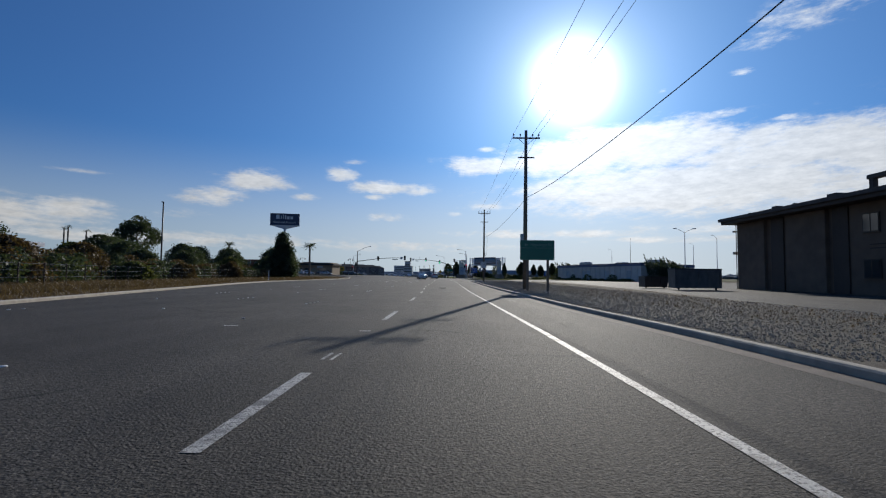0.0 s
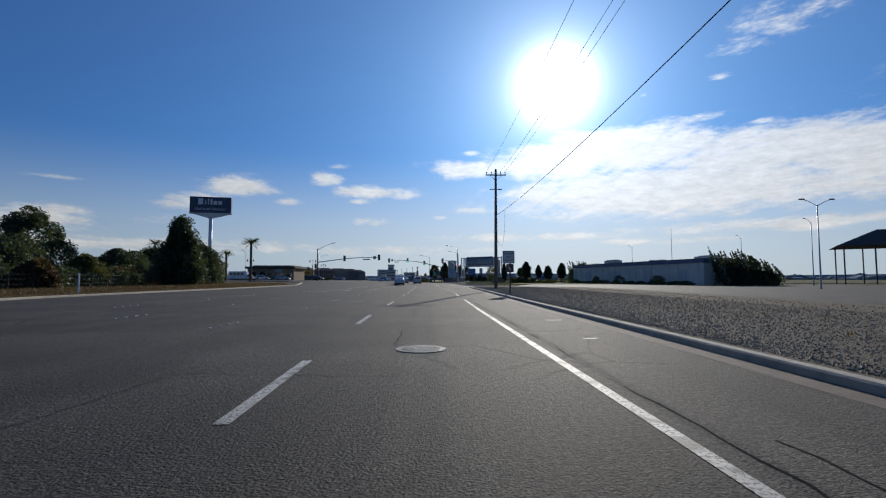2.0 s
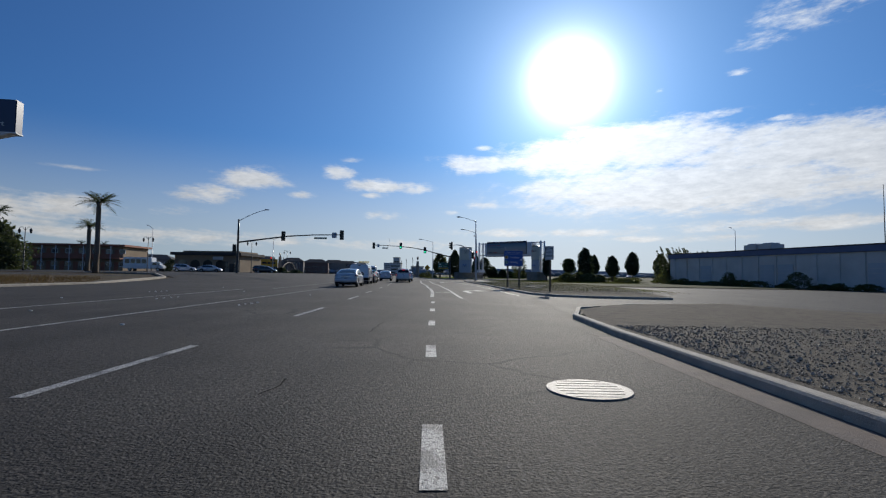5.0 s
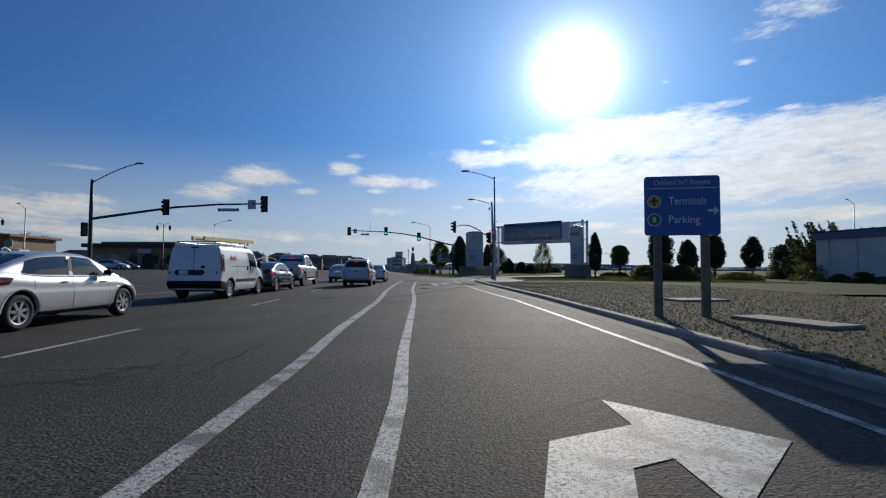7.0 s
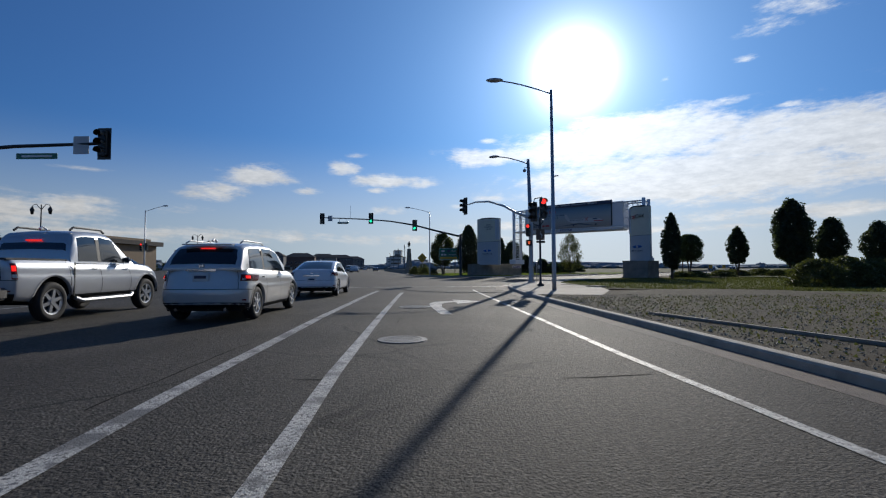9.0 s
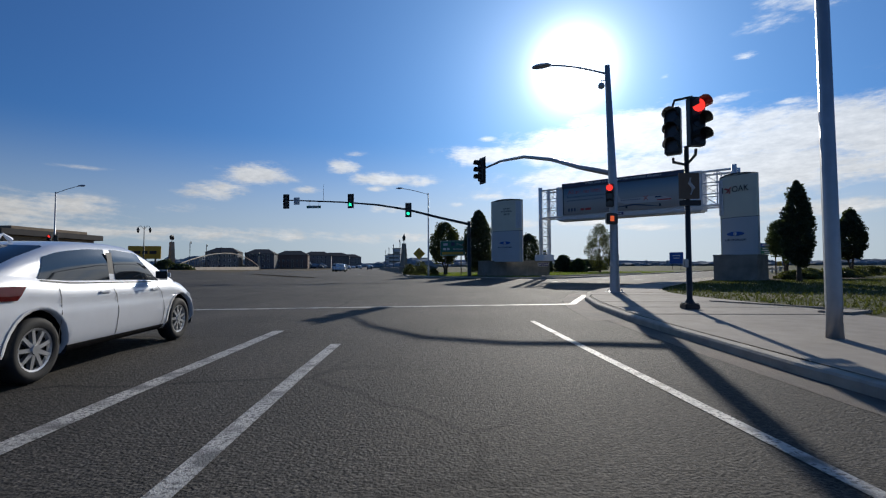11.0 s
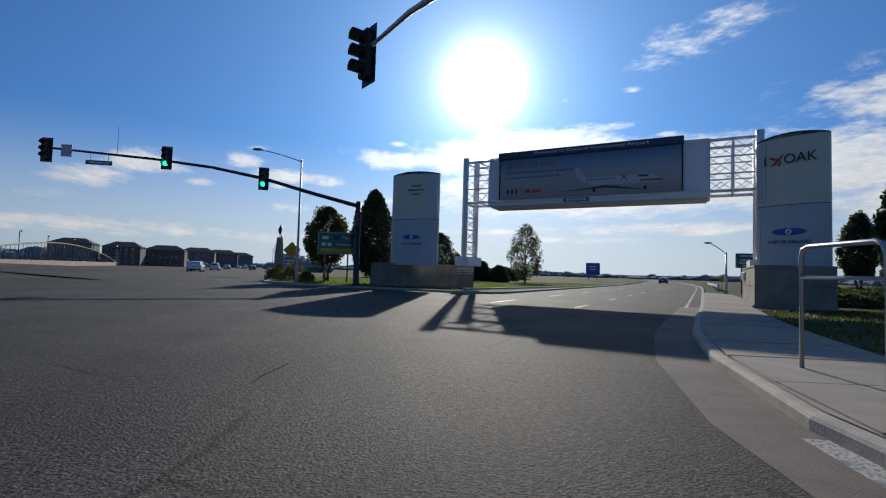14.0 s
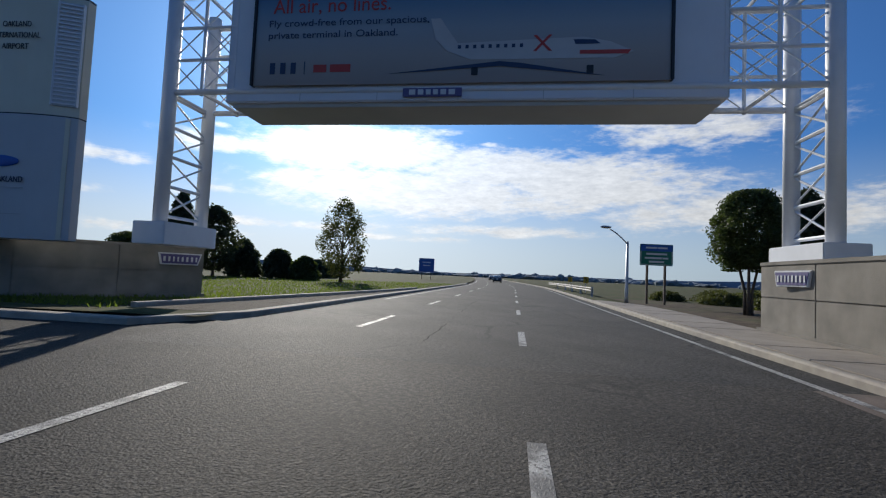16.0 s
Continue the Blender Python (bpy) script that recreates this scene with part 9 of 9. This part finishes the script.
palm(-45.5, 150.2, 9.3, "tall date palm with arching fronds", seed=2)
palm(-47.5, 129, 6.6, "shorter palm behind bushes", fl=2.0, seed=3)
palm(-58, 165, 7.4, "palm beside the motel", fl=2.4, seed=4)
palm(-84, 176, 11.0, "tall palm beside the motel", fl=2.8, seed=5)
for k, (x, y, h) in enumerate(((-150, 190, 17), (-156, 188, 18.5), (-161, 192, 18), (-143, 200, 16.5), (-118, 240, 9), (-112, 242, 9), (-158, 300, 13))):
    palm(x, y, h, "slim fan palm far behind the trees", fronds=18, fl=2.0, seed=20 + k)

# windswept bush and hedges by the car park
def windswept(m, half, top, fall, count, seed, label):
    """A row of ragged tapering plumes that lean with the wind, along local x."""
    t = thing("windswept_bush", m, label, "bush")
    rng = np.random.default_rng(seed)
    pts = []
    for k in range(count):
        bx, by = rng.uniform(-half, half), rng.uniform(-1.6, 1.6)
        hh = (top - fall * (bx + half)) * rng.uniform(0.5, 1.05)
        for j in range(170):
            q = rng.random() ** 0.8
            r = 0.95 * (1 - q) ** 1.1 + 0.04
            pts.append((bx - 1.5 * q * q + rng.normal() * r * 0.5, by + rng.normal() * r * 0.5, hh * q))
    v, f = leaves(np.array(pts), 0.19, seed + 1, long=2.4)
    raw("foliage", v, f, LEAF_D, t)
    for k in range(5):
        x = half * (k - 2) / 2.5
        part("stem", tube([(x, 0, -0.2), (x - 0.5, 0.1, top * 0.4)], [0.2, 0.07], 6), BARK, t)


windswept(pose(56.5, 121.0, 0), 5.5, 7.9, 0.36, 84, 91, "dark windswept bush with ragged upright tips")
windswept(pose(43.6, 171.9, 0, 0, 0, 12), 5.2, 6.4, 0.1, 80, 95, "dark windswept plumes rising behind the warehouse roof")
for k, (x, y, w, h) in enumerate(((20.5, 168.0, 3.6, 1.6), (22.5, 168.5, 3.4, 1.75), (24.5, 169.2, 3.6, 1.65), (26.3, 169.8, 3.2, 1.4), (31.5, 171, 5, 0.9), (41, 178, 5, 0.9), (46, 182, 6, 1.0), (24.5, 192, 3, 0.7), (27, 194.5, 3, 0.7), (31, 196.5, 3.4, 0.8), (35.5, 201, 3.4, 0.8))):
    tree(pose(x, y, 0.05), "dome", w, h, 0.02, "low dark hedge shrub behind the verge", LEAF_O, 0.16, 2600, 120 + k, group="hedge shrubs", name="shrub", category="shrub")

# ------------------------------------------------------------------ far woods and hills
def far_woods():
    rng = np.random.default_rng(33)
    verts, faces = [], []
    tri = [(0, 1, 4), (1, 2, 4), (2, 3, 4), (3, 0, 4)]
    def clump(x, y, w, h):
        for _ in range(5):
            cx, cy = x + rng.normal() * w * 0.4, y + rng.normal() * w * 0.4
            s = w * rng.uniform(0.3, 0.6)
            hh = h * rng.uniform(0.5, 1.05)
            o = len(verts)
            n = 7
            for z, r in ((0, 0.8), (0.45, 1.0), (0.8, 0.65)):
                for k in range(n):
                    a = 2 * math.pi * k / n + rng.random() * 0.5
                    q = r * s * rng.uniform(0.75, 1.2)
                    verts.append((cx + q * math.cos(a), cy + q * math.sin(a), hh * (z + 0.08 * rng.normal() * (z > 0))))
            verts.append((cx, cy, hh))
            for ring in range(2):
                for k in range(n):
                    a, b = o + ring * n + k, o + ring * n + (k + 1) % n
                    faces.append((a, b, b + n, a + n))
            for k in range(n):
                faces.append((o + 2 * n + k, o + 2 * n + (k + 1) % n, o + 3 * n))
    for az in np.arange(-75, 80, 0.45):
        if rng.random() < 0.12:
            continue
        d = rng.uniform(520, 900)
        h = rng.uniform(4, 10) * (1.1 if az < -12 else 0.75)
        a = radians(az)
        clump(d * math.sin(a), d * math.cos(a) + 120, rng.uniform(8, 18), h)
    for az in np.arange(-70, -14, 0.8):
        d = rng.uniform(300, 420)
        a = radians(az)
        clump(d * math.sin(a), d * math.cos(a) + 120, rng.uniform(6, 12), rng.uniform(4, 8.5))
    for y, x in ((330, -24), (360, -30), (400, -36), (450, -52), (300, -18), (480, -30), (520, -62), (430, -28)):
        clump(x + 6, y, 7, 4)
    tagged(raw("far_woods", verts, faces, FARWOOD, smooth=False), "line of distant trees, coloured grey-blue as through haze", "woods", kind="stuff")


far_woods()


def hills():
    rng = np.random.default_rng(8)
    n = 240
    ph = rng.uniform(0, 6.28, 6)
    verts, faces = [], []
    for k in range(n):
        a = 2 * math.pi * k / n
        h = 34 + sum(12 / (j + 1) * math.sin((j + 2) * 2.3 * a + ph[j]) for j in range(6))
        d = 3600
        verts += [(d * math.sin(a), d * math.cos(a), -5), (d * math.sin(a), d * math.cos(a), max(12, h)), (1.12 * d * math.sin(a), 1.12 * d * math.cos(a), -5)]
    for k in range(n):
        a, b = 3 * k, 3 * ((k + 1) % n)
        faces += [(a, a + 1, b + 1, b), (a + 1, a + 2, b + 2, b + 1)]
    tagged(raw("backdrop_hills", verts, faces, HILL, smooth=True), "low hills on the horizon, coloured blue as through haze", "hills", kind="structure")


hills()
